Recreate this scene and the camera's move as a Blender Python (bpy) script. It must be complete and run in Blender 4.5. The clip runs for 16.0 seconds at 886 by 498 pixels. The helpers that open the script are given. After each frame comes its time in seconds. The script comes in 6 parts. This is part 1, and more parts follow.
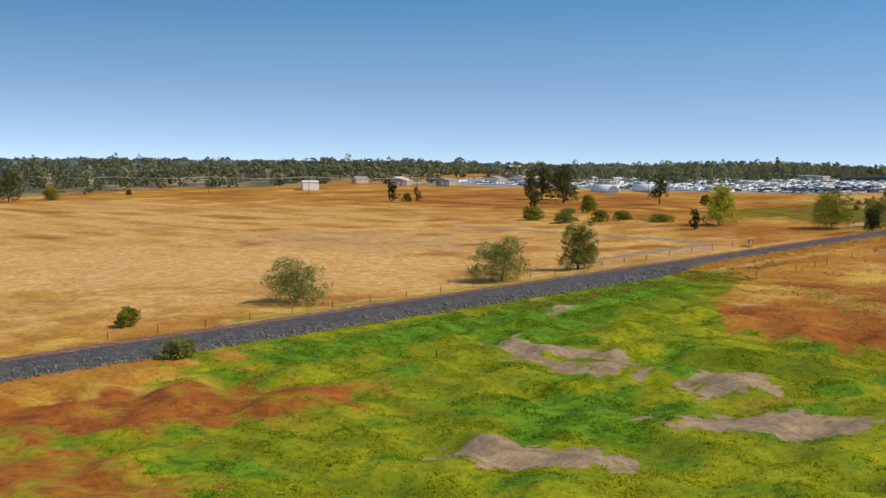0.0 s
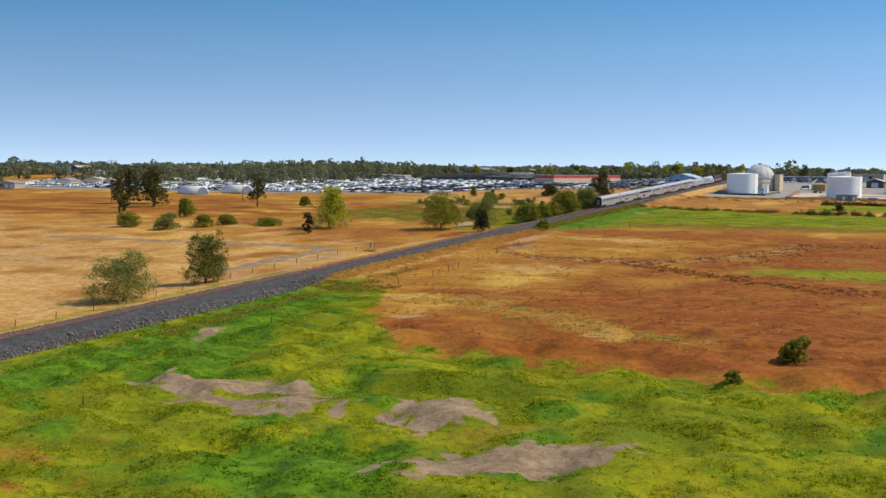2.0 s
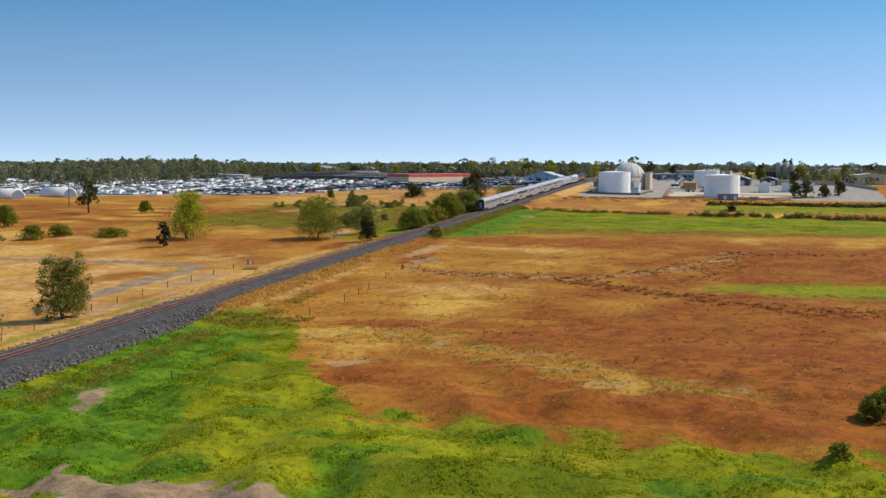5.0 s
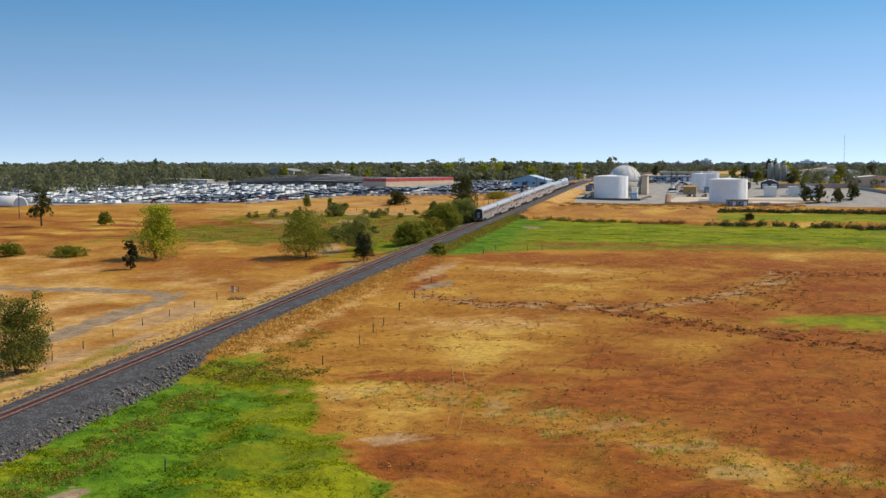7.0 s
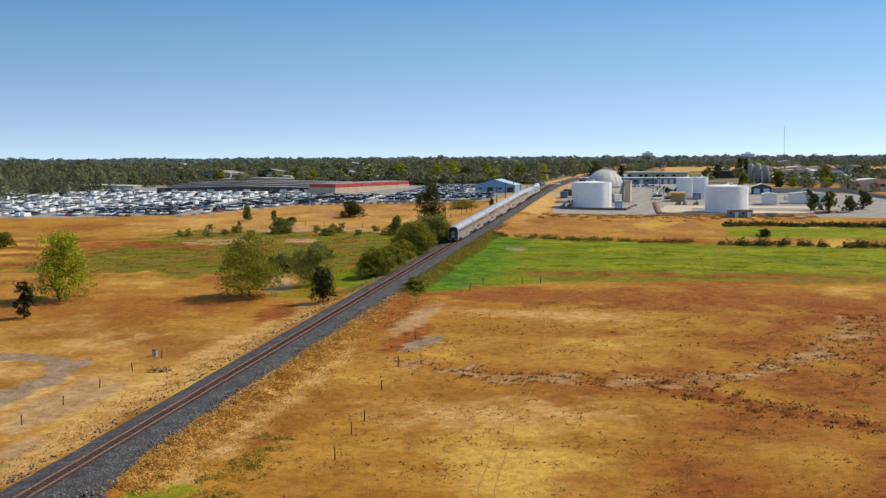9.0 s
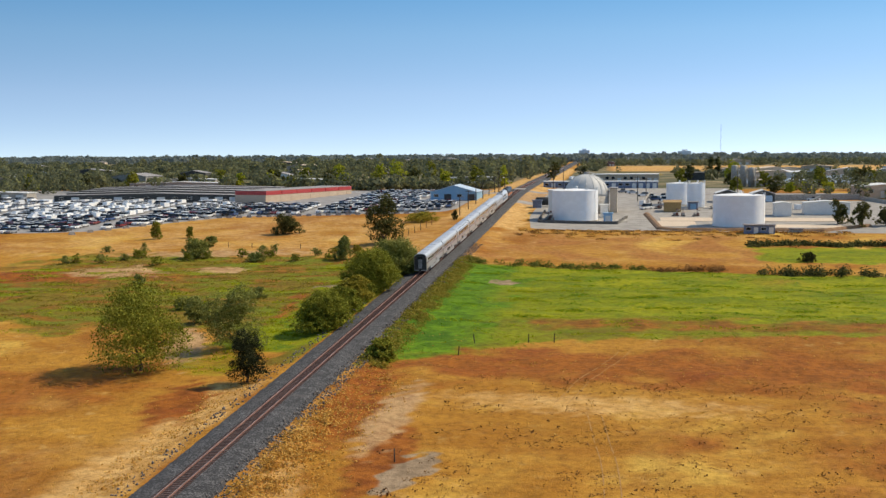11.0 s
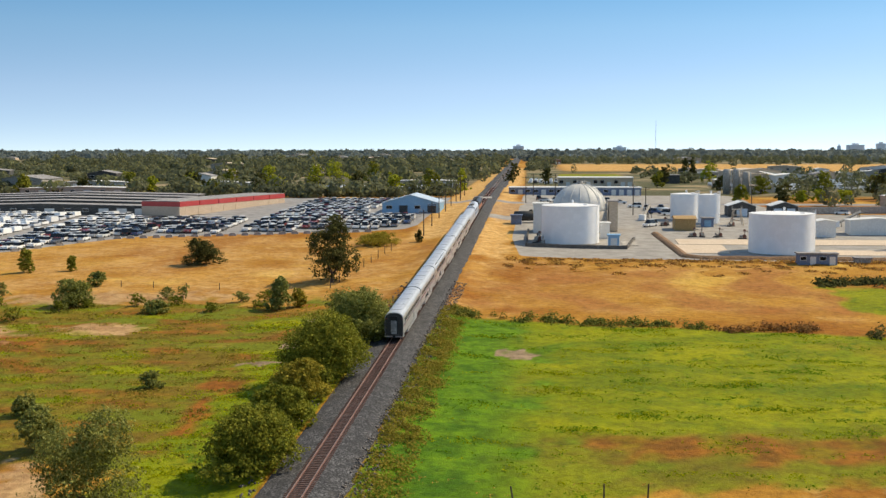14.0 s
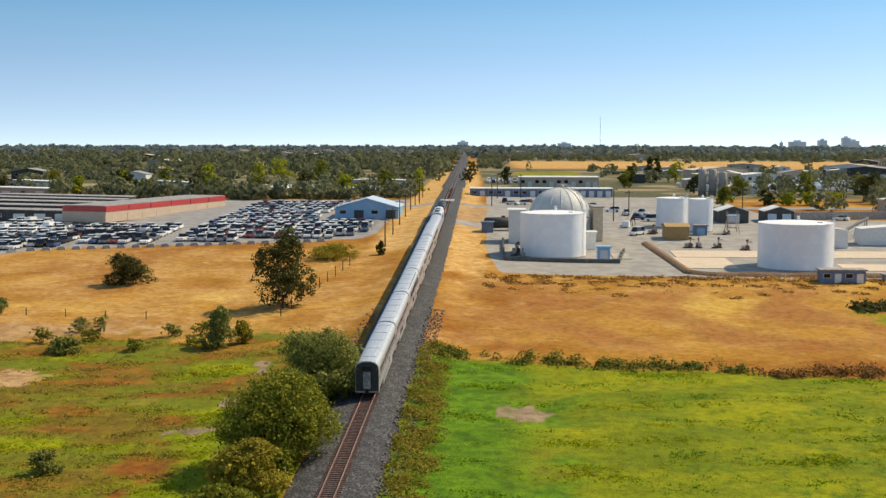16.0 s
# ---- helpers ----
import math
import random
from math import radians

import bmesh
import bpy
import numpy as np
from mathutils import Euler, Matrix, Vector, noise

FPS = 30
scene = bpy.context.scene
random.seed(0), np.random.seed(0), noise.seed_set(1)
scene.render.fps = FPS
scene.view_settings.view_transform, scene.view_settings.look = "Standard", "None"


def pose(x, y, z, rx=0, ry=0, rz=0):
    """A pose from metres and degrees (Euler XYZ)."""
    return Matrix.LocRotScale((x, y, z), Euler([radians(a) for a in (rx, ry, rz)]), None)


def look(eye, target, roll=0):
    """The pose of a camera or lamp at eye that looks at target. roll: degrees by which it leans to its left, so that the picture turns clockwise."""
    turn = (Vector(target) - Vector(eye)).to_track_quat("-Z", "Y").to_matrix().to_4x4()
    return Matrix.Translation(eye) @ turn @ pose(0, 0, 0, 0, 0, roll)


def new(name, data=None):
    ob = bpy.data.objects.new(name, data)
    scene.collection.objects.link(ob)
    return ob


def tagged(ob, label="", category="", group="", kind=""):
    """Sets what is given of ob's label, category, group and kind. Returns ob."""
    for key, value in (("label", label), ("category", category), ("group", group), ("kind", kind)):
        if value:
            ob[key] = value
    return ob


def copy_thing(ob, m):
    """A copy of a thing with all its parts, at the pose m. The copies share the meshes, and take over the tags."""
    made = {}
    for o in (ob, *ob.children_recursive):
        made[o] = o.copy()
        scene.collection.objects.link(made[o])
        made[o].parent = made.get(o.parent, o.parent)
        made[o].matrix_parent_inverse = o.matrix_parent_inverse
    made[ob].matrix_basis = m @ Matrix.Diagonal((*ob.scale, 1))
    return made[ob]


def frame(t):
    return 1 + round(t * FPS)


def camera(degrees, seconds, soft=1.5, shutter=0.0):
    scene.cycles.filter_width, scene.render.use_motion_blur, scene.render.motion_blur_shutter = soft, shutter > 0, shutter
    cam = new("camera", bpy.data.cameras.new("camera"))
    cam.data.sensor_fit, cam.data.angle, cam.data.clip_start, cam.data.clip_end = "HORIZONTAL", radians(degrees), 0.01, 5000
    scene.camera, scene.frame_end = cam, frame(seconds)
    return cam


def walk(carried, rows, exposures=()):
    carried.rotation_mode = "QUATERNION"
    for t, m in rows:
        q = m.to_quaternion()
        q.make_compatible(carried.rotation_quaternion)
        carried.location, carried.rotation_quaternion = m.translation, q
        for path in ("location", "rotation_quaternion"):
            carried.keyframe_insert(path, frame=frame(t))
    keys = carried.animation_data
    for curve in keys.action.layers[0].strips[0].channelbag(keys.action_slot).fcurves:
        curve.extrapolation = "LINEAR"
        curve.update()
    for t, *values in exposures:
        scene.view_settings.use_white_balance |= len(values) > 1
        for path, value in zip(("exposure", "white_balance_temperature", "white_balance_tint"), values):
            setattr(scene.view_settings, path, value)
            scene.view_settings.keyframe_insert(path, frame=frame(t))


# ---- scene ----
# A railway line across dry fields: x is across the line, y along it, z up, in metres.
cam = camera(42.08, 16.0, soft=1.45)


def aim(x, y, z, yaw, tilt, roll):
    """A camera that turns yaw degrees to the left of +y, looks tilt degrees down and leans by roll."""
    return pose(x, y, z, 90 - tilt, 0, yaw) @ pose(0, 0, 0, 0, 0, roll)


PATH = [
    (0, 185.11, -39.80, 26.49, 49.233, 4.173, 0.748),
    (0.5, 178.43, -39.95, 26.79, 42.139, 4.046, 0.684),
    (1, 171.95, -38.48, 27.12, 35.720, 4.025, 0.630),
    (1.5, 164.75, -35.78, 27.44, 30.884, 4.115, 0.598),
    (2, 157.06, -32.57, 27.55, 27.536, 4.031, 0.502),
    (2.5, 149.55, -28.15, 27.72, 25.225, 4.031, 0.431),
    (3, 142.71, -22.90, 27.96, 23.162, 4.065, 0.383),
    (3.5, 135.78, -16.71, 28.25, 21.089, 4.089, 0.300),
    (4, 128.91, -10.09, 28.56, 19.662, 4.134, 0.339),
    (6.5, 97.49, 21.11, 30.47, 16.355, 4.232, -0.031),
    (7, 91.16, 32.96, 31.65, 15.646, 4.278, -0.045),
    (7.5, 84.85, 46.28, 32.91, 14.846, 4.366, -0.037),
    (8, 78.72, 60.14, 34.18, 14.094, 4.458, -0.018),
    (8.5, 72.80, 74.04, 35.37, 13.336, 4.540, -0.129),
    (9, 66.83, 88.42, 36.44, 12.545, 4.648, -0.296),
    (9.8, 57.79, 116.86, 37.19, 11.209, 4.716, -0.308),
    (10.7, 47.63, 148.86, 38.03, 9.707, 4.793, -0.321),
    (11.5, 38.59, 177.30, 38.78, 8.371, 4.862, -0.333),
    (12, 34.94, 189.67, 39.46, 7.763, 4.964, -0.221),
    (12.5, 31.39, 200.69, 39.95, 7.180, 5.007, -0.082),
    (13, 28.04, 211.61, 40.31, 6.534, 5.036, -0.019),
    (13.5, 25.41, 223.70, 40.54, 6.006, 5.078, -0.010),
    (14, 23.57, 236.53, 40.81, 5.653, 5.100, -0.099),
    (14.5, 21.31, 247.55, 40.99, 5.105, 5.119, -0.083),
    (15, 19.32, 256.99, 41.12, 4.423, 5.137, -0.057),
    (15.5, 17.47, 265.31, 41.29, 3.661, 5.205, -0.017),
    (16, 14.89, 272.95, 41.54, 2.776, 5.322, 0.061),
]
walk(cam, [(t, aim(*row)) for t, *row in PATH], exposures=[(0, 0.02, 6700, 10), (9.2, 0.0, 6850, 10), (11.3, 0.12, 7100, 10), (16, 0.2, 7500, 8)])

# ---- light ----
SUN_TURN, SUN_HIGH = 62.0, 47.0  # degrees clockwise from +y, and above the ground
world = bpy.data.worlds.new("world")
scene.world = world
world.use_nodes = True
wn, wl = world.node_tree.nodes, world.node_tree.links
wn.clear()
w_out, w_bg, w_sky = wn.new("ShaderNodeOutputWorld"), wn.new("ShaderNodeBackground"), wn.new("ShaderNodeTexSky")
w_co, w_map = wn.new("ShaderNodeTexCoord"), wn.new("ShaderNodeMapping")
w_sky.sky_type, w_sky.sun_disc = "NISHITA", False
w_sky.sun_elevation, w_sky.sun_rotation = radians(SUN_HIGH), radians(SUN_TURN)
w_sky.altitude, w_sky.air_density, w_sky.dust_density, w_sky.ozone_density = 0, 1.0, 0.25, 1.3
w_map.inputs["Scale"].default_value, w_map.inputs["Location"].default_value = (1, 1, 4.0), (0, 0, 0.14)
w_bg.inputs["Strength"].default_value = 0.215
wl.new(w_co.outputs["Generated"], w_map.inputs["Vector"])
wl.new(w_map.outputs["Vector"], w_sky.inputs["Vector"])
w_tint = wn.new("ShaderNodeMix")
w_tint.data_type, w_tint.blend_type = "RGBA", "MULTIPLY"
w_tint.inputs[0].default_value = 1.0
w_sep, w_ramp = wn.new("ShaderNodeSeparateXYZ"), wn.new("ShaderNodeValToRGB")
for k, (at, c) in enumerate([(0.0, (0.84, 0.8, 0.79)), (0.05, (0.9, 0.92, 0.89)), (0.1, (0.76, 0.97, 0.95)), (0.15, (0.46, 0.88, 0.97)), (0.5, (0.84, 0.9, 0.86))]):
    e = w_ramp.color_ramp.elements[k] if k < 2 else w_ramp.color_ramp.elements.new(at)
    e.position, e.color = at, (*c, 1)
wl.new(w_co.outputs["Generated"], w_sep.inputs["Vector"])
wl.new(w_sep.outputs["Z"], w_ramp.inputs["Fac"])
wl.new(w_ramp.outputs["Color"], w_tint.inputs[7])
wl.new(w_sky.outputs["Color"], w_tint.inputs[6])
wl.new(w_tint.outputs[2], w_bg.inputs["Color"])
wl.new(w_bg.outputs["Background"], w_out.inputs["Surface"])
sun = new("sun", bpy.data.lights.new("sun", "SUN"))
sun.data.energy, sun.data.angle, sun.data.color = 4.3, radians(0.6), (1.0, 0.9, 0.73)
sun.rotation_euler = Euler((radians(90 - SUN_HIGH), 0, radians(180 - SUN_TURN)))
scene.view_settings.exposure = 0.0


# ---- shape of the land ----
def ease(v, a, b):
    u = np.clip((v - a) / (b - a), 0, 1)
    return u * u * (3 - 2 * u)


def rail_z(y):
    """Height of the rail heads: the line climbs steadily and runs level past the crossing. The track lies along x = 0 up to the crossing."""
    return 22.8 - 1.2 * np.logaddexp(0, (22.8 - (0.04782 * y - 6.996)) / 1.2)


def rail_x(y):
    """Middle of the track: past the crossing it bends gently away."""
    return -0.026 * 60 * np.logaddexp(0, (y - 590) / 60)


# The site plan, on which fields and plants are drawn, against the land: distance along the line, and how widely the plan spreads there.
PLAN_Y = [-300, -30, 0, 40, 80, 120, 160, 200, 240, 280, 320, 360, 400, 440, 480, 520, 560, 600, 650, 700, 760, 2000, 5000]
SITE_Y = [-310, -32, 6, 50, 96, 136, 173, 215, 257, 301, 342, 374, 404, 439, 479, 522, 560, 585, 608, 645, 706, 1773, 4353]
SPREAD = [1.27, 1.27, 1.27, 1.27, 1.25, 1.21, 1.16, 1.13, 1.1, 1.07, 1.04, 0.98, 0.95, 0.93, 0.92, 0.91, 0.9, 0.89, 0.86, 0.86, 0.86, 0.86, 0.86]


def plan_x(y):
    """Middle of the track on the site plan."""
    return 3.5 - 0.007 * (y - 310) + 0.0295 * 30 * np.logaddexp(0, (310 - y) / 30)


def site(x, y):
    """From the plan to the land."""
    v = np.interp(y, PLAN_Y, SITE_Y)
    return rail_x(v) + (x - plan_x(y)) * np.interp(y, PLAN_Y, SPREAD), v


def plan(x, y):
    """From the land to the plan."""
    v = np.interp(y, SITE_Y, PLAN_Y)
    return plan_x(v) + (x - rail_x(y)) / np.interp(v, PLAN_Y, SPREAD), v


def rough(x, y, size, seed=0):
    """Smooth noise from -1 to 1 over the plane, made of turned waves."""
    r = np.random.RandomState(seed)
    total = 0
    for k in range(7):
        a, f, p = r.uniform(0, 6.283), r.uniform(0.6, 1.7) / size, r.uniform(0, 6.283, 2)
        total = total + np.sin(6.283 * f * (x * math.cos(a) + y * math.sin(a)) + p[0] + 1.7 * np.sin(6.283 * f * 0.6 * (y * math.cos(a) - x * math.sin(a)) + p[1]))
    return total / 4.0


def land_z(x, y):
    s = x - rail_x(y)
    u = np.abs(s)
    rise = ease(y, 178, 215) * (s > 0) + (s <= 0)  # the verge lies high where the stone bed is narrow
    low = rail_z(y) - 1.5 - 0.4 * ease(u, 8, 30) + 0.72 * rise * (1 - ease(u, 4.4, 10))
    bumps = 0.16 * rough(x, y, 23, 3) + 0.07 * rough(x, y, 6.5, 4)
    marsh = ease(s, 12, 26) * (1 - ease(y, 136, 184))
    bumps = bumps + marsh * (1.05 * rough(x, y, 17, 41) + 0.25 * rough(x, y, 5.5, 42))
    return low + bumps * ease(u, 9, 16) * (1 - ease(y, 468, 505))


def slant(a):
    c, s = math.cos(radians(a)), math.sin(radians(a))
    return c, s


def blob(x, y, cx, cy, rx, ry, turn=0.0, soft=0.35, wild=0.25, seed=1):
    """1 inside an uneven ellipse, 0 outside."""
    c, s = slant(turn)
    dx, dy = x - cx, y - cy
    d = np.hypot((dx * c + dy * s) / rx, (dy * c - dx * s) / ry)
    d = d + wild * rough(x, y, max(2.0, 0.9 * min(rx, ry)), seed) * 0.7
    return 1 - ease(d, 1 - soft, 1 + soft)


def box2(x, y, x0, x1, y0, y1, soft=4.0, wild=3.0, seed=1):
    n = wild * rough(x, y, 14, seed)
    n2 = wild * rough(x, y, 14, seed + 50)
    return ease(x + n, x0 - soft, x0 + soft) * (1 - ease(x + n, x1 - soft, x1 + soft)) * ease(y + n2, y0 - soft, y0 + soft) * (1 - ease(y + n2, y1 - soft, y1 + soft))


def near_line(x, y, pts, wide):
    """1 along a bent line, falling to 0 at about twice that width."""
    best = np.full(np.shape(x), 1e9)
    for (ax, ay), (bx, by) in zip(pts[:-1], pts[1:]):
        t = np.clip(((x - ax) * (bx - ax) + (y - ay) * (by - ay)) / ((bx - ax) ** 2 + (by - ay) ** 2), 0, 1)
        best = np.minimum(best, np.hypot(x - ax - t * (bx - ax), y - ay - t * (by - ay)))
    return 1 - ease(best + wide * 0.5 * rough(x, y, 7, 55), wide * 0.6, wide * 1.8)


WEED_BAND = [(28, 245), (35, 242), (43, 239), (53, 240), (65, 239), (74, 248), (84, 258), (92, 274), (95, 291)]
WEED_ARC = [(62, 239), (72, 230), (77, 227), (81, 224), (89, 221), (95, 215), (107, 210), (127, 207)]
SAGE_BAND = [(35, 169), (45, 171), (52, 172), (61, 164), (71, 159), (86, 146), (98, 144)]
WEED_LINE = [(90, 245), (95, 263), (96, 285), (106, 290), (127, 293)]
DIRT_ROAD = [(-15, 176), (-16.5, 187), (-19, 201), (-20, 215), (-20, 228), (-22, 237), (-30, 241), (-62, 239), (-120, 236)]
DEEP_GREEN = [(20, 160), (24, 142), (32, 122), (38, 104), (44, 88)]


def cover(x, y):
    """What covers the ground: weights of green, lush, mud, rust, dirt, gravel, asphalt (gold dry grass is the rest)."""
    u = x - plan_x(y)
    right, left = ease(u, 3.5, 5), 1 - ease(u, -5, -3.5)
    edge = np.interp(x, [10, 24, 34, 45, 61, 98, 140, 200], [196, 180, 170, 145, 119, 113, 119, 125])
    n5, n6 = rough(x, y, 9, 5), rough(x, y, 30, 6)
    wet = right * (1 - ease(y + 5 * n5, edge - 4, edge + 4))
    red_hole = np.maximum(blob(x, y, 46, 22, 11, 27, -18, 0.6, 0.7, 7), 0.8 * blob(x, y, 62, 2, 22, 7, 20, 0.6, 0.7, 8)) * np.clip(0.95 + 0.35 * n5, 0.4, 1)
    bare_hole = blob(x, y, 24, 10, 14, 34, 0, 0.4, 0.5, 8)
    rows = rough(x, y, 17, 9)
    green = wet * ease(u, 6.8, 8) * (1 - red_hole) * (1 - bare_hole)
    lush = green * np.maximum.reduce([blob(x, y, 80, 58, 11, 10, 20, 0.4, 0.4, 10), 0.9 * box2(u, y, 12, 24, 48, 165, 3, 2, 11), 0.75 * ease(rows, 0.05, 0.8), 0.95 * near_line(x, y, DEEP_GREEN, 6.0)])
    mud = np.maximum.reduce([blob(x, y, 58, 81, 13, 6.5, -8, 0.3, 0.7, 12) * (1 - blob(x, y, 60, 80, 5, 1.6, 20, 0.5, 0.5, 47)), blob(x, y, 82, 83, 5.5, 8, 20, 0.3, 0.7, 13), blob(x, y, 97, 69, 12, 4.2, 42, 0.3, 0.6, 14), blob(x, y, 46, 83, 6, 2, 12, 0.3, 0.7, 45),
                             blob(x, y, 88.5, 42.5, 9, 4, 28, 0.3, 0.7, 15), 0.62 * blob(x, y, 30, 116, 1.7, 8, 18, 0.4, 0.6, 16), 0.6 * blob(x, y, 22, 398, 4, 4.5, 0, 0.4, 0.6, 17),
                             0.75 * blob(x, y, -14.8, 422, 1.5, 5, 10, 0.4, 0.6, 92), 0.75 * blob(x, y, -14, 402, 2.2, 3.2, 0, 0.4, 0.6, 93), 0.75 * blob(x, y, -15.5, 386.5, 4.5, 1.8, 8, 0.4, 0.6, 94),
                             0.8 * blob(x, y, 24.5, 259, 2.6, 7, -12, 0.5, 0.6, 18)])
    rust = np.clip(right * (red_hole * 0.9 + ease(y, 100, 135) * (1 - ease(y, 300, 330)) * ease(u + 8 * n5, 18, 60) * np.clip(0.3 + 0.4 * ease(x, 45, 110) + 0.3 * (1 - ease(y, 150, 200)) + 0.3 * n6 + 0.12 * n5, 0, 1)), 0, 1)
    rust = np.maximum(rust, 0.7 * right * box2(x, y, 12, 120, 296, 318, 6, 6, 19))
    # the green meadow and the strip behind it
    top = 428 - 0.14 * (x - 10)
    low = np.interp(x, [8, 15, 31, 46, 73, 140], [302, 308, 320, 327, 333, 338])
    meadow = right * ease(y + 3 * n5, low - 3, low + 4) * (1 - ease(y, top - 3, top + 3))
    green = np.maximum(green, meadow * np.clip(1 - 0.75 * box2(x, y, 32, 140, 337, 349, 4, 4, 21) * np.clip(0.7 + n5, 0, 1), 0, 1))
    rust = np.maximum(rust, meadow * 0.6 * box2(x, y, 32, 140, 337, 349, 4, 4, 21))
    lush = np.maximum(lush, meadow * np.clip(0.8 * (1 - ease(u, 12, 30)) + 0.4 * ease(rows, 0.3, 0.9), 0, 1))
    green = np.maximum(green, box2(x, y, 84, 260, 438, 466, 3, 3, 22) * right)
    green = np.maximum(green, 0.85 * blob(x, y, 128, 236, 36, 10, 8, 0.5, 0.4, 23))
    rust = np.maximum(rust, right * 0.55 * box2(x, y, 12, 220, 432, 490, 8, 6, 24) * np.clip(0.6 + n6, 0, 1))
    # wetland across the line
    bog = left * box2(x, y, -105, 4, 326, 442, 12, 9, 25)
    red_bog = bog * np.clip(0.2 + 0.95 * rough(x * 0.5, y, 15, 27), 0, 0.75)
    green = np.maximum(green, bog * np.clip(0.12 + 0.75 * rough(x * 0.6, y, 16, 26), 0.0, 0.9) * (1 - red_bog))
    rust = np.maximum(rust, 0.75 * red_bog)
    fresh = left * np.maximum.reduce([blob(x, y, -22, 419, 7, 5, 10, 0.5, 0.5, 95), blob(x, y, -35, 381, 8, 3.5, 5, 0.5, 0.5, 96), blob(x, y, -10, 382, 4.5, 10, 0, 0.5, 0.5, 97), blob(x, y, -11.5, 364, 5, 12, 0, 0.5, 0.5, 98)])
    green, rust = np.maximum(green, fresh), rust * (1 - 0.8 * fresh)
    rust = np.maximum(rust, 0.85 * blob(x, y, -86, 400, 30, 12, 8, 0.5, 0.6, 61))
    olive = np.maximum.reduce([bog, 0.9 * right * box2(u, y, 2, 9.5, 298, 436, 1.5, 1, 63), left * box2(u, y, -9, -4, 300, 410, 1.5, 1, 62)]) * np.clip(1.1 + 0.4 * n6, 0, 1)
    olive = np.maximum(olive, 0.6 * wet * np.clip(0.2 + 0.7 * n6, 0, 1) * ease(y, 20, 60) * ease(x, 95, 120))
    green = np.maximum(green, 0.85 * left * box2(u, y, -9, -3.5, 312, 412, 1.5, 1, 75))
    green = np.maximum(green, 0.85 * right * box2(u, y, 3, 9, 304, 432, 1.5, 1, 76))
    olive = np.maximum(olive, 0.8 * meadow * (1 - ease(y + 6 * n5, 345, 365)))
    green = green * (1 - 0.5 * meadow * (1 - ease(y + 8 * n5, 340, 362)))
    strip = left * box2(u, y, -20, -7, 310, 404, 3, 3, 28)
    green, lush = np.maximum(green, strip), np.maximum(lush, 0.35 * strip)
    rust = np.where(strip > 0.5, rust * 0.3, rust)
    scar = 0.68 * left * np.maximum.reduce([blob(x, y, -15.8, 352, 2, 12, 6, 0.4, 0.5, 48), blob(x, y, -17, 371, 4, 7, 25, 0.5, 0.6, 49), 0.8 * blob(x, y, -17.8, 411, 1.6, 8, -18, 0.5, 0.5, 99), 0.7 * blob(x, y, -36, 420, 9, 5, 8, 0.5, 0.6, 100)])
    rust, green, lush = np.maximum(rust, scar), green * (1 - scar), lush * (1 - scar)
    arc = near_line(x, y, WEED_ARC, 2.2)
    rust = np.maximum(rust, 0.8 * arc)
    band = near_line(x, y, WEED_BAND, 3.6)
    sage = near_line(x, y, SAGE_BAND, 5.0)
    rust = np.maximum(rust, right * 0.95 * blob(x, y, 54, 139, 8, 6, -40, 0.5, 0.6, 77))
    rust = rust * (1 - 0.6 * sage)
    green = np.maximum(green, 0.3 * sage * np.clip(0.6 + n5, 0, 1))
    rust = np.maximum(rust, 0.45 * band)
    rust = np.maximum(rust, right * 0.85 * blob(x, y, 82, 180, 27, 15, 8, 0.6, 0.5, 56))
    rust = np.maximum(rust, right * 0.9 * blob(x, y, 111, 165, 22, 14, 8, 0.6, 0.5, 85))
    rust = np.maximum(rust, right * 0.95 * blob(x, y, 45, 179, 9, 4, 10, 0.5, 0.6, 86))
    rust = rust * (1 - 0.85 * blob(x, y, 44, 220, 17, 9, 12, 0.6, 0.5, 87))
    rust = np.maximum(rust, 0.95 * right * np.maximum(blob(x, y, 13.5, 284, 4, 20, 4, 0.5, 0.5, 57), blob(x, y, 21.5, 262, 3, 12, 2, 0.5, 0.5, 74)))
    green = np.maximum(green, 0.8 * blob(x, y, 101, 235, 9, 5, 15, 0.5, 0.5, 51))
    rust = rust * (1 - 0.8 * blob(x, y, 45, 285, 24, 7, -6, 0.5, 0.6, 52) * np.clip(0.8 + n5, 0, 1))
    rust = np.maximum(rust, left * 0.8 * box2(x, y, -330, -95, 300, 420, 14, 12, 29) * np.clip(0.5 + n6, 0, 1))
    rust = np.maximum(rust, left * 0.85 * blob(x, y, -8, 280, 4, 10, 10, 0.5, 0.6, 73))
    rust = np.maximum(rust, left * 0.6 * blob(x, y, -48, 282, 34, 13, 10, 0.5, 0.5, 30))
    green = np.maximum(green, left * 0.5 * blob(x, y, -12, 302, 7, 8, 0, 0.4, 0.5, 31))
    green = np.maximum(green, left * 0.6 * box2(u, y, -12, -8, 60, 190, 2, 2, 31))
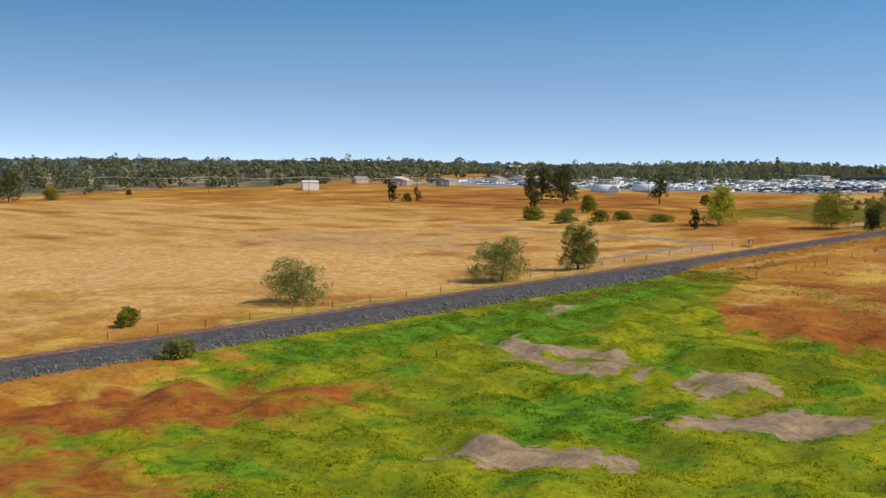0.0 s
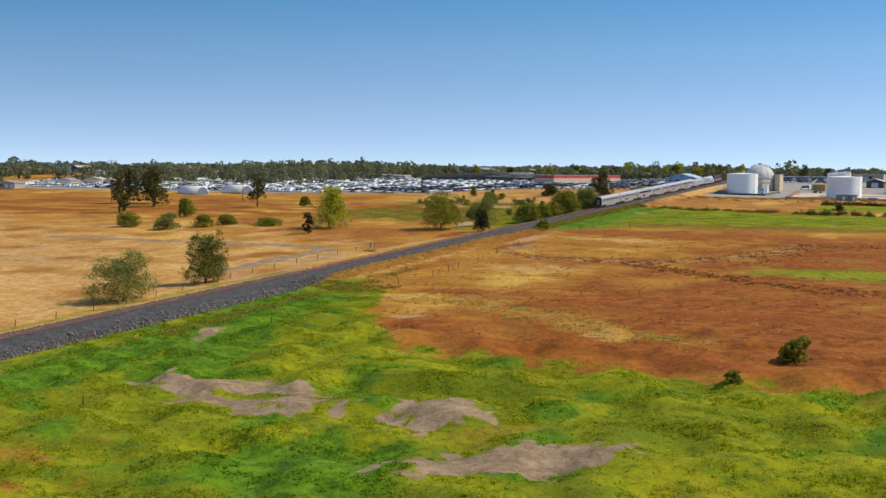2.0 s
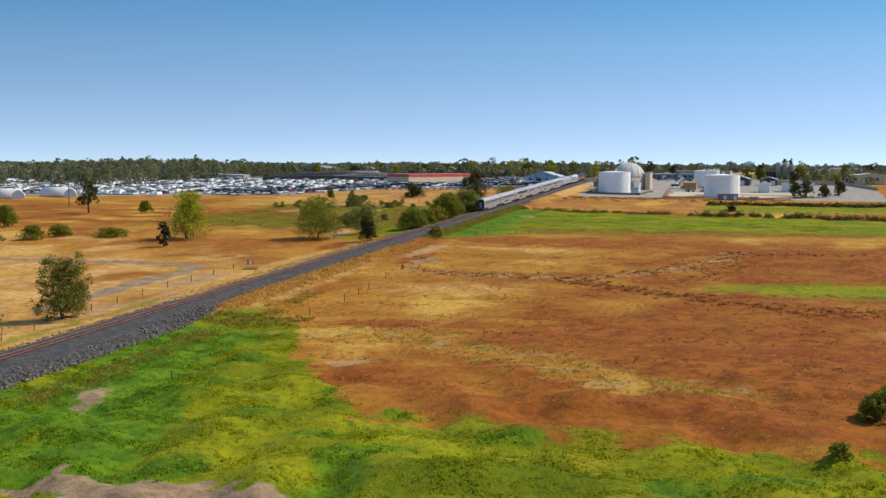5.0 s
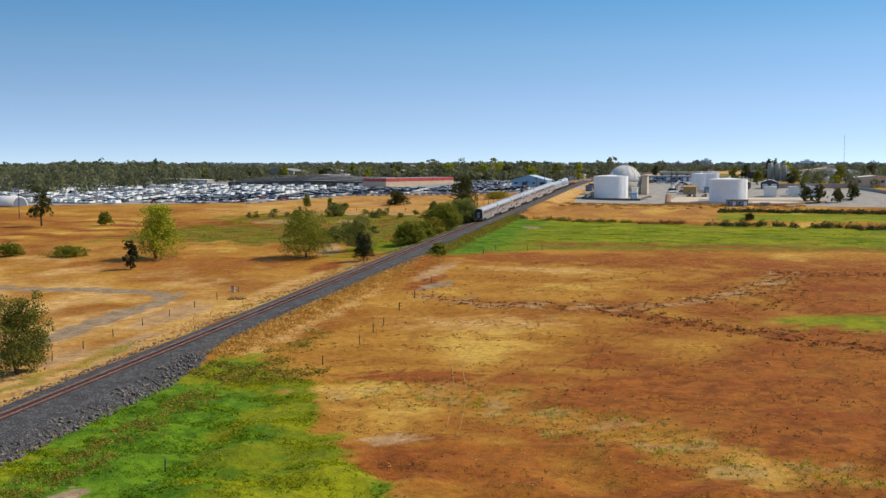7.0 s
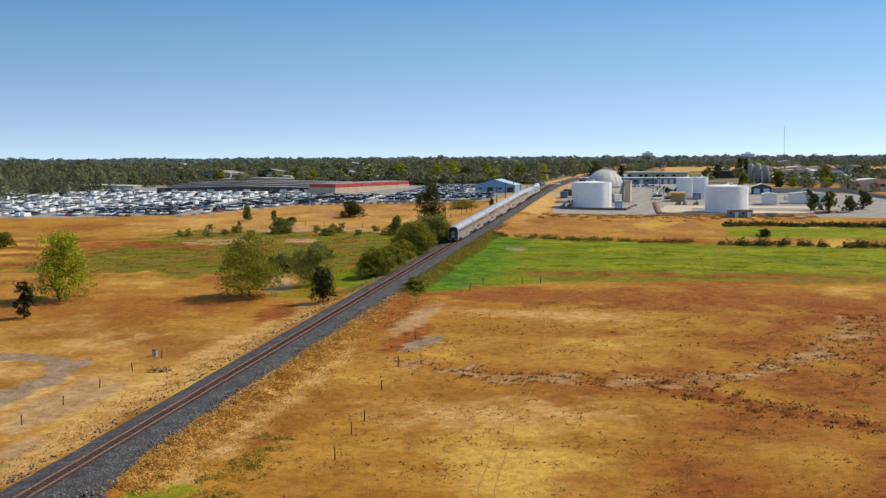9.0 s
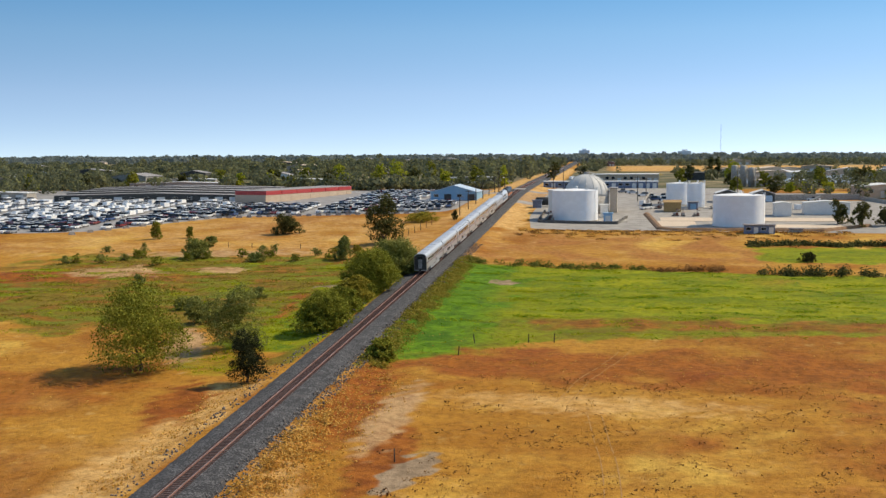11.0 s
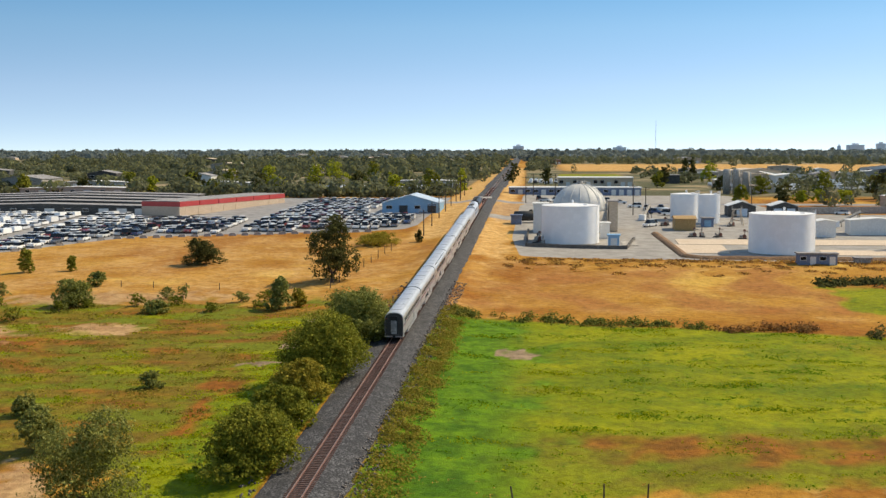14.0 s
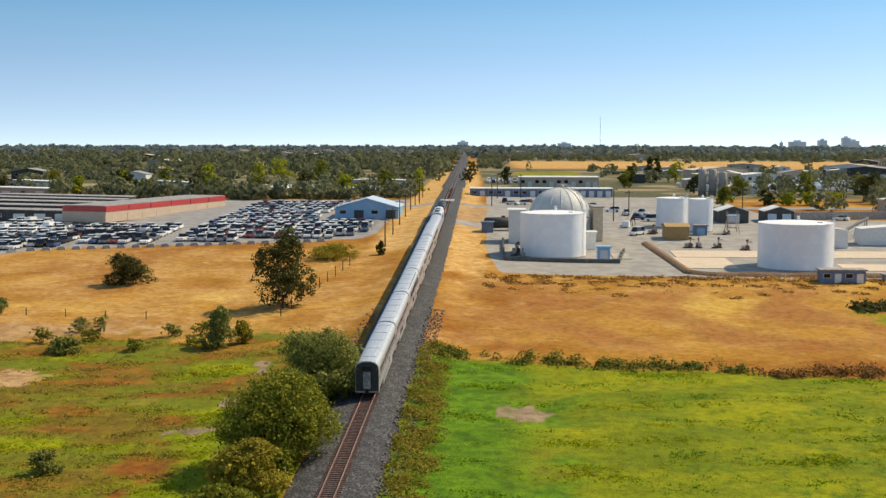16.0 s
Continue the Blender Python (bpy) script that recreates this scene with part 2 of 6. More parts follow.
    dirt = left * np.maximum.reduce([0.3 * blob(x, y, -70, 95, 75, 42, 40, 0.5, 0.5, 32), 0.9 * blob(x, y, -12.5, 218, 2.4, 11, 4, 0.5, 0.5, 33), 0.85 * blob(x, y, -3, 192, 2.4, 9, 6, 0.5, 0.5, 101), 0.85 * blob(x, y, -6, 178, 2.6, 8, 4, 0.5, 0.5, 102), 0.5 * blob(x, y, -110, 180, 60, 30, 10, 0.5, 0.6, 34),
                                      blob(x, y, -50, 414, 7, 5, 0, 0.5, 0.7, 35), 0.8 * blob(x, y, -76, 410, 12, 10, 0, 0.5, 0.7, 103), 0.7 * blob(x, y, -62, 446, 26, 7, 10, 0.5, 0.6, 53), blob(x, y, -22, 315, 3, 16, 20, 0.4, 0.5, 54)])
    mud = np.maximum(mud, 0.72 * left * near_line(x, y, DIRT_ROAD, 2.5))
    dirt = np.maximum(dirt, right * 0.9 * blob(x, y, 19, 278, 2.4, 15, 0, 0.5, 0.6, 36))
    dirt = np.maximum(dirt, right * np.maximum(0.5 * sage * np.clip(0.5 + n5, 0, 1), 0.85 * blob(x, y, 51, 148, 3.5, 3, 0, 0.5, 0.6, 78)))
    dirt = np.maximum(dirt, 0.6 * right * band * np.clip(0.7 + 0.8 * n5, 0, 1))
    dirt = np.maximum(dirt, 0.3 * left * box2(x, y, -130, 0, 446, 535, 10, 8, 59) * np.clip(0.8 + n5, 0, 1))
    dirt = np.maximum(dirt, 0.25 * right * box2(x, y, 6, 130, 436, 492, 8, 6, 60) * np.clip(0.7 + n5, 0, 1))
    dirt = np.maximum(dirt, 0.9 * left * blob(x, y, -8.5, 215, 3, 14, 0, 0.5, 0.5, 58))
    dirt = np.maximum(dirt, 0.9 * blob(x, y, 12, 640, 10, 60, 0, 0.3, 0.3, 46))
    straw = left * np.maximum.reduce([0.8 * blob(x, y, -80, 105, 110, 60, 35, 0.6, 0.5, 64), 0.8 * box2(x, y, -420, -4, -40, 260, 30, 12, 88) * np.clip(0.65 + 0.45 * n6 + 0.2 * n5, 0, 1), 0.75 * box2(x, y, -320, -40, 200, 300, 40, 20, 65) * np.clip(0.5 + 0.6 * n6, 0, 1), 0.5 * box2(x, y, -140, 0, 440, 540, 10, 8, 66) * np.clip(0.8 + 0.4 * n6, 0, 1),
                                      0.7 * box2(u, y, -13, -4, 60, 290, 2, 2, 67), 0.85 * box2(u, y, -16, -3, 530, 1400, 3, 2, 72)])
    straw = np.maximum(straw, right * np.maximum.reduce([0.62 * box2(u, y, 4, 12 - 5 * ease(y, 245, 270), 186, 300, 1.5, 1.5, 68), 0.85 * box2(u, y, 3, 14, 498, 1400, 3, 2, 71), 0.5 * box2(x, y, 5, 90, 434, 498, 8, 6, 69) * np.clip(0.7 + 0.5 * n6, 0, 1), 0.6 * blob(x, y, 42, 286, 18, 5, -4, 0.5, 0.6, 52), 0.55 * blob(x, y, 44, 220, 15, 7, 12, 0.6, 0.6, 70)]))
    gravel = ease(x, 14.5, 17) * (1 - ease(x, 150, 170)) * ease(y + 0.05 * (x - 60), 498, 502) * (1 - ease(y, 760, 770)) * (1 - ease(x, 108, 114) * ease(y, 640, 646)) * ease(x + 0.12 * (y - 520), 15, 19)
    gravel = np.maximum(gravel, box2(x, y, 3, 20, 584, 612, 1.5, 1.5, 105))
    lot = ease(y - np.interp(x, [-600, -300, -230, -129, -96, -25, -14], [462, 466, 468, 490, 534, 551, 560]), -2, 2) * (1 - ease(x, -17, -14)) * (1 - ease(y, 735, 745)) * ease(x, -520, -500)
    road = ease(y, 699, 700) * (1 - ease(y, 709, 710))
    asphalt = np.maximum(lot, road * (np.abs(u) > 5))
    far_green = box2(x, y, 38, 90, 1105, 1195, 3, 2, 104)
    green = np.maximum(green, far_green)
    straw = np.maximum(straw, 0.7 * ease(x, 30, 60) * ease(y, 1270, 1300))
    town = ease(y, 735, 760) * ease(np.abs(u), 13, 19) * (1 - ease(x, 30, 60) * ease(y, 1260, 1290) * (1 - ease(y, 1640, 1690))) * (1 - far_green)
    town = np.maximum(town, ease(-x - 475 - 0.35 * (y - 230), 0, 25) * ease(y, 40, 80) * (x < -440))
    return green, lush, np.clip(mud, 0, 1), rust, np.clip(dirt, 0, 1), gravel * (1 - asphalt), asphalt, np.clip(town, 0, 1), olive, np.clip(straw, 0, 1)


# ---- materials ----
def nodes_of(name):
    m = bpy.data.materials.new(name)
    m.use_nodes = True
    return m, m.node_tree.nodes, m.node_tree.links, m.node_tree.nodes["Principled BSDF"]


def mix_color(nt, nl, a, b, fac):
    """A colour mix; a, b: colours or sockets, fac: a number or socket."""
    n = nt.new("ShaderNodeMix")
    n.data_type = "RGBA"
    for sock, v in ((n.inputs[6], a), (n.inputs[7], b), (n.inputs[0], fac)):
        if hasattr(v, "is_linked"):
            nl.new(v, sock)
        elif isinstance(v, (int, float)):
            sock.default_value = v
        else:
            sock.default_value = (*v, 1) if len(v) == 3 else v
    return n.outputs[2]


def noise_node(nt, nl, co, scale, detail=4.0, rough_=0.55):
    n = nt.new("ShaderNodeTexNoise")
    n.inputs["Scale"].default_value, n.inputs["Detail"].default_value, n.inputs["Roughness"].default_value = scale, detail, rough_
    nl.new(co, n.inputs["Vector"])
    return n.outputs["Fac"]


def ramp(nt, nl, fac, a, b):
    n = nt.new("ShaderNodeMapRange")
    n.inputs["From Min"].default_value, n.inputs["From Max"].default_value = a, b
    n.interpolation_type = "SMOOTHSTEP"
    nl.new(fac, n.inputs["Value"])
    return n.outputs["Result"]


def surface(name, dark, light, size=1.0, roughness=0.6, metal=0.0, bump=0.2, stain=None, grain=8.0, world_space=False, speck=1.0):
    """Two-scale varied surface: broad patches of size metres, grain that many times finer, stains of a third colour."""
    m, nt, nl, bsdf = nodes_of(name)
    if world_space:
        co = nt.new("ShaderNodeNewGeometry").outputs["Position"]
    else:
        co = nt.new("ShaderNodeTexCoord").outputs["Object"]
    broad = noise_node(nt, nl, co, 1 / size, 5)
    fine = noise_node(nt, nl, co, grain / size, 3)
    col = mix_color(nt, nl, dark, light, ramp(nt, nl, broad, 0.3, 0.7))
    if bump < 0.15 or metal > 0.1:
        speck = 0.1  # clean paint and metal
    col = mix_color(nt, nl, col, [c * (1 - 0.28 * speck) for c in dark], ramp(nt, nl, fine, 0.62, 0.45))
    col = mix_color(nt, nl, col, light, ramp(nt, nl, fine, 0.55, 0.8))
    if stain:
        col = mix_color(nt, nl, col, stain, ramp(nt, nl, noise_node(nt, nl, co, 0.6 / size, 6, 0.7), 0.56, 0.72))
    nl.new(col, bsdf.inputs["Base Color"])
    bsdf.inputs["Roughness"].default_value, bsdf.inputs["Metallic"].default_value = roughness, metal
    if bump:
        b = nt.new("ShaderNodeBump")
        b.inputs["Strength"].default_value, b.inputs["Distance"].default_value = bump, 0.05 * size
        nl.new(fine, b.inputs["Height"])
        nl.new(b.outputs["Normal"], bsdf.inputs["Normal"])
    return m


def leafy(name, colors, roughness=0.55, thin=0.35, patchy=0.35):
    """Leaves: each its own shade of the colours."""
    m, nt, nl, bsdf = nodes_of(name)
    geo = nt.new("ShaderNodeNewGeometry")
    cr = nt.new("ShaderNodeValToRGB")
    while len(cr.color_ramp.elements) < len(colors):
        cr.color_ramp.elements.new(0.5)
    for k, c in enumerate(colors):
        cr.color_ramp.elements[k].position = k / (len(colors) - 1)
        cr.color_ramp.elements[k].color = (*c, 1)
    nl.new(geo.outputs["Random Per Island"], cr.inputs["Fac"])
    patch = noise_node(nt, nl, geo.outputs["Position"], patchy, 3)
    col = mix_color(nt, nl, cr.outputs["Color"], colors[0], ramp(nt, nl, patch, 0.45, 0.75))
    nl.new(col, bsdf.inputs["Base Color"])
    bsdf.inputs["Roughness"].default_value, bsdf.inputs["Specular IOR Level"].default_value = 0.85, 0.08
    tr, mx, out = nt.new("ShaderNodeBsdfTranslucent"), nt.new("ShaderNodeMixShader"), nt["Material Output"]
    nl.new(col, tr.inputs["Color"])
    mx.inputs["Fac"].default_value = thin
    nl.new(bsdf.outputs["BSDF"], mx.inputs[1])
    nl.new(tr.outputs["BSDF"], mx.inputs[2])
    nl.new(mx.outputs["Shader"], out.inputs["Surface"])
    return m


def tinted(name, colors, roughness=0.4, metal=0.0, by_object=True):
    """Paint in one of several colours, object by object or island by island."""
    m, nt, nl, bsdf = nodes_of(name)
    src = nt.new("ShaderNodeObjectInfo").outputs["Random"] if by_object else nt.new("ShaderNodeNewGeometry").outputs["Random Per Island"]
    cr = nt.new("ShaderNodeValToRGB")
    cr.color_ramp.interpolation = "CONSTANT"
    while len(cr.color_ramp.elements) < len(colors):
        cr.color_ramp.elements.new(0.5)
    for k, c in enumerate(colors):
        cr.color_ramp.elements[k].position = k / len(colors)
        cr.color_ramp.elements[k].color = (*c, 1)
    nl.new(src, cr.inputs["Fac"])
    dust = noise_node(nt, nl, nt.new("ShaderNodeTexCoord").outputs["Object"], 1.3, 5)
    col = mix_color(nt, nl, cr.outputs["Color"], (0.32, 0.28, 0.23), ramp(nt, nl, dust, 0.62, 0.95))
    nl.new(col, bsdf.inputs["Base Color"])
    bsdf.inputs["Roughness"].default_value, bsdf.inputs["Metallic"].default_value = roughness, metal
    return m


def ground_material():
    m, nt, nl, bsdf = nodes_of("fields")
    pos = nt.new("ShaderNodeNewGeometry").outputs["Position"]
    sep = []
    for name in ("cover_a", "cover_b", "cover_c"):
        at = nt.new("ShaderNodeAttribute")
        at.attribute_name = name
        s = nt.new("ShaderNodeSeparateColor")
        nl.new(at.outputs["Color"], s.inputs["Color"])
        sep += [s.outputs[0], s.outputs[1], s.outputs[2], at.outputs["Alpha"]]
    g_big, g_mid, g_fine = noise_node(nt, nl, pos, 0.035, 5), noise_node(nt, nl, pos, 0.3, 6, 0.62), noise_node(nt, nl, pos, 2.6, 4, 0.7)
    g_tuft = noise_node(nt, nl, pos, 0.85, 6, 0.7)
    str_map = nt.new("ShaderNodeMapping")
    str_map.inputs["Scale"].default_value = (0.05, 0.1, 0.1)
    nl.new(pos, str_map.inputs["Vector"])
    streak = noise_node(nt, nl, str_map.outputs["Vector"], 1.0, 6, 0.65)

    def pick(mask, lo=0.18, hi=0.82, amount=0.5):
        """A mask whose edge is broken up by the grain."""
        a = nt.new("ShaderNodeMath")
        a.operation = "MULTIPLY_ADD"
        nl.new(g_mid, a.inputs[0])
        a.inputs[1].default_value = amount
        nl.new(mask, a.inputs[2])
        return ramp(nt, nl, a.outputs[0], lo + amount / 2, hi + amount / 2)

    gold = mix_color(nt, nl, (0.33, 0.14, 0.016), (0.43, 0.21, 0.03), ramp(nt, nl, streak, 0.36, 0.62))
    gold = mix_color(nt, nl, gold, (0.29, 0.108, 0.013), ramp(nt, nl, g_big, 0.5, 0.62))
    gold = mix_color(nt, nl, gold, (0.56, 0.34, 0.065), ramp(nt, nl, g_big, 0.45, 0.32))
    gold = mix_color(nt, nl, gold, (0.5, 0.3, 0.09), ramp(nt, nl, g_mid, 0.56, 0.8))
    rust = mix_color(nt, nl, (0.19, 0.055, 0.009), (0.33, 0.108, 0.015), ramp(nt, nl, g_mid, 0.34, 0.62))
    rust = mix_color(nt, nl, rust, (0.24, 0.06, 0.012), ramp(nt, nl, streak, 0.48, 0.68))
    green = mix_color(nt, nl, (0.13, 0.165, 0.004), (0.265, 0.27, 0.005), ramp(nt, nl, streak, 0.35, 0.65))
    green = mix_color(nt, nl, green, (0.29, 0.2, 0.015), ramp(nt, nl, g_big, 0.58, 0.76))
    green = mix_color(nt, nl, green, (0.1, 0.16, 0.006), ramp(nt, nl, g_mid, 0.48, 0.3))
    olive = mix_color(nt, nl, (0.155, 0.098, 0.011), (0.21, 0.155, 0.015), ramp(nt, nl, g_mid, 0.35, 0.65))
    olive = mix_color(nt, nl, olive, (0.15, 0.17, 0.01), ramp(nt, nl, streak, 0.46, 0.58))
    lush = mix_color(nt, nl, (0.05, 0.125, 0.004), (0.125, 0.235, 0.007), ramp(nt, nl, g_mid, 0.35, 0.65))
    mud = mix_color(nt, nl, (0.22, 0.155, 0.095), (0.35, 0.25, 0.155), ramp(nt, nl, g_mid, 0.3, 0.7))
    dirt = mix_color(nt, nl, (0.36, 0.2, 0.09), (0.5, 0.32, 0.15), ramp(nt, nl, g_mid, 0.3, 0.7))
    gravel = mix_color(nt, nl, (0.27, 0.25, 0.225), (0.38, 0.355, 0.32), ramp(nt, nl, g_mid, 0.3, 0.7))
    asphalt = mix_color(nt, nl, (0.23, 0.22, 0.215), (0.33, 0.32, 0.31), ramp(nt, nl, g_mid, 0.3, 0.7))
    town = mix_color(nt, nl, (0.10, 0.10, 0.05), (0.34, 0.26, 0.15), ramp(nt, nl, g_big, 0.45, 0.65))
    straw = mix_color(nt, nl, (0.5, 0.275, 0.08), (0.65, 0.41, 0.16), ramp(nt, nl, g_mid, 0.32, 0.68))
    col = mix_color(nt, nl, gold, straw, pick(sep[9], 0.05, 0.95, 0.25))
    col = mix_color(nt, nl, col, olive, pick(sep[8]))
    col = mix_color(nt, nl, col, rust, pick(sep[3]))
    col = mix_color(nt, nl, col, dirt, pick(sep[4]))
    col = mix_color(nt, nl, col, green, pick(sep[0]))
    col = mix_color(nt, nl, col, lush, pick(sep[1]))
    col = mix_color(nt, nl, col, mud, pick(sep[2], 0.4, 0.6, 0.3))
    col = mix_color(nt, nl, col, town, pick(sep[7]))
    dark = nt.new("ShaderNodeMix")
    dark.data_type, dark.blend_type = "RGBA", "MULTIPLY"
    dark.inputs[0].default_value = 0.72
    nl.new(col, dark.inputs[6])
    tuft = mix_color(nt, nl, (0.5, 0.46, 0.42), (1.2, 1.2, 1.2), ramp(nt, nl, g_tuft, 0.34, 0.62))
    nl.new(mix_color(nt, nl, tuft, (1.0, 1.0, 1.0), ramp(nt, nl, g_fine, 0.35, 0.8)), dark.inputs[7])
    col = mix_color(nt, nl, dark.outputs[2], gravel, pick(sep[5], 0.45, 0.55, 0.1))
    col = mix_color(nt, nl, col, asphalt, pick(sep[6], 0.45, 0.55, 0.05))
    nl.new(col, bsdf.inputs["Base Color"])
    bsdf.inputs["Roughness"].default_value = 0.95
    bsdf.inputs["Specular IOR Level"].default_value = 0.15
    b = nt.new("ShaderNodeBump")
    b.inputs["Strength"].default_value, b.inputs["Distance"].default_value = 0.7, 0.25
    nl.new(g_fine, b.inputs["Height"])
    nl.new(b.outputs["Normal"], bsdf.inputs["Normal"])
    return m


M_FIELDS = ground_material()
M_BALLAST = surface("ballast", (0.042, 0.041, 0.043), (0.165, 0.16, 0.162), 1.5, 0.95, 0, 1.0, (0.07, 0.062, 0.058), 7, True, 1.6)
M_ROCK = surface("riprap", (0.09, 0.08, 0.075), (0.4, 0.34, 0.3), 0.5, 0.9, 0, 0.6, None, 6, True)
M_RUST = surface("rail_rust", (0.16, 0.07, 0.05), (0.30, 0.16, 0.12), 2.0, 0.75, 0.3, 0.2)
M_RAILTOP = surface("rail_head", (0.36, 0.27, 0.24), (0.52, 0.42, 0.38), 3.0, 0.4, 0.6, 0.1)
M_TIE = surface("tie_wood", (0.085, 0.04, 0.032), (0.15, 0.07, 0.055), 0.8, 0.95, 0, 0.5)
M_TANK = surface("tank_white", (0.86, 0.86, 0.86), (0.89, 0.89, 0.89), 5.0, 0.45, 0, 0, (0.85, 0.85, 0.84), 3)
M_TANKROOF = surface("tank_roof", (0.8, 0.8, 0.8), (0.86, 0.86, 0.86), 3.0, 0.6, 0, 0.1, (0.7, 0.69, 0.66))
M_DOME = surface("dome_grey", (0.52, 0.51, 0.48), (0.64, 0.63, 0.6), 3.0, 0.6, 0, 0.1, (0.46, 0.45, 0.42))
M_SKYBLUE = surface("sky_blue_paint", (0.26, 0.46, 0.66), (0.33, 0.54, 0.74), 2.0, 0.5, 0, 0.05)
# Concrete darkened to carry the shade on the containment wall's near face.
M_SHADEDWALL = surface("shaded_concrete", (0.13, 0.115, 0.1), (0.22, 0.2, 0.175), 2.0, 0.9, 0, 0.3)
M_STEEL = surface("train_silver", (0.50, 0.50, 0.51), (0.64, 0.64, 0.65), 2.2, 0.38, 0.55, 0.08, (0.44, 0.43, 0.42))
M_ROOF = surface("train_roof", (0.52, 0.54, 0.57), (0.66, 0.68, 0.71), 3.0, 0.42, 0.4, 0.06, (0.48, 0.49, 0.5))
M_GLASS = surface("dark_glass", (0.012, 0.013, 0.016), (0.02, 0.022, 0.026), 2.0, 0.08, 0, 0)
M_BLACK = surface("bogie_black", (0.015, 0.014, 0.013), (0.045, 0.04, 0.037), 0.6, 0.8, 0.2, 0.3)
M_STRIPE = surface("stripe_navy", (0.02, 0.04, 0.12), (0.03, 0.06, 0.17), 2.0, 0.4, 0, 0)
M_REDSTRIPE = surface("stripe_red", (0.36, 0.05, 0.05), (0.45, 0.07, 0.06), 2.0, 0.4, 0, 0)
M_WHITE = surface("white_paint", (0.68, 0.67, 0.64), (0.8, 0.79, 0.76), 2.0, 0.55, 0, 0.05, (0.6, 0.58, 0.54))
M_PALETOWER = surface("pale_tower", (0.78, 0.8, 0.82), (0.84, 0.85, 0.86), 8.0, 0.6, 0, 0)
M_CABLE = surface("pale_cable", (0.6, 0.58, 0.55), (0.7, 0.68, 0.64), 2.0, 0.5, 0.2, 0)
M_CONCRETE = surface("concrete", (0.42, 0.38, 0.33), (0.58, 0.54, 0.47), 2.0, 0.9, 0, 0.3, (0.34, 0.3, 0.26))
M_RUT = surface("rut_straw", (0.4, 0.2, 0.05), (0.5, 0.28, 0.08), 1.0, 0.95, 0, 0.3)
M_TAN = surface("tan_concrete", (0.56, 0.44, 0.32), (0.68, 0.56, 0.43), 3.0, 0.9, 0, 0.1, (0.5, 0.38, 0.26))
M_BERM = surface("berm_earth", (0.26, 0.14, 0.07), (0.40, 0.24, 0.13), 2.0, 0.95, 0, 0.6, None, 8)
M_BRICK = surface("tan_block", (0.50, 0.38, 0.28), (0.62, 0.49, 0.37), 3.0, 0.9, 0, 0.1)
M_REDWALL = surface("red_panel", (0.42, 0.04, 0.04), (0.55, 0.07, 0.06), 3.0, 0.5, 0, 0.1)
M_DARKWALL = surface("dark_wall", (0.06, 0.06, 0.055), (0.12, 0.115, 0.11), 2.5, 0.8, 0, 0.2)
M_GREYROOF = surface("grey_roof", (0.30, 0.28, 0.27), (0.46, 0.44, 0.42), 3.0, 0.8, 0, 0.2, (0.24, 0.22, 0.21))
M_BLUEWALL = surface("blue_steel_wall", (0.2, 0.38, 0.55), (0.27, 0.46, 0.63), 3.0, 0.55, 0, 0.1)
M_BLUEROOF = surface("pale_blue_roof", (0.46, 0.56, 0.66), (0.58, 0.67, 0.76), 3.0, 0.5, 0.1, 0.1)
M_BLUEGREY = surface("blue_grey_wall", (0.13, 0.17, 0.26), (0.21, 0.26, 0.36), 2.0, 0.6, 0, 0.1)
M_REDBROWN = surface("red_brown_brick", (0.22, 0.12, 0.1), (0.34, 0.2, 0.16), 2.0, 0.85, 0, 0.1)
M_OCHRE = surface("ochre_wall", (0.36, 0.22, 0.08), (0.48, 0.31, 0.13), 2.0, 0.7, 0, 0.1)
M_BARK = surface("bark", (0.07, 0.05, 0.035), (0.16, 0.12, 0.085), 0.5, 0.95, 0, 0.7)
M_POST = surface("weathered_post", (0.06, 0.045, 0.035), (0.15, 0.11, 0.08), 0.4, 0.95, 0, 0.4)
M_TYRE = surface("tyre_rubber", (0.012, 0.012, 0.012), (0.03, 0.03, 0.03), 0.3, 0.9, 0, 0.1)
M_LAMP = surface("lamp_lens", (0.5, 0.5, 0.48), (0.65, 0.64, 0.62), 0.3, 0.2, 0, 0)
# Car paint colours; the many whites also stand in for sun glints.
PAINTS_AND_GLINTS = [(0.84, 0.84, 0.84), (0.84, 0.84, 0.83), (0.62, 0.63, 0.64), (0.03, 0.03, 0.032), (0.84, 0.84, 0.83), (0.84, 0.84, 0.83), (0.78, 0.78, 0.77), (0.05, 0.09, 0.2), (0.6, 0.6, 0.6), (0.84, 0.84, 0.83), (0.22, 0.04, 0.04),
              (0.68, 0.68, 0.67), (0.12, 0.13, 0.15), (0.3, 0.31, 0.33)]
M_CARPAINT = tinted("car_paint", PAINTS_AND_GLINTS, 0.25, 0.0)
M_LOTPAINT = tinted("lot_paint", PAINTS_AND_GLINTS, 0.25, 0.0, False)
# White cars, with more white painted in for glints off glass and bodies.
M_LOTWHITE = tinted("lot_white_and_glints", [(0.85, 0.85, 0.84), (0.85, 0.85, 0.85), (0.7, 0.7, 0.7), (0.84, 0.84, 0.83), (0.05, 0.05, 0.05), (0.85, 0.85, 0.84), (0.6, 0.62, 0.65), (0.83, 0.83, 0.82)], 0.3, 0.0, False)
OLIVE = [(0.12, 0.13, 0.016), (0.235, 0.24, 0.028), (0.38, 0.355, 0.055)]
M_LEAF_OAK = leafy("oak_leaves", [(0.05, 0.055, 0.018), (0.1, 0.1, 0.03), (0.17, 0.155, 0.045)])
M_LEAF_GREEN = leafy("poplar_leaves", [(0.24, 0.26, 0.02), (0.4, 0.41, 0.035), (0.52, 0.5, 0.06)])
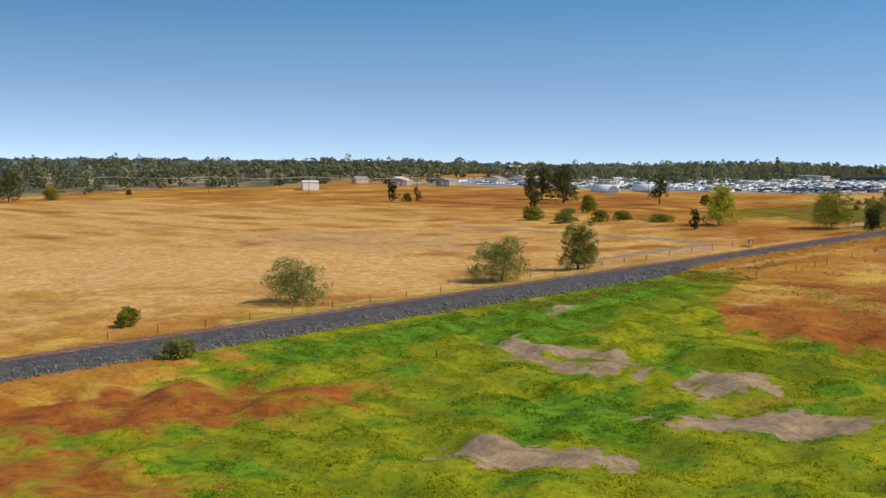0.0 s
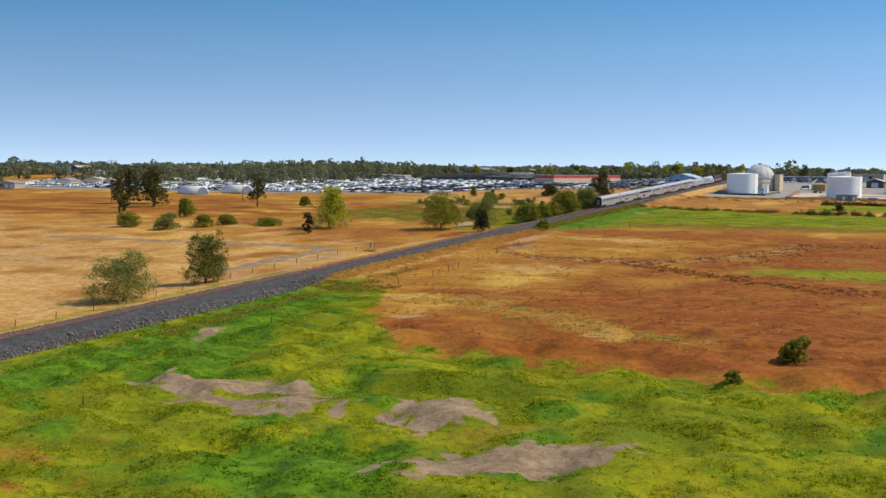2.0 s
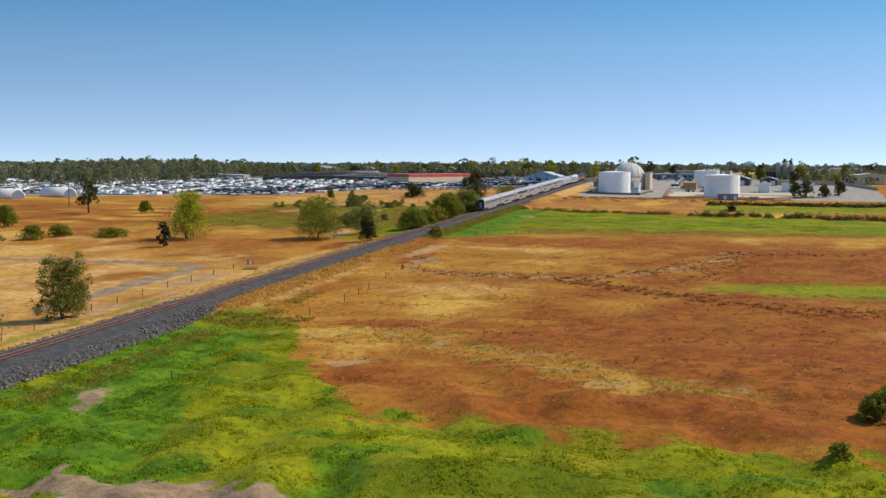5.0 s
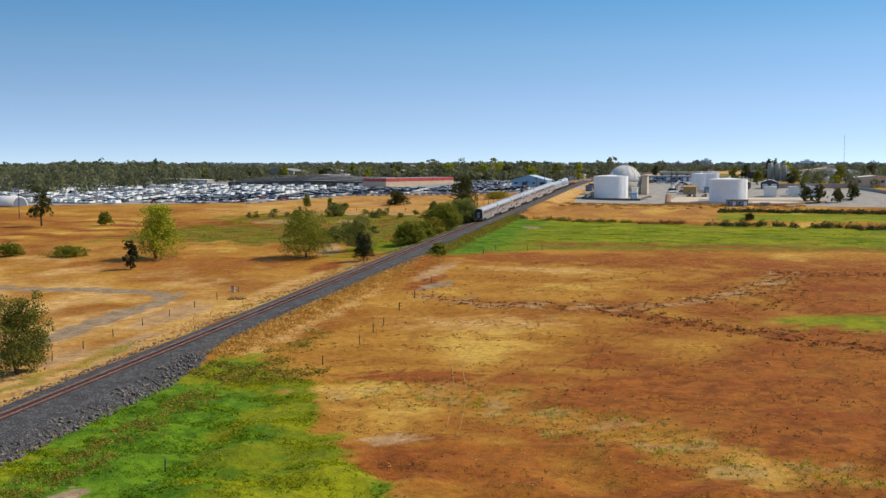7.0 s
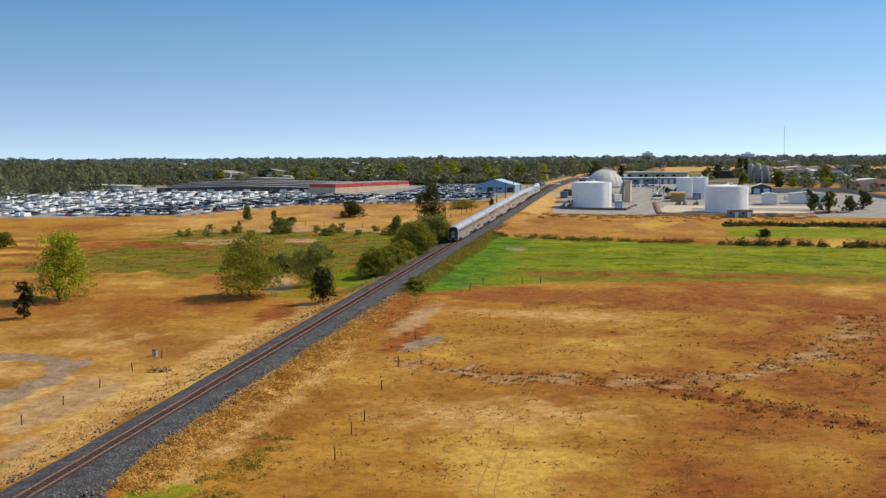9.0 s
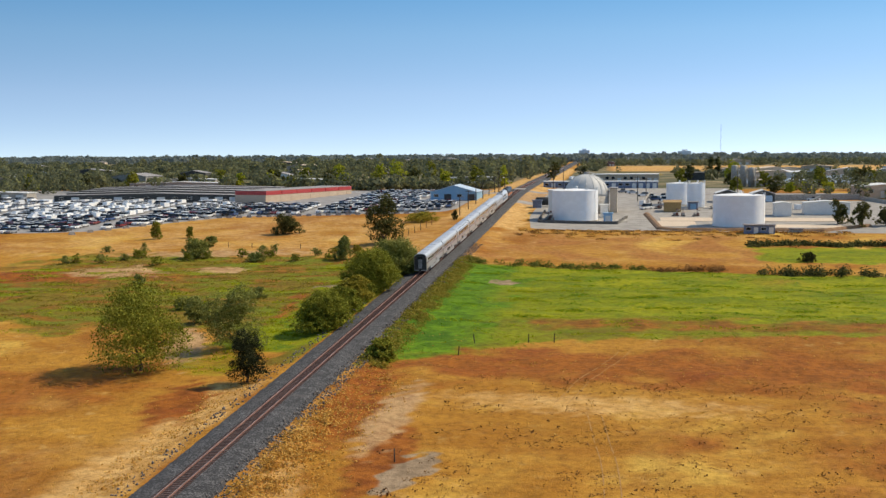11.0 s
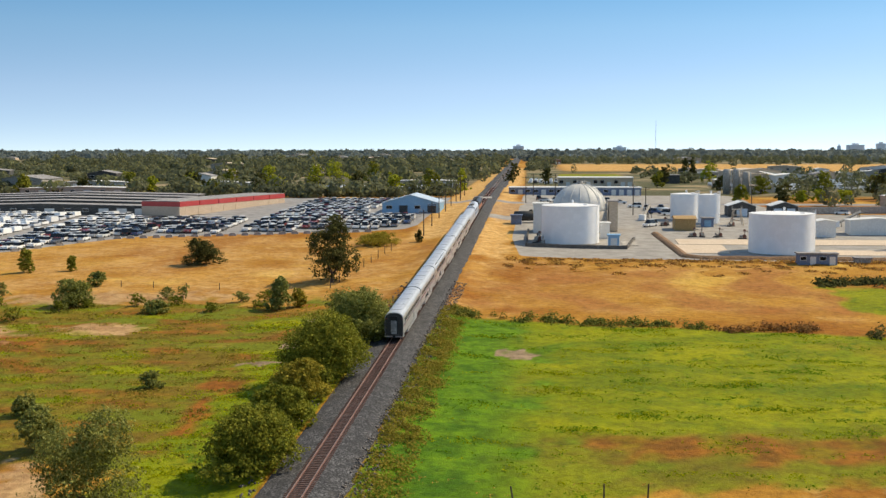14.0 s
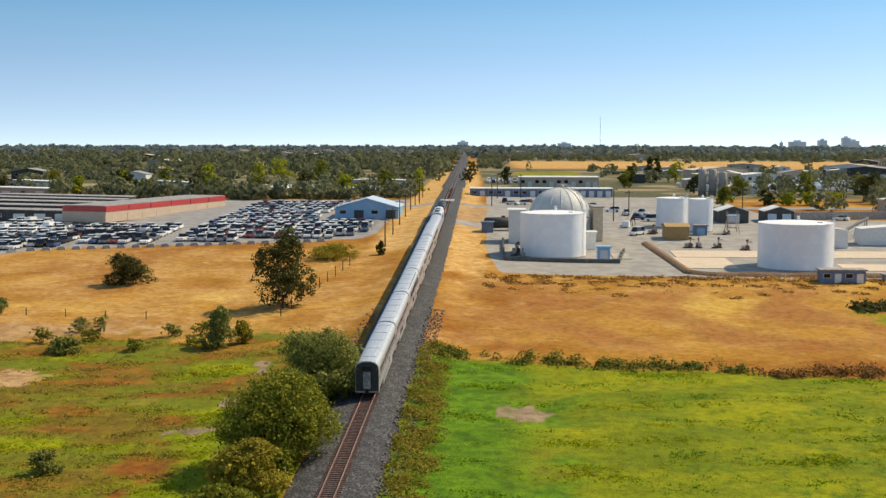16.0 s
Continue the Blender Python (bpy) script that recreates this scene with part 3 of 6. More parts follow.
M_LEAF_OLIVE = leafy("olive_leaves", OLIVE)
M_LEAF_WILLOW = leafy("willow_leaves", [(0.14, 0.155, 0.035), (0.25, 0.26, 0.065), (0.38, 0.37, 0.11)])
M_LEAF_YELLOW = leafy("yellow_leaves", [(0.19, 0.165, 0.02), (0.35, 0.29, 0.04), (0.48, 0.37, 0.06)])
M_LEAF_DARK = leafy("dark_leaves", [(0.016, 0.02, 0.009), (0.035, 0.042, 0.018), (0.07, 0.075, 0.03)])
# Distance haze is put into these leaf colours: greyed, and bluer in the second.
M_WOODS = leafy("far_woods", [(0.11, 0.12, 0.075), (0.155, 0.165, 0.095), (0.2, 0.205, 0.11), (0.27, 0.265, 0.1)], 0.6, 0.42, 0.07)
M_FARWOODS = leafy("hazy_woods", [(0.15, 0.18, 0.17), (0.2, 0.23, 0.21), (0.25, 0.275, 0.24)], 0.6, 0.42, 0.03)
M_HEDGE = leafy("hedge_leaves", [(0.085, 0.1, 0.02), (0.16, 0.17, 0.03), (0.27, 0.26, 0.05)])
M_GRASS_GREEN = leafy("marsh_leaves", [(0.21, 0.265, 0.007), (0.33, 0.36, 0.01), (0.48, 0.45, 0.014)], 0.6, 0.55, 0.05)
M_GRASS_DEEP = leafy("lush_leaves", [(0.07, 0.165, 0.006), (0.13, 0.25, 0.01), (0.22, 0.33, 0.014)], 0.6, 0.5, 0.08)
M_GRASS_DRY = leafy("dry_stalks", [(0.44, 0.22, 0.04), (0.58, 0.33, 0.075), (0.7, 0.45, 0.13)], 0.7, 0.3)
M_WEEDS = leafy("weeds", [(0.18, 0.17, 0.02), (0.28, 0.23, 0.035), (0.4, 0.29, 0.06)], 0.7, 0.4)
M_SAGE = leafy("sage_weeds", [(0.25, 0.18, 0.04), (0.32, 0.26, 0.06), (0.38, 0.33, 0.1)], 0.8, 0.35)
M_BRUSH = leafy("brown_brush", [(0.17, 0.08, 0.025), (0.26, 0.125, 0.04), (0.34, 0.18, 0.06)], 0.8, 0.3)
M_DEADWEED = leafy("dead_weeds", [(0.07, 0.032, 0.015), (0.13, 0.06, 0.024), (0.22, 0.11, 0.045)], 0.8, 0.25)


# ---- building helpers ----
class Shape:
    """Collects points and faces for one mesh."""

    def __init__(self):
        self.v, self.f = [], []

    def add(self, pts, faces):
        n = len(self.v)
        self.v += [tuple(p) for p in pts]
        self.f += [tuple(n + i for i in f) for f in faces]
        return self

    def box(self, x, y, z, sx, sy, sz, turn=0.0, taper=1.0):
        """A box standing on z, centred on x, y; taper: the top's size over the bottom's."""
        c, s = slant(turn)
        pts = []
        for k, zz in ((1.0, z), (taper, z + sz)):
            for a, b in ((-1, -1), (1, -1), (1, 1), (-1, 1)):
                dx, dy = a * sx / 2 * k, b * sy / 2 * k
                pts.append((x + dx * c - dy * s, y + dx * s + dy * c, zz))
        return self.add(pts, [(3, 2, 1, 0), (4, 5, 6, 7), (0, 1, 5, 4), (1, 2, 6, 5), (2, 3, 7, 6), (3, 0, 4, 7)])

    def tube(self, a, b, ra, rb=None, n=8, caps=True):
        """A round bar from a to b."""
        a, b, rb = Vector(a), Vector(b), ra if rb is None else rb
        w = (b - a).normalized()
        u = w.orthogonal().normalized()
        q = w.cross(u)
        pts = [a + (u * math.cos(6.2832 * k / n) + q * math.sin(6.2832 * k / n)) * ra for k in range(n)]
        pts += [b + (u * math.cos(6.2832 * k / n) + q * math.sin(6.2832 * k / n)) * rb for k in range(n)]
        faces = [(k, (k + 1) % n, n + (k + 1) % n, n + k) for k in range(n)]
        if caps:
            faces += [tuple(reversed(range(n))), tuple(range(n, 2 * n))]
        return self.add(pts, faces)

    def pipe(self, pts, r, n=6):
        """One bent round bar through the points."""
        ring, faces = [], []
        for j, p in enumerate(pts):
            w = (Vector(pts[min(j + 1, len(pts) - 1)]) - Vector(pts[max(j - 1, 0)])).normalized()
            u = w.cross(Vector((0, 0, 1))).normalized()
            q = w.cross(u)
            ring += [Vector(p) + (u * math.cos(6.2832 * k / n) + q * math.sin(6.2832 * k / n)) * r for k in range(n)]
            if j:
                faces += [((j - 1) * n + k, (j - 1) * n + (k + 1) % n, j * n + (k + 1) % n, j * n + k) for k in range(n)]
        return self.add(ring, faces)

    def turned(self, x, y, profile, n=32):
        """A body of revolution from (radius, height) pairs, bottom to top."""
        pts, faces = [], []
        for r, z in profile:
            pts += [(x + r * math.cos(6.2832 * k / n), y + r * math.sin(6.2832 * k / n), z) for k in range(n)]
        for j in range(len(profile) - 1):
            faces += [(j * n + k, j * n + (k + 1) % n, (j + 1) * n + (k + 1) % n, (j + 1) * n + k) for k in range(n)]
        faces += [tuple(reversed(range(n))), tuple(range((len(profile) - 1) * n, len(profile) * n))]
        return self.add(pts, faces)

    def extruded(self, outline, y0, y1):
        """An x, z outline (anticlockwise seen from -y) drawn out from y0 to y1."""
        n = len(outline)
        pts = [(x, y0, z) for x, z in outline] + [(x, y1, z) for x, z in outline]
        faces = [tuple(range(n)), tuple(reversed(range(n, 2 * n)))] + [(k, n + k, n + (k + 1) % n, (k + 1) % n) for k in range(n)]
        return self.add(pts, faces)

    def gable(self, x, y, z, sx, sy, rise, turn=0.0, over=0.3, thick=0.15):
        """A ridged roof whose ridge runs along its length sy."""
        c, s = slant(turn)
        hx, hy = sx / 2 + over, sy / 2 + over
        prof = [(-hx, -0.05), (0, rise), (hx, -0.05), (hx, thick), (0, rise + thick), (-hx, thick)]
        pts = [(x + px * c - yy * s, y + px * s + yy * c, z + pz) for yy in (-hy, hy) for px, pz in prof]
        return self.add(pts, [(0, 1, 4, 5), (1, 2, 3, 4), (11, 10, 7, 6), (10, 9, 8, 7), (0, 6, 7, 1), (1, 7, 8, 2), (2, 8, 9, 3), (3, 9, 10, 4), (4, 10, 11, 5), (5, 11, 6, 0)])

    def mesh(self, name, material, smooth=False):
        me = bpy.data.meshes.new(name)
        me.from_pydata(self.v, [], self.f)
        me.materials.append(material)
        if smooth:
            me.polygons.foreach_set("use_smooth", [True] * len(me.polygons))
        me.update()
        return me

    def thing(self, name, material, smooth=False):
        return new(name, self.mesh(name, material, smooth))

    def part(self, name, material, parent, label="", smooth=False):
        ob = new(name, self.mesh(name, material, smooth))
        ob.parent = parent
        if label:
            ob["label"] = label
        return ob


def twin(ob, parent, x, y, z, turn=0.0):
    """Another part on the same mesh."""
    o = new(ob.name.split(".")[0], ob.data)
    o.parent, o.matrix_basis = parent, pose(x, y, z, 0, 0, turn)
    return o


def empty(name, m, label, category, group="", kind=""):
    ob = new(name)
    ob.matrix_basis = m
    return tagged(ob, label, category, group, kind)


def turned_cards(centers, normals, sizes, rng, loose=0.5):
    """Sprays that lie roughly square to the given directions."""
    n = len(centers)
    w = normals / np.maximum(np.linalg.norm(normals, axis=1), 1e-6)[:, None] + rng.normal(size=(n, 3)) * loose
    w /= np.linalg.norm(w, axis=1)[:, None]
    a = np.cross(w, rng.normal(size=(n, 3)))
    a /= np.linalg.norm(a, axis=1)[:, None]
    b = np.cross(w, a)
    s = np.asarray(sizes)[:, None] * 0.5
    k = rng.uniform(0.55, 0.95, (n, 1))
    v = np.stack([centers - a * s, centers + b * s * k, centers + a * s, centers - b * s * k], 1).reshape(-1, 3)
    return v, np.arange(4 * n).reshape(-1, 4)


def loose_mesh(name, v, f, material):
    me = bpy.data.meshes.new(name)
    me.vertices.add(len(v))
    me.vertices.foreach_set("co", np.ascontiguousarray(v, dtype=np.float32).ravel())
    me.loops.add(f.size)
    me.loops.foreach_set("vertex_index", f.ravel().astype(np.int32))
    me.polygons.add(len(f))
    me.polygons.foreach_set("loop_start", np.arange(0, f.size, f.shape[1], dtype=np.int32))
    me.materials.append(material)
    me.update()
    me.validate()
    return me


# ---- ground ----
def spread(a, b, fine0, fine1, step, grow=1.16):
    mid = list(np.arange(fine0, fine1 + 0.01, step))
    lo, s = [], step
    while (lo[-1] if lo else fine0) > a:
        s *= grow
        lo.append((lo[-1] if lo else fine0) - s)
    hi, s = [], step
    while (hi[-1] if hi else fine1) < b:
        s *= grow
        hi.append((hi[-1] if hi else fine1) + s)
    return np.array(lo[::-1] + mid + hi)


def build_ground():
    xs, ys = spread(-4600, 4600, -110, 190, 1.25), spread(-1500, 4900, 10, 520, 1.5)
    gx, gy = np.meshgrid(xs, ys)
    x, y = gx.ravel(), gy.ravel()
    v = np.stack([x, y, land_z(x, y)], 1)
    nx, ny = len(xs), len(ys)
    i = np.arange(nx * ny).reshape(ny, nx)
    f = np.stack([i[:-1, :-1], i[:-1, 1:], i[1:, 1:], i[1:, :-1]], -1).reshape(-1, 4)
    me = loose_mesh("ground", v, f, M_FIELDS)
    me.polygons.foreach_set("use_smooth", [True] * len(me.polygons))
    c = np.stack(cover(*plan(x, y)), 1)
    c = np.concatenate([c, np.zeros((len(c), 12 - c.shape[1]))], 1)
    for name, part4 in (("cover_a", c[:, :4]), ("cover_b", c[:, 4:8]), ("cover_c", c[:, 8:])):
        at = me.attributes.new(name, "FLOAT_COLOR", "POINT")
        at.data.foreach_set("color", np.ascontiguousarray(part4, dtype=np.float32).ravel())
    return tagged(new("ground", me), "dry golden fields with green marsh, mud and gravel", "ground", "", "structure")


build_ground()


# ---- railway ----
def rail_pose(y):
    return pose(float(rail_x(y)), y, rail_z(y), math.degrees(math.atan2(rail_z(y + 8) - rail_z(y - 8), 16)), 0, math.degrees(math.atan2(rail_x(y - 8) - rail_x(y + 8), 16)))


def along(y0, y1, step, profile, name, material, smooth=False, narrow=None):
    """A strip that follows the track; profile: pairs of offset to the side and height over the rail; narrow: those past the culvert."""
    ys = np.arange(y0, y1 + step / 2, step)
    n = len(profile)
    px, pz = np.array(profile).T[:, None, :]
    if narrow:
        k = ease(ys, 176, 212)[:, None]
        qx, qz = np.array(narrow).T[:, None, :]
        px, pz = px + (qx - px) * k, pz + (qz - pz) * k
    jit = np.random.RandomState(4).normal(size=(len(ys), n))
    v = np.stack([rail_x(ys)[:, None] + px + jit * 0.05 * np.clip(np.abs(px) - 2.5, 0, 5), np.repeat(ys[:, None], n, 1), rail_z(ys)[:, None] + pz + 0.02 * jit * (np.abs(px) > 2.5)], -1).reshape(-1, 3)
    i = np.arange(len(ys) * n).reshape(-1, n)
    f = np.stack([i[:-1, :-1], i[:-1, 1:], i[1:, 1:], i[1:, :-1]], -1).reshape(-1, 4)
    me = loose_mesh(name, v, f, material)
    if smooth:
        me.polygons.foreach_set("use_smooth", [True] * len(me.polygons))
    return new(name, me)


bed = along(-260, 760, 1.5, [(-9.5, -2.1), (-6.0, -1.3), (-3.6, -0.42), (-1.7, -0.2), (1.7, -0.2), (5.2, -0.5), (8.6, -1.4), (12.2, -2.2)], "track_bed", M_BALLAST, False,
            [(-6.4, -1.9), (-4.6, -1.0), (-3.3, -0.42), (-1.7, -0.2), (1.7, -0.2), (3.4, -0.42), (4.7, -1.0), (6.6, -1.9)])
tagged(bed, "grey crushed stone railway embankment", "track bed", "", "structure")
bed_far = along(760, 4700, 30, [(-7, -1.4), (-3.6, -0.42), (-1.7, -0.2), (1.7, -0.2), (3.6, -0.42), (7, -1.4)], "track_bed", M_BALLAST)
tagged(bed_far, "grey crushed stone railway embankment", "track bed", "", "structure")
for side in (-0.68, 0.68):
    r = along(-260, 1500, 6, [(side - 0.07, -0.15), (side - 0.035, -0.13), (side - 0.035, -0.03), (side - 0.037, 0.0), (side + 0.037, 0.0), (side + 0.035, -0.03), (side + 0.035, -0.13), (side + 0.07, -0.15)], "rail", M_RUST)
    tagged(r, "rusty steel rail with a worn pale head", "rail", "rails of the line", "structure")
    h = along(-260, 1500, 6, [(side - 0.033, 0.0), (side - 0.03, 0.006), (side + 0.03, 0.006), (side + 0.033, 0.0)], "rail_head", M_RAILTOP)
    h.parent = r


crossing = empty("level_crossing", rail_pose(651.5), "pale concrete panels of a road crossing", "level crossing", "", "structure")
for side, wide in ((-1.55, 1.5), (0, 1.2), (1.55, 1.5)):
    Shape().box(side, 0, -0.2, wide, 9.5, 0.19, 0, 0.99).part("crossing_panel", M_CONCRETE, crossing)


def lay_ties():
    """Wooden ties under the rails: single ones where the line is seen from near, joined beyond."""
    r = random.Random(52)
    base = Shape().box(0, 0, -0.27, 2.3, 0.25, 0.12, 0, 0.97).mesh("tie", M_TIE)
    bed = empty("railway_ties", Matrix(), "dark weathered wooden ties under the rails", "railway ties", "", "structure")
    rest = Shape()
    for k in range(1900):
        y = -240 + 0.52 * k
        x, a = float(rail_x(y)) + r.uniform(-0.05, 0.05), r.uniform(-1.2, 1.2)
        if 290 < y < 444:
            t = new("tie", base)
            t.parent, t.matrix_basis = bed, pose(x, y, rail_z(y), 0, 0, a)
        else:
            rest.box(x, y, rail_z(y) - 0.27, 2.3, 0.25, 0.12, a)
    tagged(rest.thing("railway_tie", M_TIE), "dark weathered wooden railway ties", "railway tie", "", "stuff")


lay_ties()


def scatter_rocks():
    rng = np.random.RandomState(8)
    base = bmesh.new()
    bmesh.ops.create_icosphere(base, subdivisions=1, radius=1)
    bv = np.array([v.co[:] for v in base.verts])
    bf = np.array([[v.index for v in f.verts] for f in base.faces])
    base.free()
    vs, fs, n = [], [], 0
    for k in range(12500):
        y = rng.uniform(-20, 200) if k < 8200 else rng.uniform(200, 460)
        near = k % 5 != 4
        stony = near and y < 195
        u = 5.6 + 4.9 * rng.uniform(0, 1) ** 0.6 if stony else rng.uniform(3.6, 6.2)
        if stony and y > 176:
            u = u - 3.4 * ease(y, 176, 195)
        u = u if near else -rng.uniform(4.6, 6.4)
        s = 0.07 + 0.3 * rng.uniform(0, 1) ** 5 if stony else rng.uniform(0.06, 0.18)
        x = u
        z = rail_z(y) + (np.interp(u, [5.2, 8.6, 12.2], [-0.5, -1.4, -2.2]) if stony else np.interp(abs(u), [3.4, 4.7, 6.6], [-0.42, -1.0, -1.5])) + 0.04
        z = max(z, float(land_z(x, y)) + 0.3 * s)
        vs.append(bv * s * rng.uniform(0.55, 1.5, (1, 3)) * rng.uniform(0.6, 1.25, (len(bv), 1)) + (x, y, z))
        fs.append(bf + n)
        n += len(bv)
    me = loose_mesh("embankment_rocks", np.concatenate(vs), np.concatenate(fs), M_ROCK)
    tagged(new("embankment_rocks", me), "loose grey and tan rocks along the embankment's foot", "rocks", "", "stuff")


scatter_rocks()


# ---- trees and shrubs ----
def crown_points(rng, n, h, w, base, lobes, hollow=0.55):
    """Leaf places in a crown made of uneven lobes."""
    cs, rs = [], []
    for k in range(lobes):
        a, rr = rng.uniform(0, 6.283), math.sqrt(rng.uniform(0.1, 1)) * w * 0.33
        t = 0.1 + 0.78 * (k + rng.uniform(0, 1)) / lobes
        cs.append((math.cos(a) * rr * (1.15 - 0.6 * t), math.sin(a) * rr * (1.15 - 0.6 * t), base + (h - base) * t))
        rs.append((w * rng.uniform(0.24, 0.36) * (1.1 - 0.45 * t), (h - base) * rng.uniform(0.16, 0.25)))
    cs, rs = np.array(cs), np.array(rs)
    m = max(90, n // 22)  # sprays that stand out from the lobes
    pick = rng.randint(0, lobes, m)
    d = rng.normal(size=(m, 3)) + (0, 0, 0.3)
    d /= np.linalg.norm(d, axis=1)[:, None]
    mid = cs[pick] + d * (rng.uniform(hollow, 1.05, m) ** 0.7)[:, None] * np.stack([rs[pick, 0], rs[pick, 0], rs[pick, 1]], 1)
    wide = rng.uniform(0.05, 0.105, m) * (w + h) / 2
    own = rng.randint(0, m, n)
    e = rng.normal(size=(n, 3))
    e /= np.linalg.norm(e, axis=1)[:, None]
    p = mid[own] + e * (rng.uniform(0.15, 1, n) ** 0.5 * wide[own])[:, None] * (1, 1, 0.8)
    p[:, 2] = np.maximum(p[:, 2], base * 0.5 + 0.1)
    return p, cs, e * 0.7 + d[own] * 0.5 + (0, 0, 0.3)


def tree(x, y, h, w, leaf, label, category="tree", seed=0, trunk=0.25, n=1800, size=0.5, lobes=12, name="tree", group="", trunk_r=None):
    rng = np.random.RandomState(seed)
    ob = empty(name, pose(x, y, land_z(x, y) - 0.1, 0, 0, 0), label, category, group)
    n = int(n * 3.2)
    p, cs, out = crown_points(rng, n, h, w, h * trunk * 0.55, lobes)
    v, f = turned_cards(p, out, rng.uniform(0.5, 1.3, n) * size * 0.72, rng, 0.6)
    c = new("crown", loose_mesh("crown", v, f, leaf))
    c.parent = ob
    r0 = trunk_r or 0.022 * h + 0.06
    s = Shape()
    fork = h * max(trunk, 0.16)
    s.tube((0, 0, 0), (0.05 * w * rng.uniform(-1, 1), 0.05 * w * rng.uniform(-1, 1), fork), r0, r0 * 0.7, 8)
    for cx, cy, cz in cs[: min(8, lobes)]:
        mid = Vector((cx * 0.4, cy * 0.4, fork + (cz - fork) * 0.5))
        s.tube((0, 0, fork * 0.85), mid, r0 * 0.55, r0 * 0.32, 6, False)
        s.tube(mid, (cx, cy, cz), r0 * 0.32, r0 * 0.1, 5, False)
    s.part("trunk", M_BARK, ob)
    return ob


def bush(x, y, h, w, leaf, label, seed, n=700, size=0.34, group="shrubs in the fields", lobes=8):
    return tree(x, y, h, w, leaf, label, "bush", seed, 0.04, n, size, lobes, "bush", group, 0.06)


tree(-26, 100, 9.2, 15.5, M_LEAF_WILLOW, "wide dark green bush beside the track fence", "bush", 27, 0.01, 5200, 0.38, 24, "bush")
tree(-27, 319.2, 12.4, 15.8, M_LEAF_OLIVE, "broad green tree with a forked trunk beside the marsh", "tree", 11, 0.1, 6200, 0.42, 21)
tree(-18.1, 334.1, 9.6, 10.2, M_LEAF_WILLOW, "grey-green willow with upright shoots", "tree", 12, 0.02, 5000, 0.34, 20)
tree(-8.1, 311.3, 7.1, 5.8, M_LEAF_DARK, "dark slender evergreen shrub beside the embankment", "bush", 13, 0.05, 3600, 0.28, 15, "bush")
tree(-66.7, 310.2, 14.8, 13.4, M_LEAF_GREEN, "tall yellow-green poplar cluster in dry grass", "tree", 14, 0.05, 3600, 0.6, 21)
tree(-62, 289.2, 7.5, 4.8, M_LEAF_DARK, "small dark tree with bare lower trunk", "tree", 15, 0.2, 900, 0.45, 8)
tree(-21.5, 464.8, 12.9, 10.6, M_LEAF_OAK, "dark eucalyptus tree standing alone in dry grass", "tree", 16, 0.07, 2600, 0.62, 19)
tree(-16, 179.8, 11.4, 10.4, M_HEDGE, "grey-green tree with a short trunk beside the track", "tree", 17, 0.03, 5000, 0.4, 20)
tree(-16, 152, 10.2, 15.3, M_LEAF_WILLOW, "large rounded green bush beside the track", "bush", 18, 0.01, 6500, 0.36, 26, "bush")
tree(-229, 383.7, 16.9, 13.2, M_LEAF_OAK, "tall dark eucalyptus at the field's far side", "tree", 19, 0.2, 1500, 0.9, 13)
tree(-215.8, 387.9, 14.3, 12.2, M_LEAF_OAK, "dark eucalyptus with hanging lower branches", "tree", 20, 0.15, 1400, 0.9, 12)
tree(-192.9, 339.7, 17.6, 8.8, M_LEAF_OAK, "tall olive-brown eucalyptus in the dry field", "tree", 21, 0.15, 1400, 0.85, 12)
tree(-201.3, 370.5, 18.9, 13.5, M_LEAF_OAK, "tall dark eucalyptus in the dry field", "tree", 22, 0.15, 1600, 0.9, 13)
tree(-154.5, 385.4, 13.9, 8.1, M_LEAF_OAK, "dark tree with a bare trunk in dry grass", "tree", 23, 0.3, 900, 0.8, 9)
tree(-501.2, 210.8, 18.1, 19.8, M_LEAF_OAK, "wide dark tree at the edge of the golden field", "tree", 24, 0.15, 1500, 1.0, 13)
tree(-291, 335.1, 8.9, 6.9, M_LEAF_DARK, "small dark tree beyond the golden field", "tree", 25, 0.1, 800, 0.7, 8)
tree(-277.9, 341.4, 7.4, 4.4, M_BRUSH, "small brown withered tree", "tree", 26, 0.1, 500, 0.6, 7)
for k, (x, y, h, w) in enumerate([(111.5, 512.2, 7.6, 7.8), (118.7, 515.1, 5.9, 6.5), (106.1, 520.1, 7.3, 6.6), (124.5, 527, 6.6, 6.2)]):
    tree(x, y, h, w, M_LEAF_OAK, "dark round oak beside the tank yard", "tree", 30 + k, 0.15, 900, 0.65, 9, group="oaks by the tank yard")
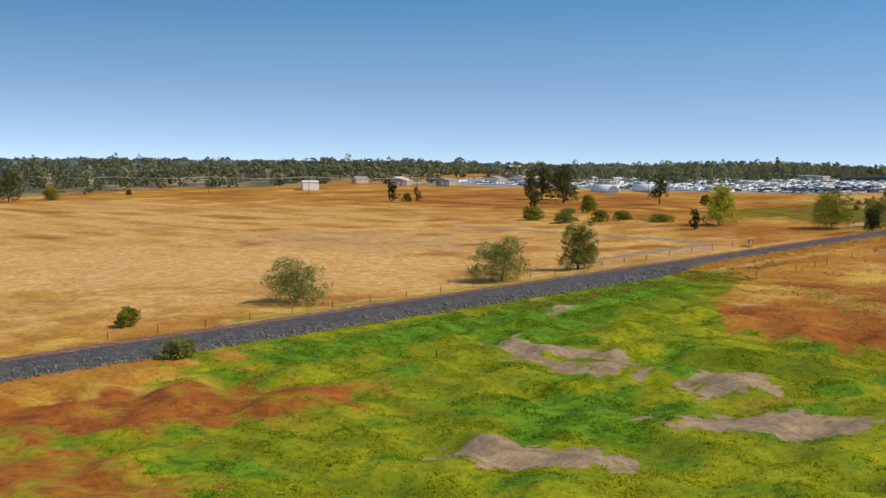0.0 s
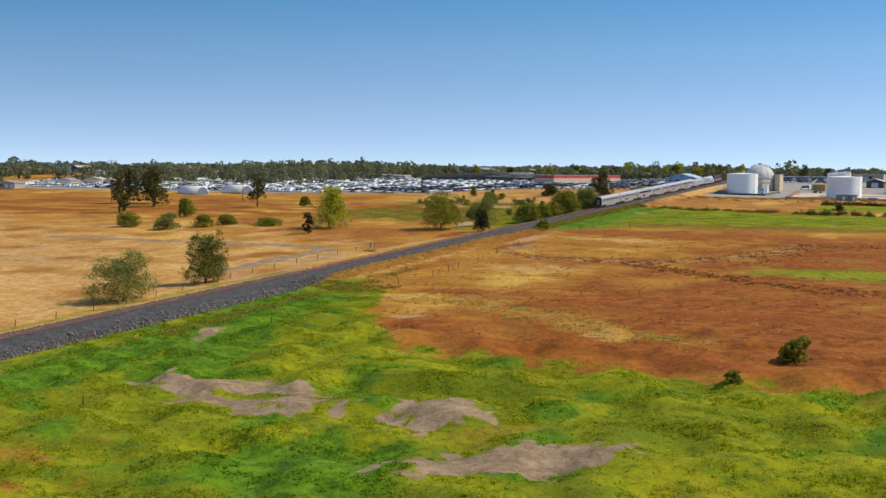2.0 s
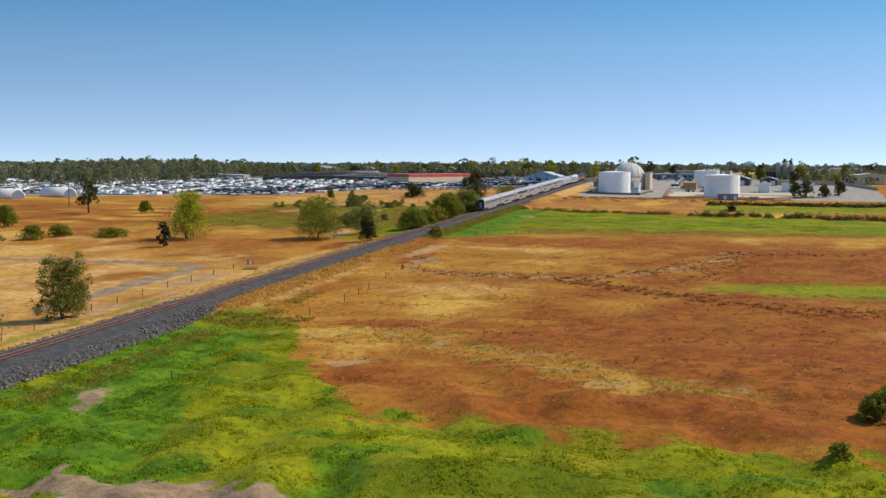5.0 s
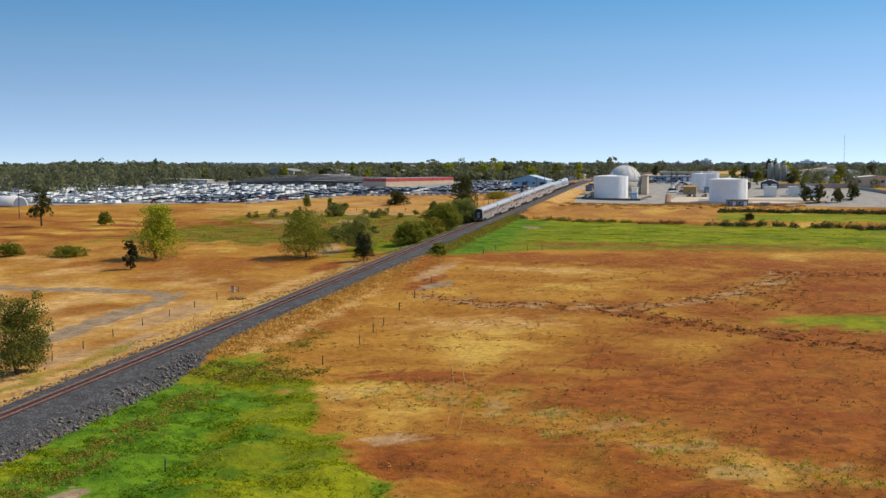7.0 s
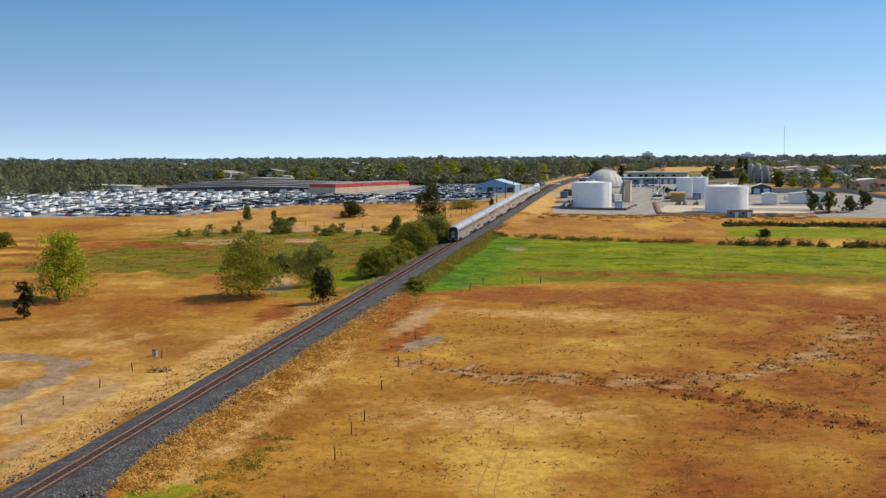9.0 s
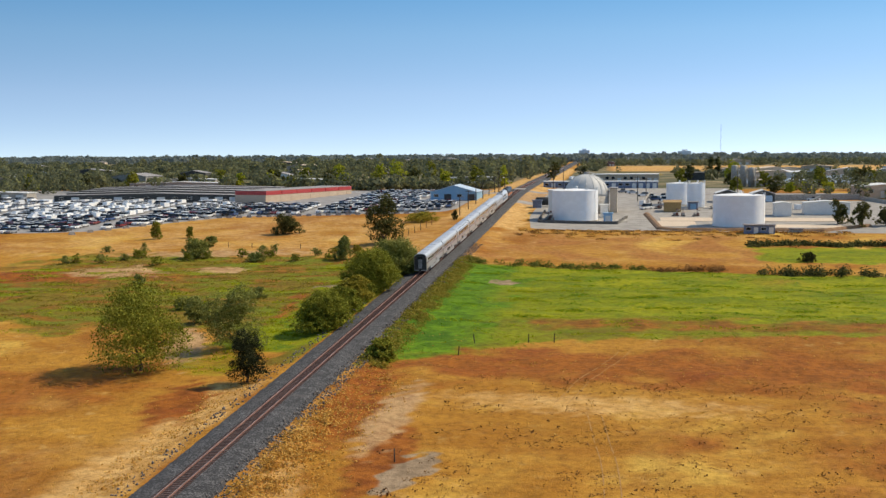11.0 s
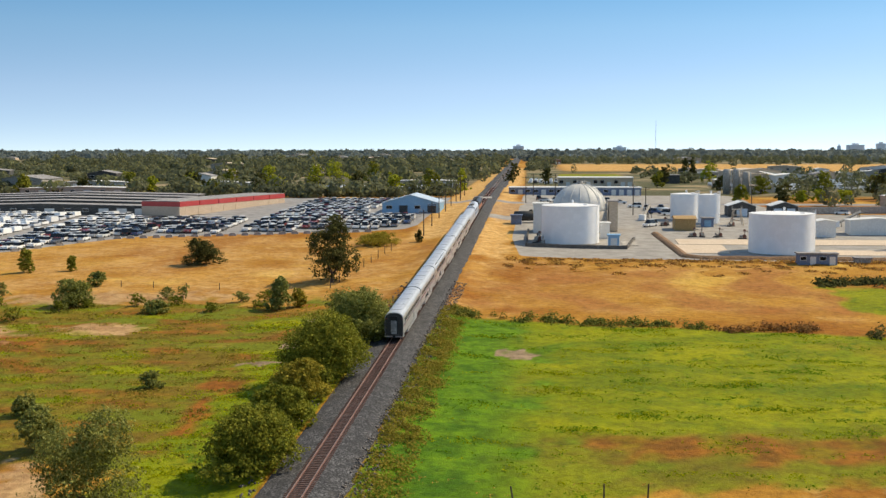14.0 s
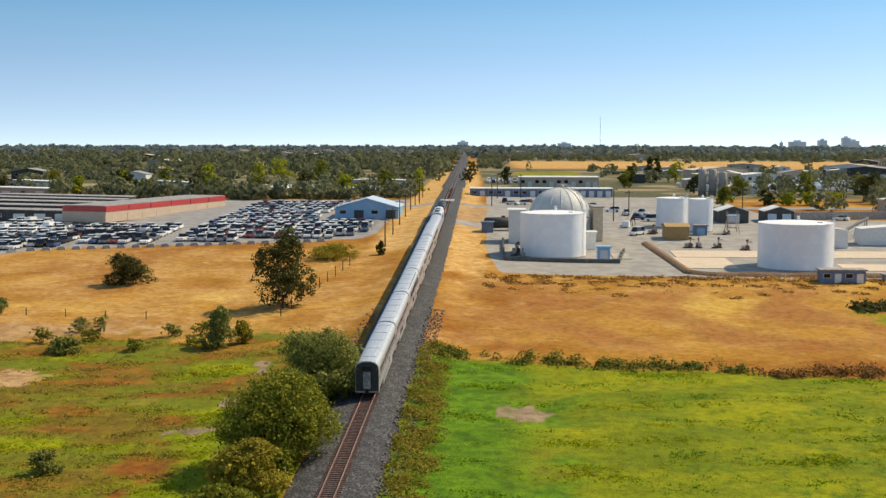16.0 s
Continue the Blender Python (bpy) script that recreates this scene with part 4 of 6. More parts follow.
for k, (x, y, h, w, m, label) in enumerate([
    (-6.4, 346.5, 6, 9, M_LEAF_OLIVE, "dark green bush growing on the embankment's edge"), (-8, 349.4, 4, 6.1, M_LEAF_YELLOW, "yellow-green bush on the embankment's edge"),
    (-7.3, 362.7, 4.3, 7.5, M_LEAF_OLIVE, "olive bush beside the track"), (-7.5, 373.3, 4.8, 5.9, M_LEAF_YELLOW, "yellowing bush beside the track"),
    (-6.1, 381.5, 8, 10.7, M_LEAF_OLIVE, "large rounded willow bush beside the track"), (-5.8, 404, 7.7, 9.8, M_LEAF_WILLOW, "grey-green willow bush beside the track"),
    (-32, 353.3, 4.4, 4.7, M_LEAF_WILLOW, "grey-green bush in the marsh"), (-25.4, 435.5, 5.7, 3.8, M_LEAF_WILLOW, "upright green bush at the marsh's edge"),
    (-22.6, 438.6, 3.4, 2.6, M_LEAF_YELLOW, "small yellow-green bush in the marsh"), (-63.8, 436.5, 4.7, 7.2, M_LEAF_WILLOW, "grey-green bush clump in the marsh"), (-90.8, 474.1, 4.7, 3.1, M_LEAF_OLIVE, "upright green bush in dry grass"),
    (-81.3, 476.4, 3.3, 2.1, M_LEAF_OLIVE, "small green bush in dry grass"), (-55.4, 487.8, 5.3, 8.1, M_LEAF_OAK, "dark round bush in dry grass"), (-20.4, 520.3, 3, 10.3, M_LEAF_YELLOW, "long low olive thicket"),
    (-11.3, 525.6, 2.9, 2.1, M_LEAF_OAK, "small dark bush beside the lot"), (-59.5, 392.4, 2.3, 2.6, M_LEAF_WILLOW, "small grey-green bush in the marsh"), (-29.1, 380.9, 2.1, 2.9, M_LEAF_WILLOW, "low grey-green bush in the marsh"),
    (-39.8, 367.2, 2.3, 3.3, M_LEAF_WILLOW, "low grey-green bush in the marsh"), (-132.3, 390.7, 4.4, 4.5, M_LEAF_OLIVE, "green bush standing in dry grass"), (-149.1, 331.1, 6.8, 6.9, M_LEAF_OLIVE, "round green bush in the field"),
    (-120.3, 285.9, 5.6, 8.2, M_LEAF_WILLOW, "tall reeds and willow scrub"), (-140.9, 288.2, 5, 8.6, M_LEAF_OLIVE, "low green scrub in dry grass"), (-113.8, 298, 4.1, 7.5, M_LEAF_OLIVE, "low green scrub in dry grass"),
    (-111.2, 308.7, 3.4, 7.5, M_LEAF_OLIVE, "low dark scrub in dry grass"), (-94, 310.9, 2.6, 10.7, M_LEAF_OLIVE, "low green scrub in dry grass"), (124.1, 149.3, 4.1, 4.6, M_LEAF_OLIVE, "round green bush in the rust-coloured field"),
    (119.3, 129.1, 1.6, 2.8, M_LEAF_OLIVE, "small low green bush in the field"), (-25.3, 60.3, 3.6, 4.6, M_LEAF_OLIVE, "green bush beside the track"), (12.1, 51, 3.1, 5.9, M_LEAF_WILLOW, "low round bush at the embankment's foot"),
    (-496.8, 235.2, 7.5, 10.2, M_LEAF_YELLOW, "round dull green bush in the golden field"), (-500.4, 286.9, 3.6, 3.6, M_BRUSH, "small brown bush in the golden field"), (-283.1, 338.7, 4.4, 4.9, M_LEAF_OLIVE, "small green bush beyond the field"),
    (7.4, 327.4, 2.8, 3.8, M_LEAF_OLIVE, "green bush at the meadow's corner"), (-68.4, 458, 2.7, 4.5, M_LEAF_WILLOW, "grey-green scrub at the marsh's edge"), (-46.5, 431.3, 2.2, 4.5, M_LEAF_WILLOW, "low scrub at the marsh's edge"),
    (85.6, 440.1, 2.1, 3.6, M_LEAF_OAK, "dark low bush by the far meadow"),
]):
    bush(x, y, h * 1.06, w * 1.12, m, label, 60 + k, int((600 + 75 * h * w) * (1.6 if 300 < y < 410 and x > -14 else 1)), float(np.clip(0.1 + 0.045 * (h + w), 0.22, 0.4)), lobes=12 + int(1.3 * w))

r_bog = random.Random(91)
for k in range(22):
    x, y = site(r_bog.uniform(-100, -22), r_bog.uniform(418, 452))
    bush(x, y, r_bog.uniform(1.3, 2.8), r_bog.uniform(2.2, 4.6), r_bog.choice([M_LEAF_WILLOW, M_LEAF_OLIVE]), "low green bush at the marsh's edge", 400 + k, 600, 0.27, lobes=12)


def clumps(name, spots, per, height, width, leaf, label, size, rng, category="plants"):
    """Low plants: at every spot a small heap of sprays."""
    n = len(spots)
    p = np.repeat(spots, per, 0)
    k = len(p)
    hh = np.repeat(rng.uniform(0.5, 1.2, n) * height, per)
    ww = np.repeat(rng.uniform(0.6, 1.3, n) * width, per)
    a, r = rng.uniform(0, 6.283, k), np.sqrt(rng.uniform(0, 1, k))
    q = p + np.stack([np.cos(a) * r * ww, np.sin(a) * r * ww, hh * (1 - r * r) * rng.uniform(0.3, 1, k)], 1)
    out = np.stack([np.cos(a) * r, np.sin(a) * r, np.full(k, 1.0)], 1)
    v, f = turned_cards(q, out, rng.uniform(0.7, 1.3, k) * size, rng, 0.4)
    tagged(new(name, loose_mesh(name, v, f, leaf)), label, category, "", "stuff")


def sow(n, x0, x1, y0, y1, rng, keep):
    x, y = rng.uniform(x0, x1, n), rng.uniform(y0, y1, n)
    ok = rng.uniform(0, 1, n) < keep(x, y)
    x, y = x[ok], y[ok]
    x, y = site(x, y)
    return np.stack([x, y, land_z(x, y)], 1)


def build_plants():
    rng = np.random.RandomState(21)

    def green_near(x, y, lush=None):
        """Where green plants grow; lush: 1 for the deep green ones alone, 0 for the others."""
        c = cover(x, y)
        share = 1 if lush is None else ease(c[1], 0.1, 0.7) if lush else 1 - 0.9 * c[1]
        return share * np.clip(c[0] - c[2] * 1.6, 0, 1) * np.clip(0.1 + 0.9 * ease(rough(x * 0.6, y, 11, 71), -0.15, 0.55), 0.02, 1)

    def bog_near(x, y):
        c = cover(x, y)
        return np.clip(c[8] - 0.6 * c[4], 0, 1) * np.clip(0.15 + 0.9 * rough(x * 0.4, y, 8, 106), 0, 1)

    clumps("marsh_plants", sow(150000, 18, 150, 10, 175, rng, lambda x, y: green_near(x, y, 0)), 6, 0.2, 0.6, M_GRASS_GREEN, "low bright green marsh plants", 0.24, rng)
    clumps("lush_plants", sow(90000, 18, 150, 10, 175, rng, lambda x, y: green_near(x, y, 1)), 6, 0.22, 0.6, M_GRASS_DEEP, "deep green leafy marsh plants", 0.25, rng)
    clumps("meadow_plants", sow(42000, 8, 130, 300, 430, rng, lambda x, y: green_near(x, y) * ease(rough(x * 0.2, y, 10, 80), 0.1, 0.7)), 5, 0.16, 0.6, M_GRASS_GREEN, "bright green meadow plants", 0.24, rng)
    clumps("meadow_plants", sow(60000, 8, 130, 300, 430, rng, lambda x, y: green_near(x, y) * ease(rough(x * 0.25, y, 7, 89), 0.0, 0.6)), 4, 0.14, 0.6, M_GRASS_DEEP, "darker green meadow plants in streaks", 0.22, rng)
    clumps("bog_plants", sow(45000, -105, -5, 295, 440, rng, green_near), 5, 0.22, 0.6, M_GRASS_GREEN, "green bog plants", 0.26, rng)

    clumps("bog_weeds", sow(24000, -100, -7, 330, 440, rng, bog_near), 5, 0.35, 0.6, M_WEEDS, "olive-brown weeds in the bog", 0.26, rng)

    def dry(x, y):
        c = cover(x, y)
        return np.clip(1 - c[0] - c[2] - c[4] - c[5] - c[6], 0, 1) * np.clip(0.35 + 0.7 * rough(x, y, 7, 72), 0.03, 1)

    clumps("dry_grass", sow(26000, -60, 130, 20, 330, rng, dry), 4, 0.1, 0.5, M_GRASS_DRY, "tufts of dry golden grass", 0.2, rng)

    def bank(x, y):
        u = x - plan_x(y)
        past = ease(y, 172, 197)
        a = np.maximum(past * ease(u, 4.7, 5.2) * (1 - ease(u, 10, 15)), (1 - past) * ease(u, 12, 13) * (1 - ease(u, 13.5, 16)) * 0.5)
        return np.maximum(a, ease(-u, 5.2, 6.2) * (1 - ease(-u, 8, 12)) * (0.25 + 0.75 * past)) * np.clip(0.7 + 0.5 * rough(x, y, 8, 73), 0, 1)

    tall = sow(44000, 4, 34, 178, 300, rng, lambda x, y: ease(x - plan_x(y), 4.6, 5.3) * (1 - ease(x - plan_x(y), 7, 10)) * ease(y, 180, 190) * (1 - ease(y, 262, 285)) * np.clip(0.6 + 0.7 * rough(x, y, 6, 83), 0, 1))
    clumps("bank_grass", tall, 9, 0.95, 0.7, M_GRASS_DRY, "tall golden grass bulging over the stone bed", 0.26, rng)
    clumps("bank_grass", sow(52000, -16, 36, -20, 300, rng, bank), 4, 0.4, 0.5, M_GRASS_DRY, "tall dry grass along the embankment", 0.24, rng)

    def weeds(x, y):
        u = x - plan_x(y)
        return ease(u, 4.4, 5.2) * (1 - ease(u, 7.5, 10)) * np.clip(0.55 + 0.8 * rough(x, y, 7, 74), 0.05, 1)

    clumps("track_weeds", sow(7500, 5, 18, 300, 436, rng, weeds), 20, 0.95, 0.9, M_WEEDS, "olive weeds growing along the embankment", 0.25, rng)
    clumps("track_weeds", sow(5000, 15, 34, 110, 205, rng, lambda x, y: ease(x - plan_x(y), 11.5, 13) * (1 - ease(x - plan_x(y), 15, 19)) * np.clip(0.5 + 0.9 * rough(x, y, 9, 75), 0, 1)), 16, 0.8, 0.6, M_WEEDS,
           "olive weeds growing along the embankment", 0.22, rng)
    hedge = sow(15000, 8, 330, 400, 436, rng, lambda x, y: np.exp(-((y - (430 - 0.14 * (x - 10) - 1.5 * rough(x, y, 30, 5))) / 2.0) ** 2) * np.clip(0.55 + 0.8 * rough(x, y, 9, 76), 0, 1) * (np.abs(x - 76) > 4))
    clumps("hedge", hedge[hedge[:, 0] < 49], 44, 1.35, 1.2, M_HEDGE, "low green hedge along the meadow", 0.36, rng, "hedge")
    clumps("hedge", hedge[(hedge[:, 0] >= 49) & (hedge[:, 0] < 69)], 40, 1.2, 1.2, M_BRUSH, "brown brushy hedge along the meadow", 0.36, rng, "hedge")
    clumps("hedge", hedge[hedge[:, 0] >= 69], 40, 2.2, 1.5, M_LEAF_OAK, "dark bramble hedge along the meadow", 0.45, rng, "hedge")
    hedge2 = sow(6500, 84, 330, 462, 480, rng, lambda x, y: np.exp(-((y - 470 - 1.5 * rough(x, y, 30, 6)) / 1.8) ** 2))
    clumps("hedge", hedge2, 26, 1.6, 1.5, M_LEAF_OAK, "dark hedge behind the far meadow", 0.6, rng, "hedge")
    verge = sow(7000, 16, 118, 478, 500, rng, lambda x, y: ease(rough(x, y, 9, 77) + 0.06 * (y - 494), -0.1, 0.5))
    clumps("yard_verge", verge[::2], 9, 0.4, 0.9, M_GRASS_DRY, "golden dry grass in front of the tank yard", 0.4, rng)
    clumps("yard_verge", verge[1::2], 7, 0.35, 0.9, M_BRUSH, "brown dry weeds in front of the tank yard", 0.45, rng)

    def arc(x, y):
        return np.maximum.reduce([0.7 * near_line(x, y, WEED_ARC, 3.4), 0.5 * near_line(x, y, WEED_BAND, 3.2), 0.35 * near_line(x, y, WEED_LINE, 2.4), 0.1 * ease(rough(x * 0.4, y, 14, 81), 0.3, 0.8)]) * np.clip(0.3 + 0.8 * rough(x, y, 4, 78), 0, 1)

    clumps("field_weeds", sow(42000, 24, 128, 130, 300, rng, lambda x, y: np.clip(1 - 2 * cover(x, y)[0], 0, 1) * np.clip(0.1 + 0.6 * rough(x, y, 16, 107), 0, 0.6)), 4, 0.16, 0.4, M_BRUSH, "low brown weeds in the dry field", 0.2, rng)
    clumps("field_weeds", sow(90000, 20, 126, 160, 294, rng, arc), 5, 0.4, 0.5, M_DEADWEED, "brown dead weeds along an old ditch", 0.26, rng)
    clumps("field_weeds", sow(8500, 42, 116, 130, 182, rng, lambda x, y: near_line(x, y, SAGE_BAND, 5.0) * np.clip(0.35 + 0.8 * rough(x, y, 4, 84), 0, 1)), 6, 0.35, 0.45, M_SAGE, "sage-green weeds in a bare band of the field", 0.22, rng)
    clumps("field_weeds", sow(900, 16, 33, 170, 180, rng, lambda x, y: np.clip(0.5 + 0.9 * rough(x, y, 6, 79), 0, 1)), 6, 0.6, 0.6, M_WEEDS, "olive weeds across the field's corner", 0.36, rng)


build_plants()


def build_woods():
    rng = np.random.RandomState(33)

    def belt(n, x0, x1, y0, y1, keep=None):
        x, y = rng.uniform(x0, x1, n), rng.uniform(y0, y1, n)
        if keep is not None:
            ok = keep(x, y)
            x, y = x[ok], y[ok]
        return np.stack([x, y], 1)

    lots = [
        (belt(1100, -1500, -440, 60, 900, lambda x, y: (x < -470 - 0.35 * (y - 230)) | ((y > 430) & (rng.uniform(0, 1, len(x)) < 0.5))), 8, 20, 12),
        (belt(700, -440, -240, 470, 900, lambda x, y: y > 500 + 0 * x), 6, 14, 7),
        (belt(1900, -900, -12, 745, 1900, lambda x, y: rng.uniform(0, 1, len(x)) < (0.7 + 0.35 * rough(x, y, 120, 82)) * (0.3 + 0.7 * ease(y, 850, 960))), 6, 16, 12),
        (belt(90, -170, -14, 735, 760), 8, 13, 8),
        (belt(3600, 14, 1100, 900, 2200, lambda x, y: (rng.uniform(0, 1, len(x)) < np.where((y < 1270) & (x < 420), 0.22, 0.75)) & ~((x < 60) & (y < 1100)) & ~((x > 40) & (y > 1265) & (y < 1660) & (rng.uniform(0, 1, len(x)) < 0.97)) & ~((x < 95) & (y < 1200))), 4, 9, 8),
        (belt(210, 130, 420, 650, 900), 3.5, 8, 6),
        (belt(700, 160, 900, 520, 900, lambda x, y: (y > 600 - 0.1 * x) & (rng.uniform(0, 1, len(x)) < 0.5)), 5, 11, 6),
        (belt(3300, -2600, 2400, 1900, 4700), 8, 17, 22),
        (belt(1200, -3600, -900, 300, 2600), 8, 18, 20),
    ]
    for number, (spots, lo, hi, w) in enumerate(lots):
        spots = np.stack(site(spots[:, 0], spots[:, 1]), 1)
        n, per = len(spots), 88 if number < 7 else 40
        z = land_z(spots[:, 0], spots[:, 1])
        h = 0.87 * np.clip(9.5 + rng.uniform(-9, 3, n) + 3 * np.sin(spots[:, 0] / 70 + spots[:, 1] / 110) + 0.6 * (20.9 - z), lo * 0.6, hi) * np.where(rng.uniform(0, 1, n) < 0.06, 1.3, 1)
        ww = rng.uniform(0.6, 1.25, n) * w
        k = n * per
        a, t = rng.uniform(0, 6.283, k), rng.uniform(0.05, 1, k)
        r = np.sqrt(np.clip(1 - (2 * t - 0.9) ** 2 * 0.8, 0, 1)) * 0.5 * np.sqrt(rng.uniform(0.25, 1, k))
        c = np.repeat(np.stack([spots[:, 0], spots[:, 1], z], 1), per, 0) + np.stack([np.cos(a) * r * np.repeat(ww, per), np.sin(a) * r * np.repeat(ww, per), t * np.repeat(h, per) * 0.95], 1)
        out = np.stack([np.cos(a) * r, np.sin(a) * r, 0.7 * (t - 0.45)], 1)
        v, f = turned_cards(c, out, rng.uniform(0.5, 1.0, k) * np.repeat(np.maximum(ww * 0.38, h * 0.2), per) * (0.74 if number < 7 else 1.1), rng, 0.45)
        # the farthest belts take the leaves tinted bluish for haze
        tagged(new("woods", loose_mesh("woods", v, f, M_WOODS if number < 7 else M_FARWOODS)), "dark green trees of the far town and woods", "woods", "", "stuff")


build_woods()


# ---- the train ----
SIZE = 0.88  # of the cars against full-size stock
SHRINK = Matrix.Scale(SIZE, 4)
CAR_LEN, TAIL = 25.91 * SIZE, 402.0  # length over couplers, and where the last car ends


HALF = 12.6
BODY_SIDE = [(-1.55, 1.15), (1.55, 1.15), (1.56, 2.6), (1.56, 3.9), (1.5, 4.2)]
ROOF_ARC = [(1.5, 4.2), (1.36, 4.5), (1.1, 4.74), (0.6, 4.9), (0, 4.95), (-0.6, 4.9), (-1.1, 4.74), (-1.36, 4.5), (-1.5, 4.2)]


def pane(parent, name, side, y, z, w, h, material=None, out=1.565, label=""):
    """A window or door panel on one side of a car: side 1 or -1."""
    s = Shape().box(side * out, y, z, 0.05, w, h)
    return s.part(name, material or M_GLASS, parent, label)


def bogie(parent, y, wheel=0.46):
    s = Shape()
    for side in (-1, 1):
        s.box(side * 1.12, y, 0.42, 0.22, 3.4, 0.34)
        s.box(side * 1.2, y, 0.2, 0.16, 0.9, 0.5)
    s.box(0, y, 0.5, 2.0, 0.6, 0.4)
    b = s.part("bogie", M_BLACK, parent)
    for dy in (-1.3, 1.3):
        w = Shape()
        for side in (-0.75, 0.75):
            w.tube((side - 0.06, y + dy, wheel), (side + 0.06, y + dy, wheel), wheel, wheel, 14)
        w.tube((-0.75, y + dy, wheel), (0.75, y + dy, wheel), 0.09, 0.09, 8)
        w.part("wheelset", M_RUST, b)


# The ends face away from the sun; their shade is put into this colour.
M_ENDWALL = surface("shaded_end_wall", (0.05, 0.046, 0.042), (0.1, 0.092, 0.085), 1.2, 0.7, 0.2, 0.2, (0.16, 0.15, 0.14))


def passenger_car(kind, label):
    ob = empty("passenger_car", Matrix(), label, "train car", "cars of the train")
    body = Shape().extruded([(-1.5, 4.2), (-1.56, 3.9), (-1.56, 2.6), (-1.55, 1.15), (1.55, 1.15), (1.56, 2.6), (1.56, 3.9), (1.5, 4.2)], -HALF, HALF)
    body.extruded([(-1.55, 0.42), (1.55, 0.42), (1.55, 1.15), (-1.55, 1.15)], -6.6, 6.6)
    for e in (-1, 1):
        body.extruded([(-1.55, 0.75), (1.55, 0.75), (1.55, 1.15), (-1.55, 1.15)], *sorted((e * 11.5, e * HALF)))
    b = body.part("body", M_STEEL, ob, "brushed stainless steel car body")
    Shape().extruded(list(reversed([(1.5, 4.2), (1.36, 4.5), (1.1, 4.74), (0.6, 4.9), (0, 4.95), (-0.6, 4.9), (-1.1, 4.74), (-1.36, 4.5), (-1.5, 4.2)])), -HALF, HALF).part("roof", M_ROOF, ob, "pale grey curved roof")
    for k in range(5):
        Shape().box(0, -10 + 5 * k, 4.94, 2.0, 0.12, 0.05).part("roof_rib", M_ROOF, ob)
    for side in (-1, 1):
        pane(ob, "stripe", side, 0, 2.62, 2 * HALF - 0.3, 0.14, M_STRIPE, 1.548, "navy blue stripe")
        pane(ob, "stripe", side, 0, 2.5, 2 * HALF - 0.3, 0.05, M_REDSTRIPE, 1.547, "thin red stripe")
        pane(ob, "skirt_seam", side, 0, 1.14, 2 * HALF - 0.4, 0.05, M_DARKWALL, 1.545)
        if kind == "lounge":
            for k in range(11):
                y = -8.8 + 1.76 * k
                pane(ob, "window", side, y, 2.95, 1.35, 0.95)
                s = Shape().add([(side * 1.54, y - 0.62, 4.1), (side * 1.54, y + 0.62, 4.1), (side * 1.17, y + 0.62, 4.74), (side * 1.17, y - 0.62, 4.74), (side * 1.49, y - 0.62, 4.05), (side * 1.49, y + 0.62, 4.05), (side * 1.1, y + 0.62, 4.7),
                                 (side * 1.1, y - 0.62, 4.7)], [(0, 1, 2, 3), (7, 6, 5, 4), (0, 4, 5, 1), (1, 5, 6, 2), (2, 6, 7, 3), (3, 7, 4, 0)])
                s.part("roof_window", M_GLASS, ob)
            for y in (-3.4, -1.6):
                pane(ob, "window", side, y, 1.25, 1.3, 0.8)
        else:
            count = {"coach": 11, "sleeper": 13, "diner": 9, "tail": 11}[kind]
            skip = (4, 5) if kind == "diner" else ()
            for k in range(count):
                if k not in skip:
                    pane(ob, "window", side, (k - (count - 1) / 2) * 20.0 / (count - 1), 3.02, 20.0 / count * 0.72, 0.66)
            if kind in ("coach", "sleeper"):
                for y, w in ((-5.2, 0.7), (-3.6, 1.35), (-1.7, 1.35)):
                    pane(ob, "window", side, y, 1.35, w, 0.66)
            if kind == "tail":
                pane(ob, "hatch", side, 4.4, 0.75, 2.3, 1.5, M_ROOF, 1.549)
        door = pane(ob, "side_door", side, 1.6, 0.55, 0.95, 1.95, M_ROOF, 1.55)
        pane(door, "door_window", side, 1.6, 1.5, 0.42, 0.75, None, 1.57)
    for e in (-1, 1):
        Shape().extruded([(-1.46, 0.95), (1.46, 0.95), (1.5, 2.6), (1.48, 3.9), (1.3, 4.45), (0.6, 4.8), (-0.6, 4.8), (-1.3, 4.45), (-1.48, 3.9), (-1.5, 2.6)], *sorted((e * HALF, e * (HALF + 0.05)))).part("end_wall", M_ENDWALL, ob, "dark end wall with its shade painted in")
        Shape().extruded([(-0.62, 1.3), (0.62, 1.3), (0.62, 4.3), (-0.62, 4.3)], *sorted((e * HALF, e * 12.93))).part("gangway", M_BLACK, ob, "black rubber gangway")
        Shape().box(0, e * 12.8, 0.7, 0.4, 0.5, 0.35).part("coupler", M_BLACK, ob)
        bogie(ob, e * 9.2)
    Shape().box(0, 7.2, 0.5, 2.4, 1.0, 0.5).part("underfloor_box", M_BLACK, ob)
    if kind == "tail":
        Shape().extruded([(-0.5, 1.35), (0.5, 1.35), (0.5, 3.6), (-0.5, 3.6)], -12.99, -12.93).part("end_door", M_GREYROOF, ob, "worn grey rear door")
        for x in (-1.25, 1.25):
            Shape().tube((x, -HALF - 0.1, 3.9), (x, -HALF, 3.9), 0.09, 0.09, 10).part("tail_light", M_REDSTRIPE, ob)
    return ob


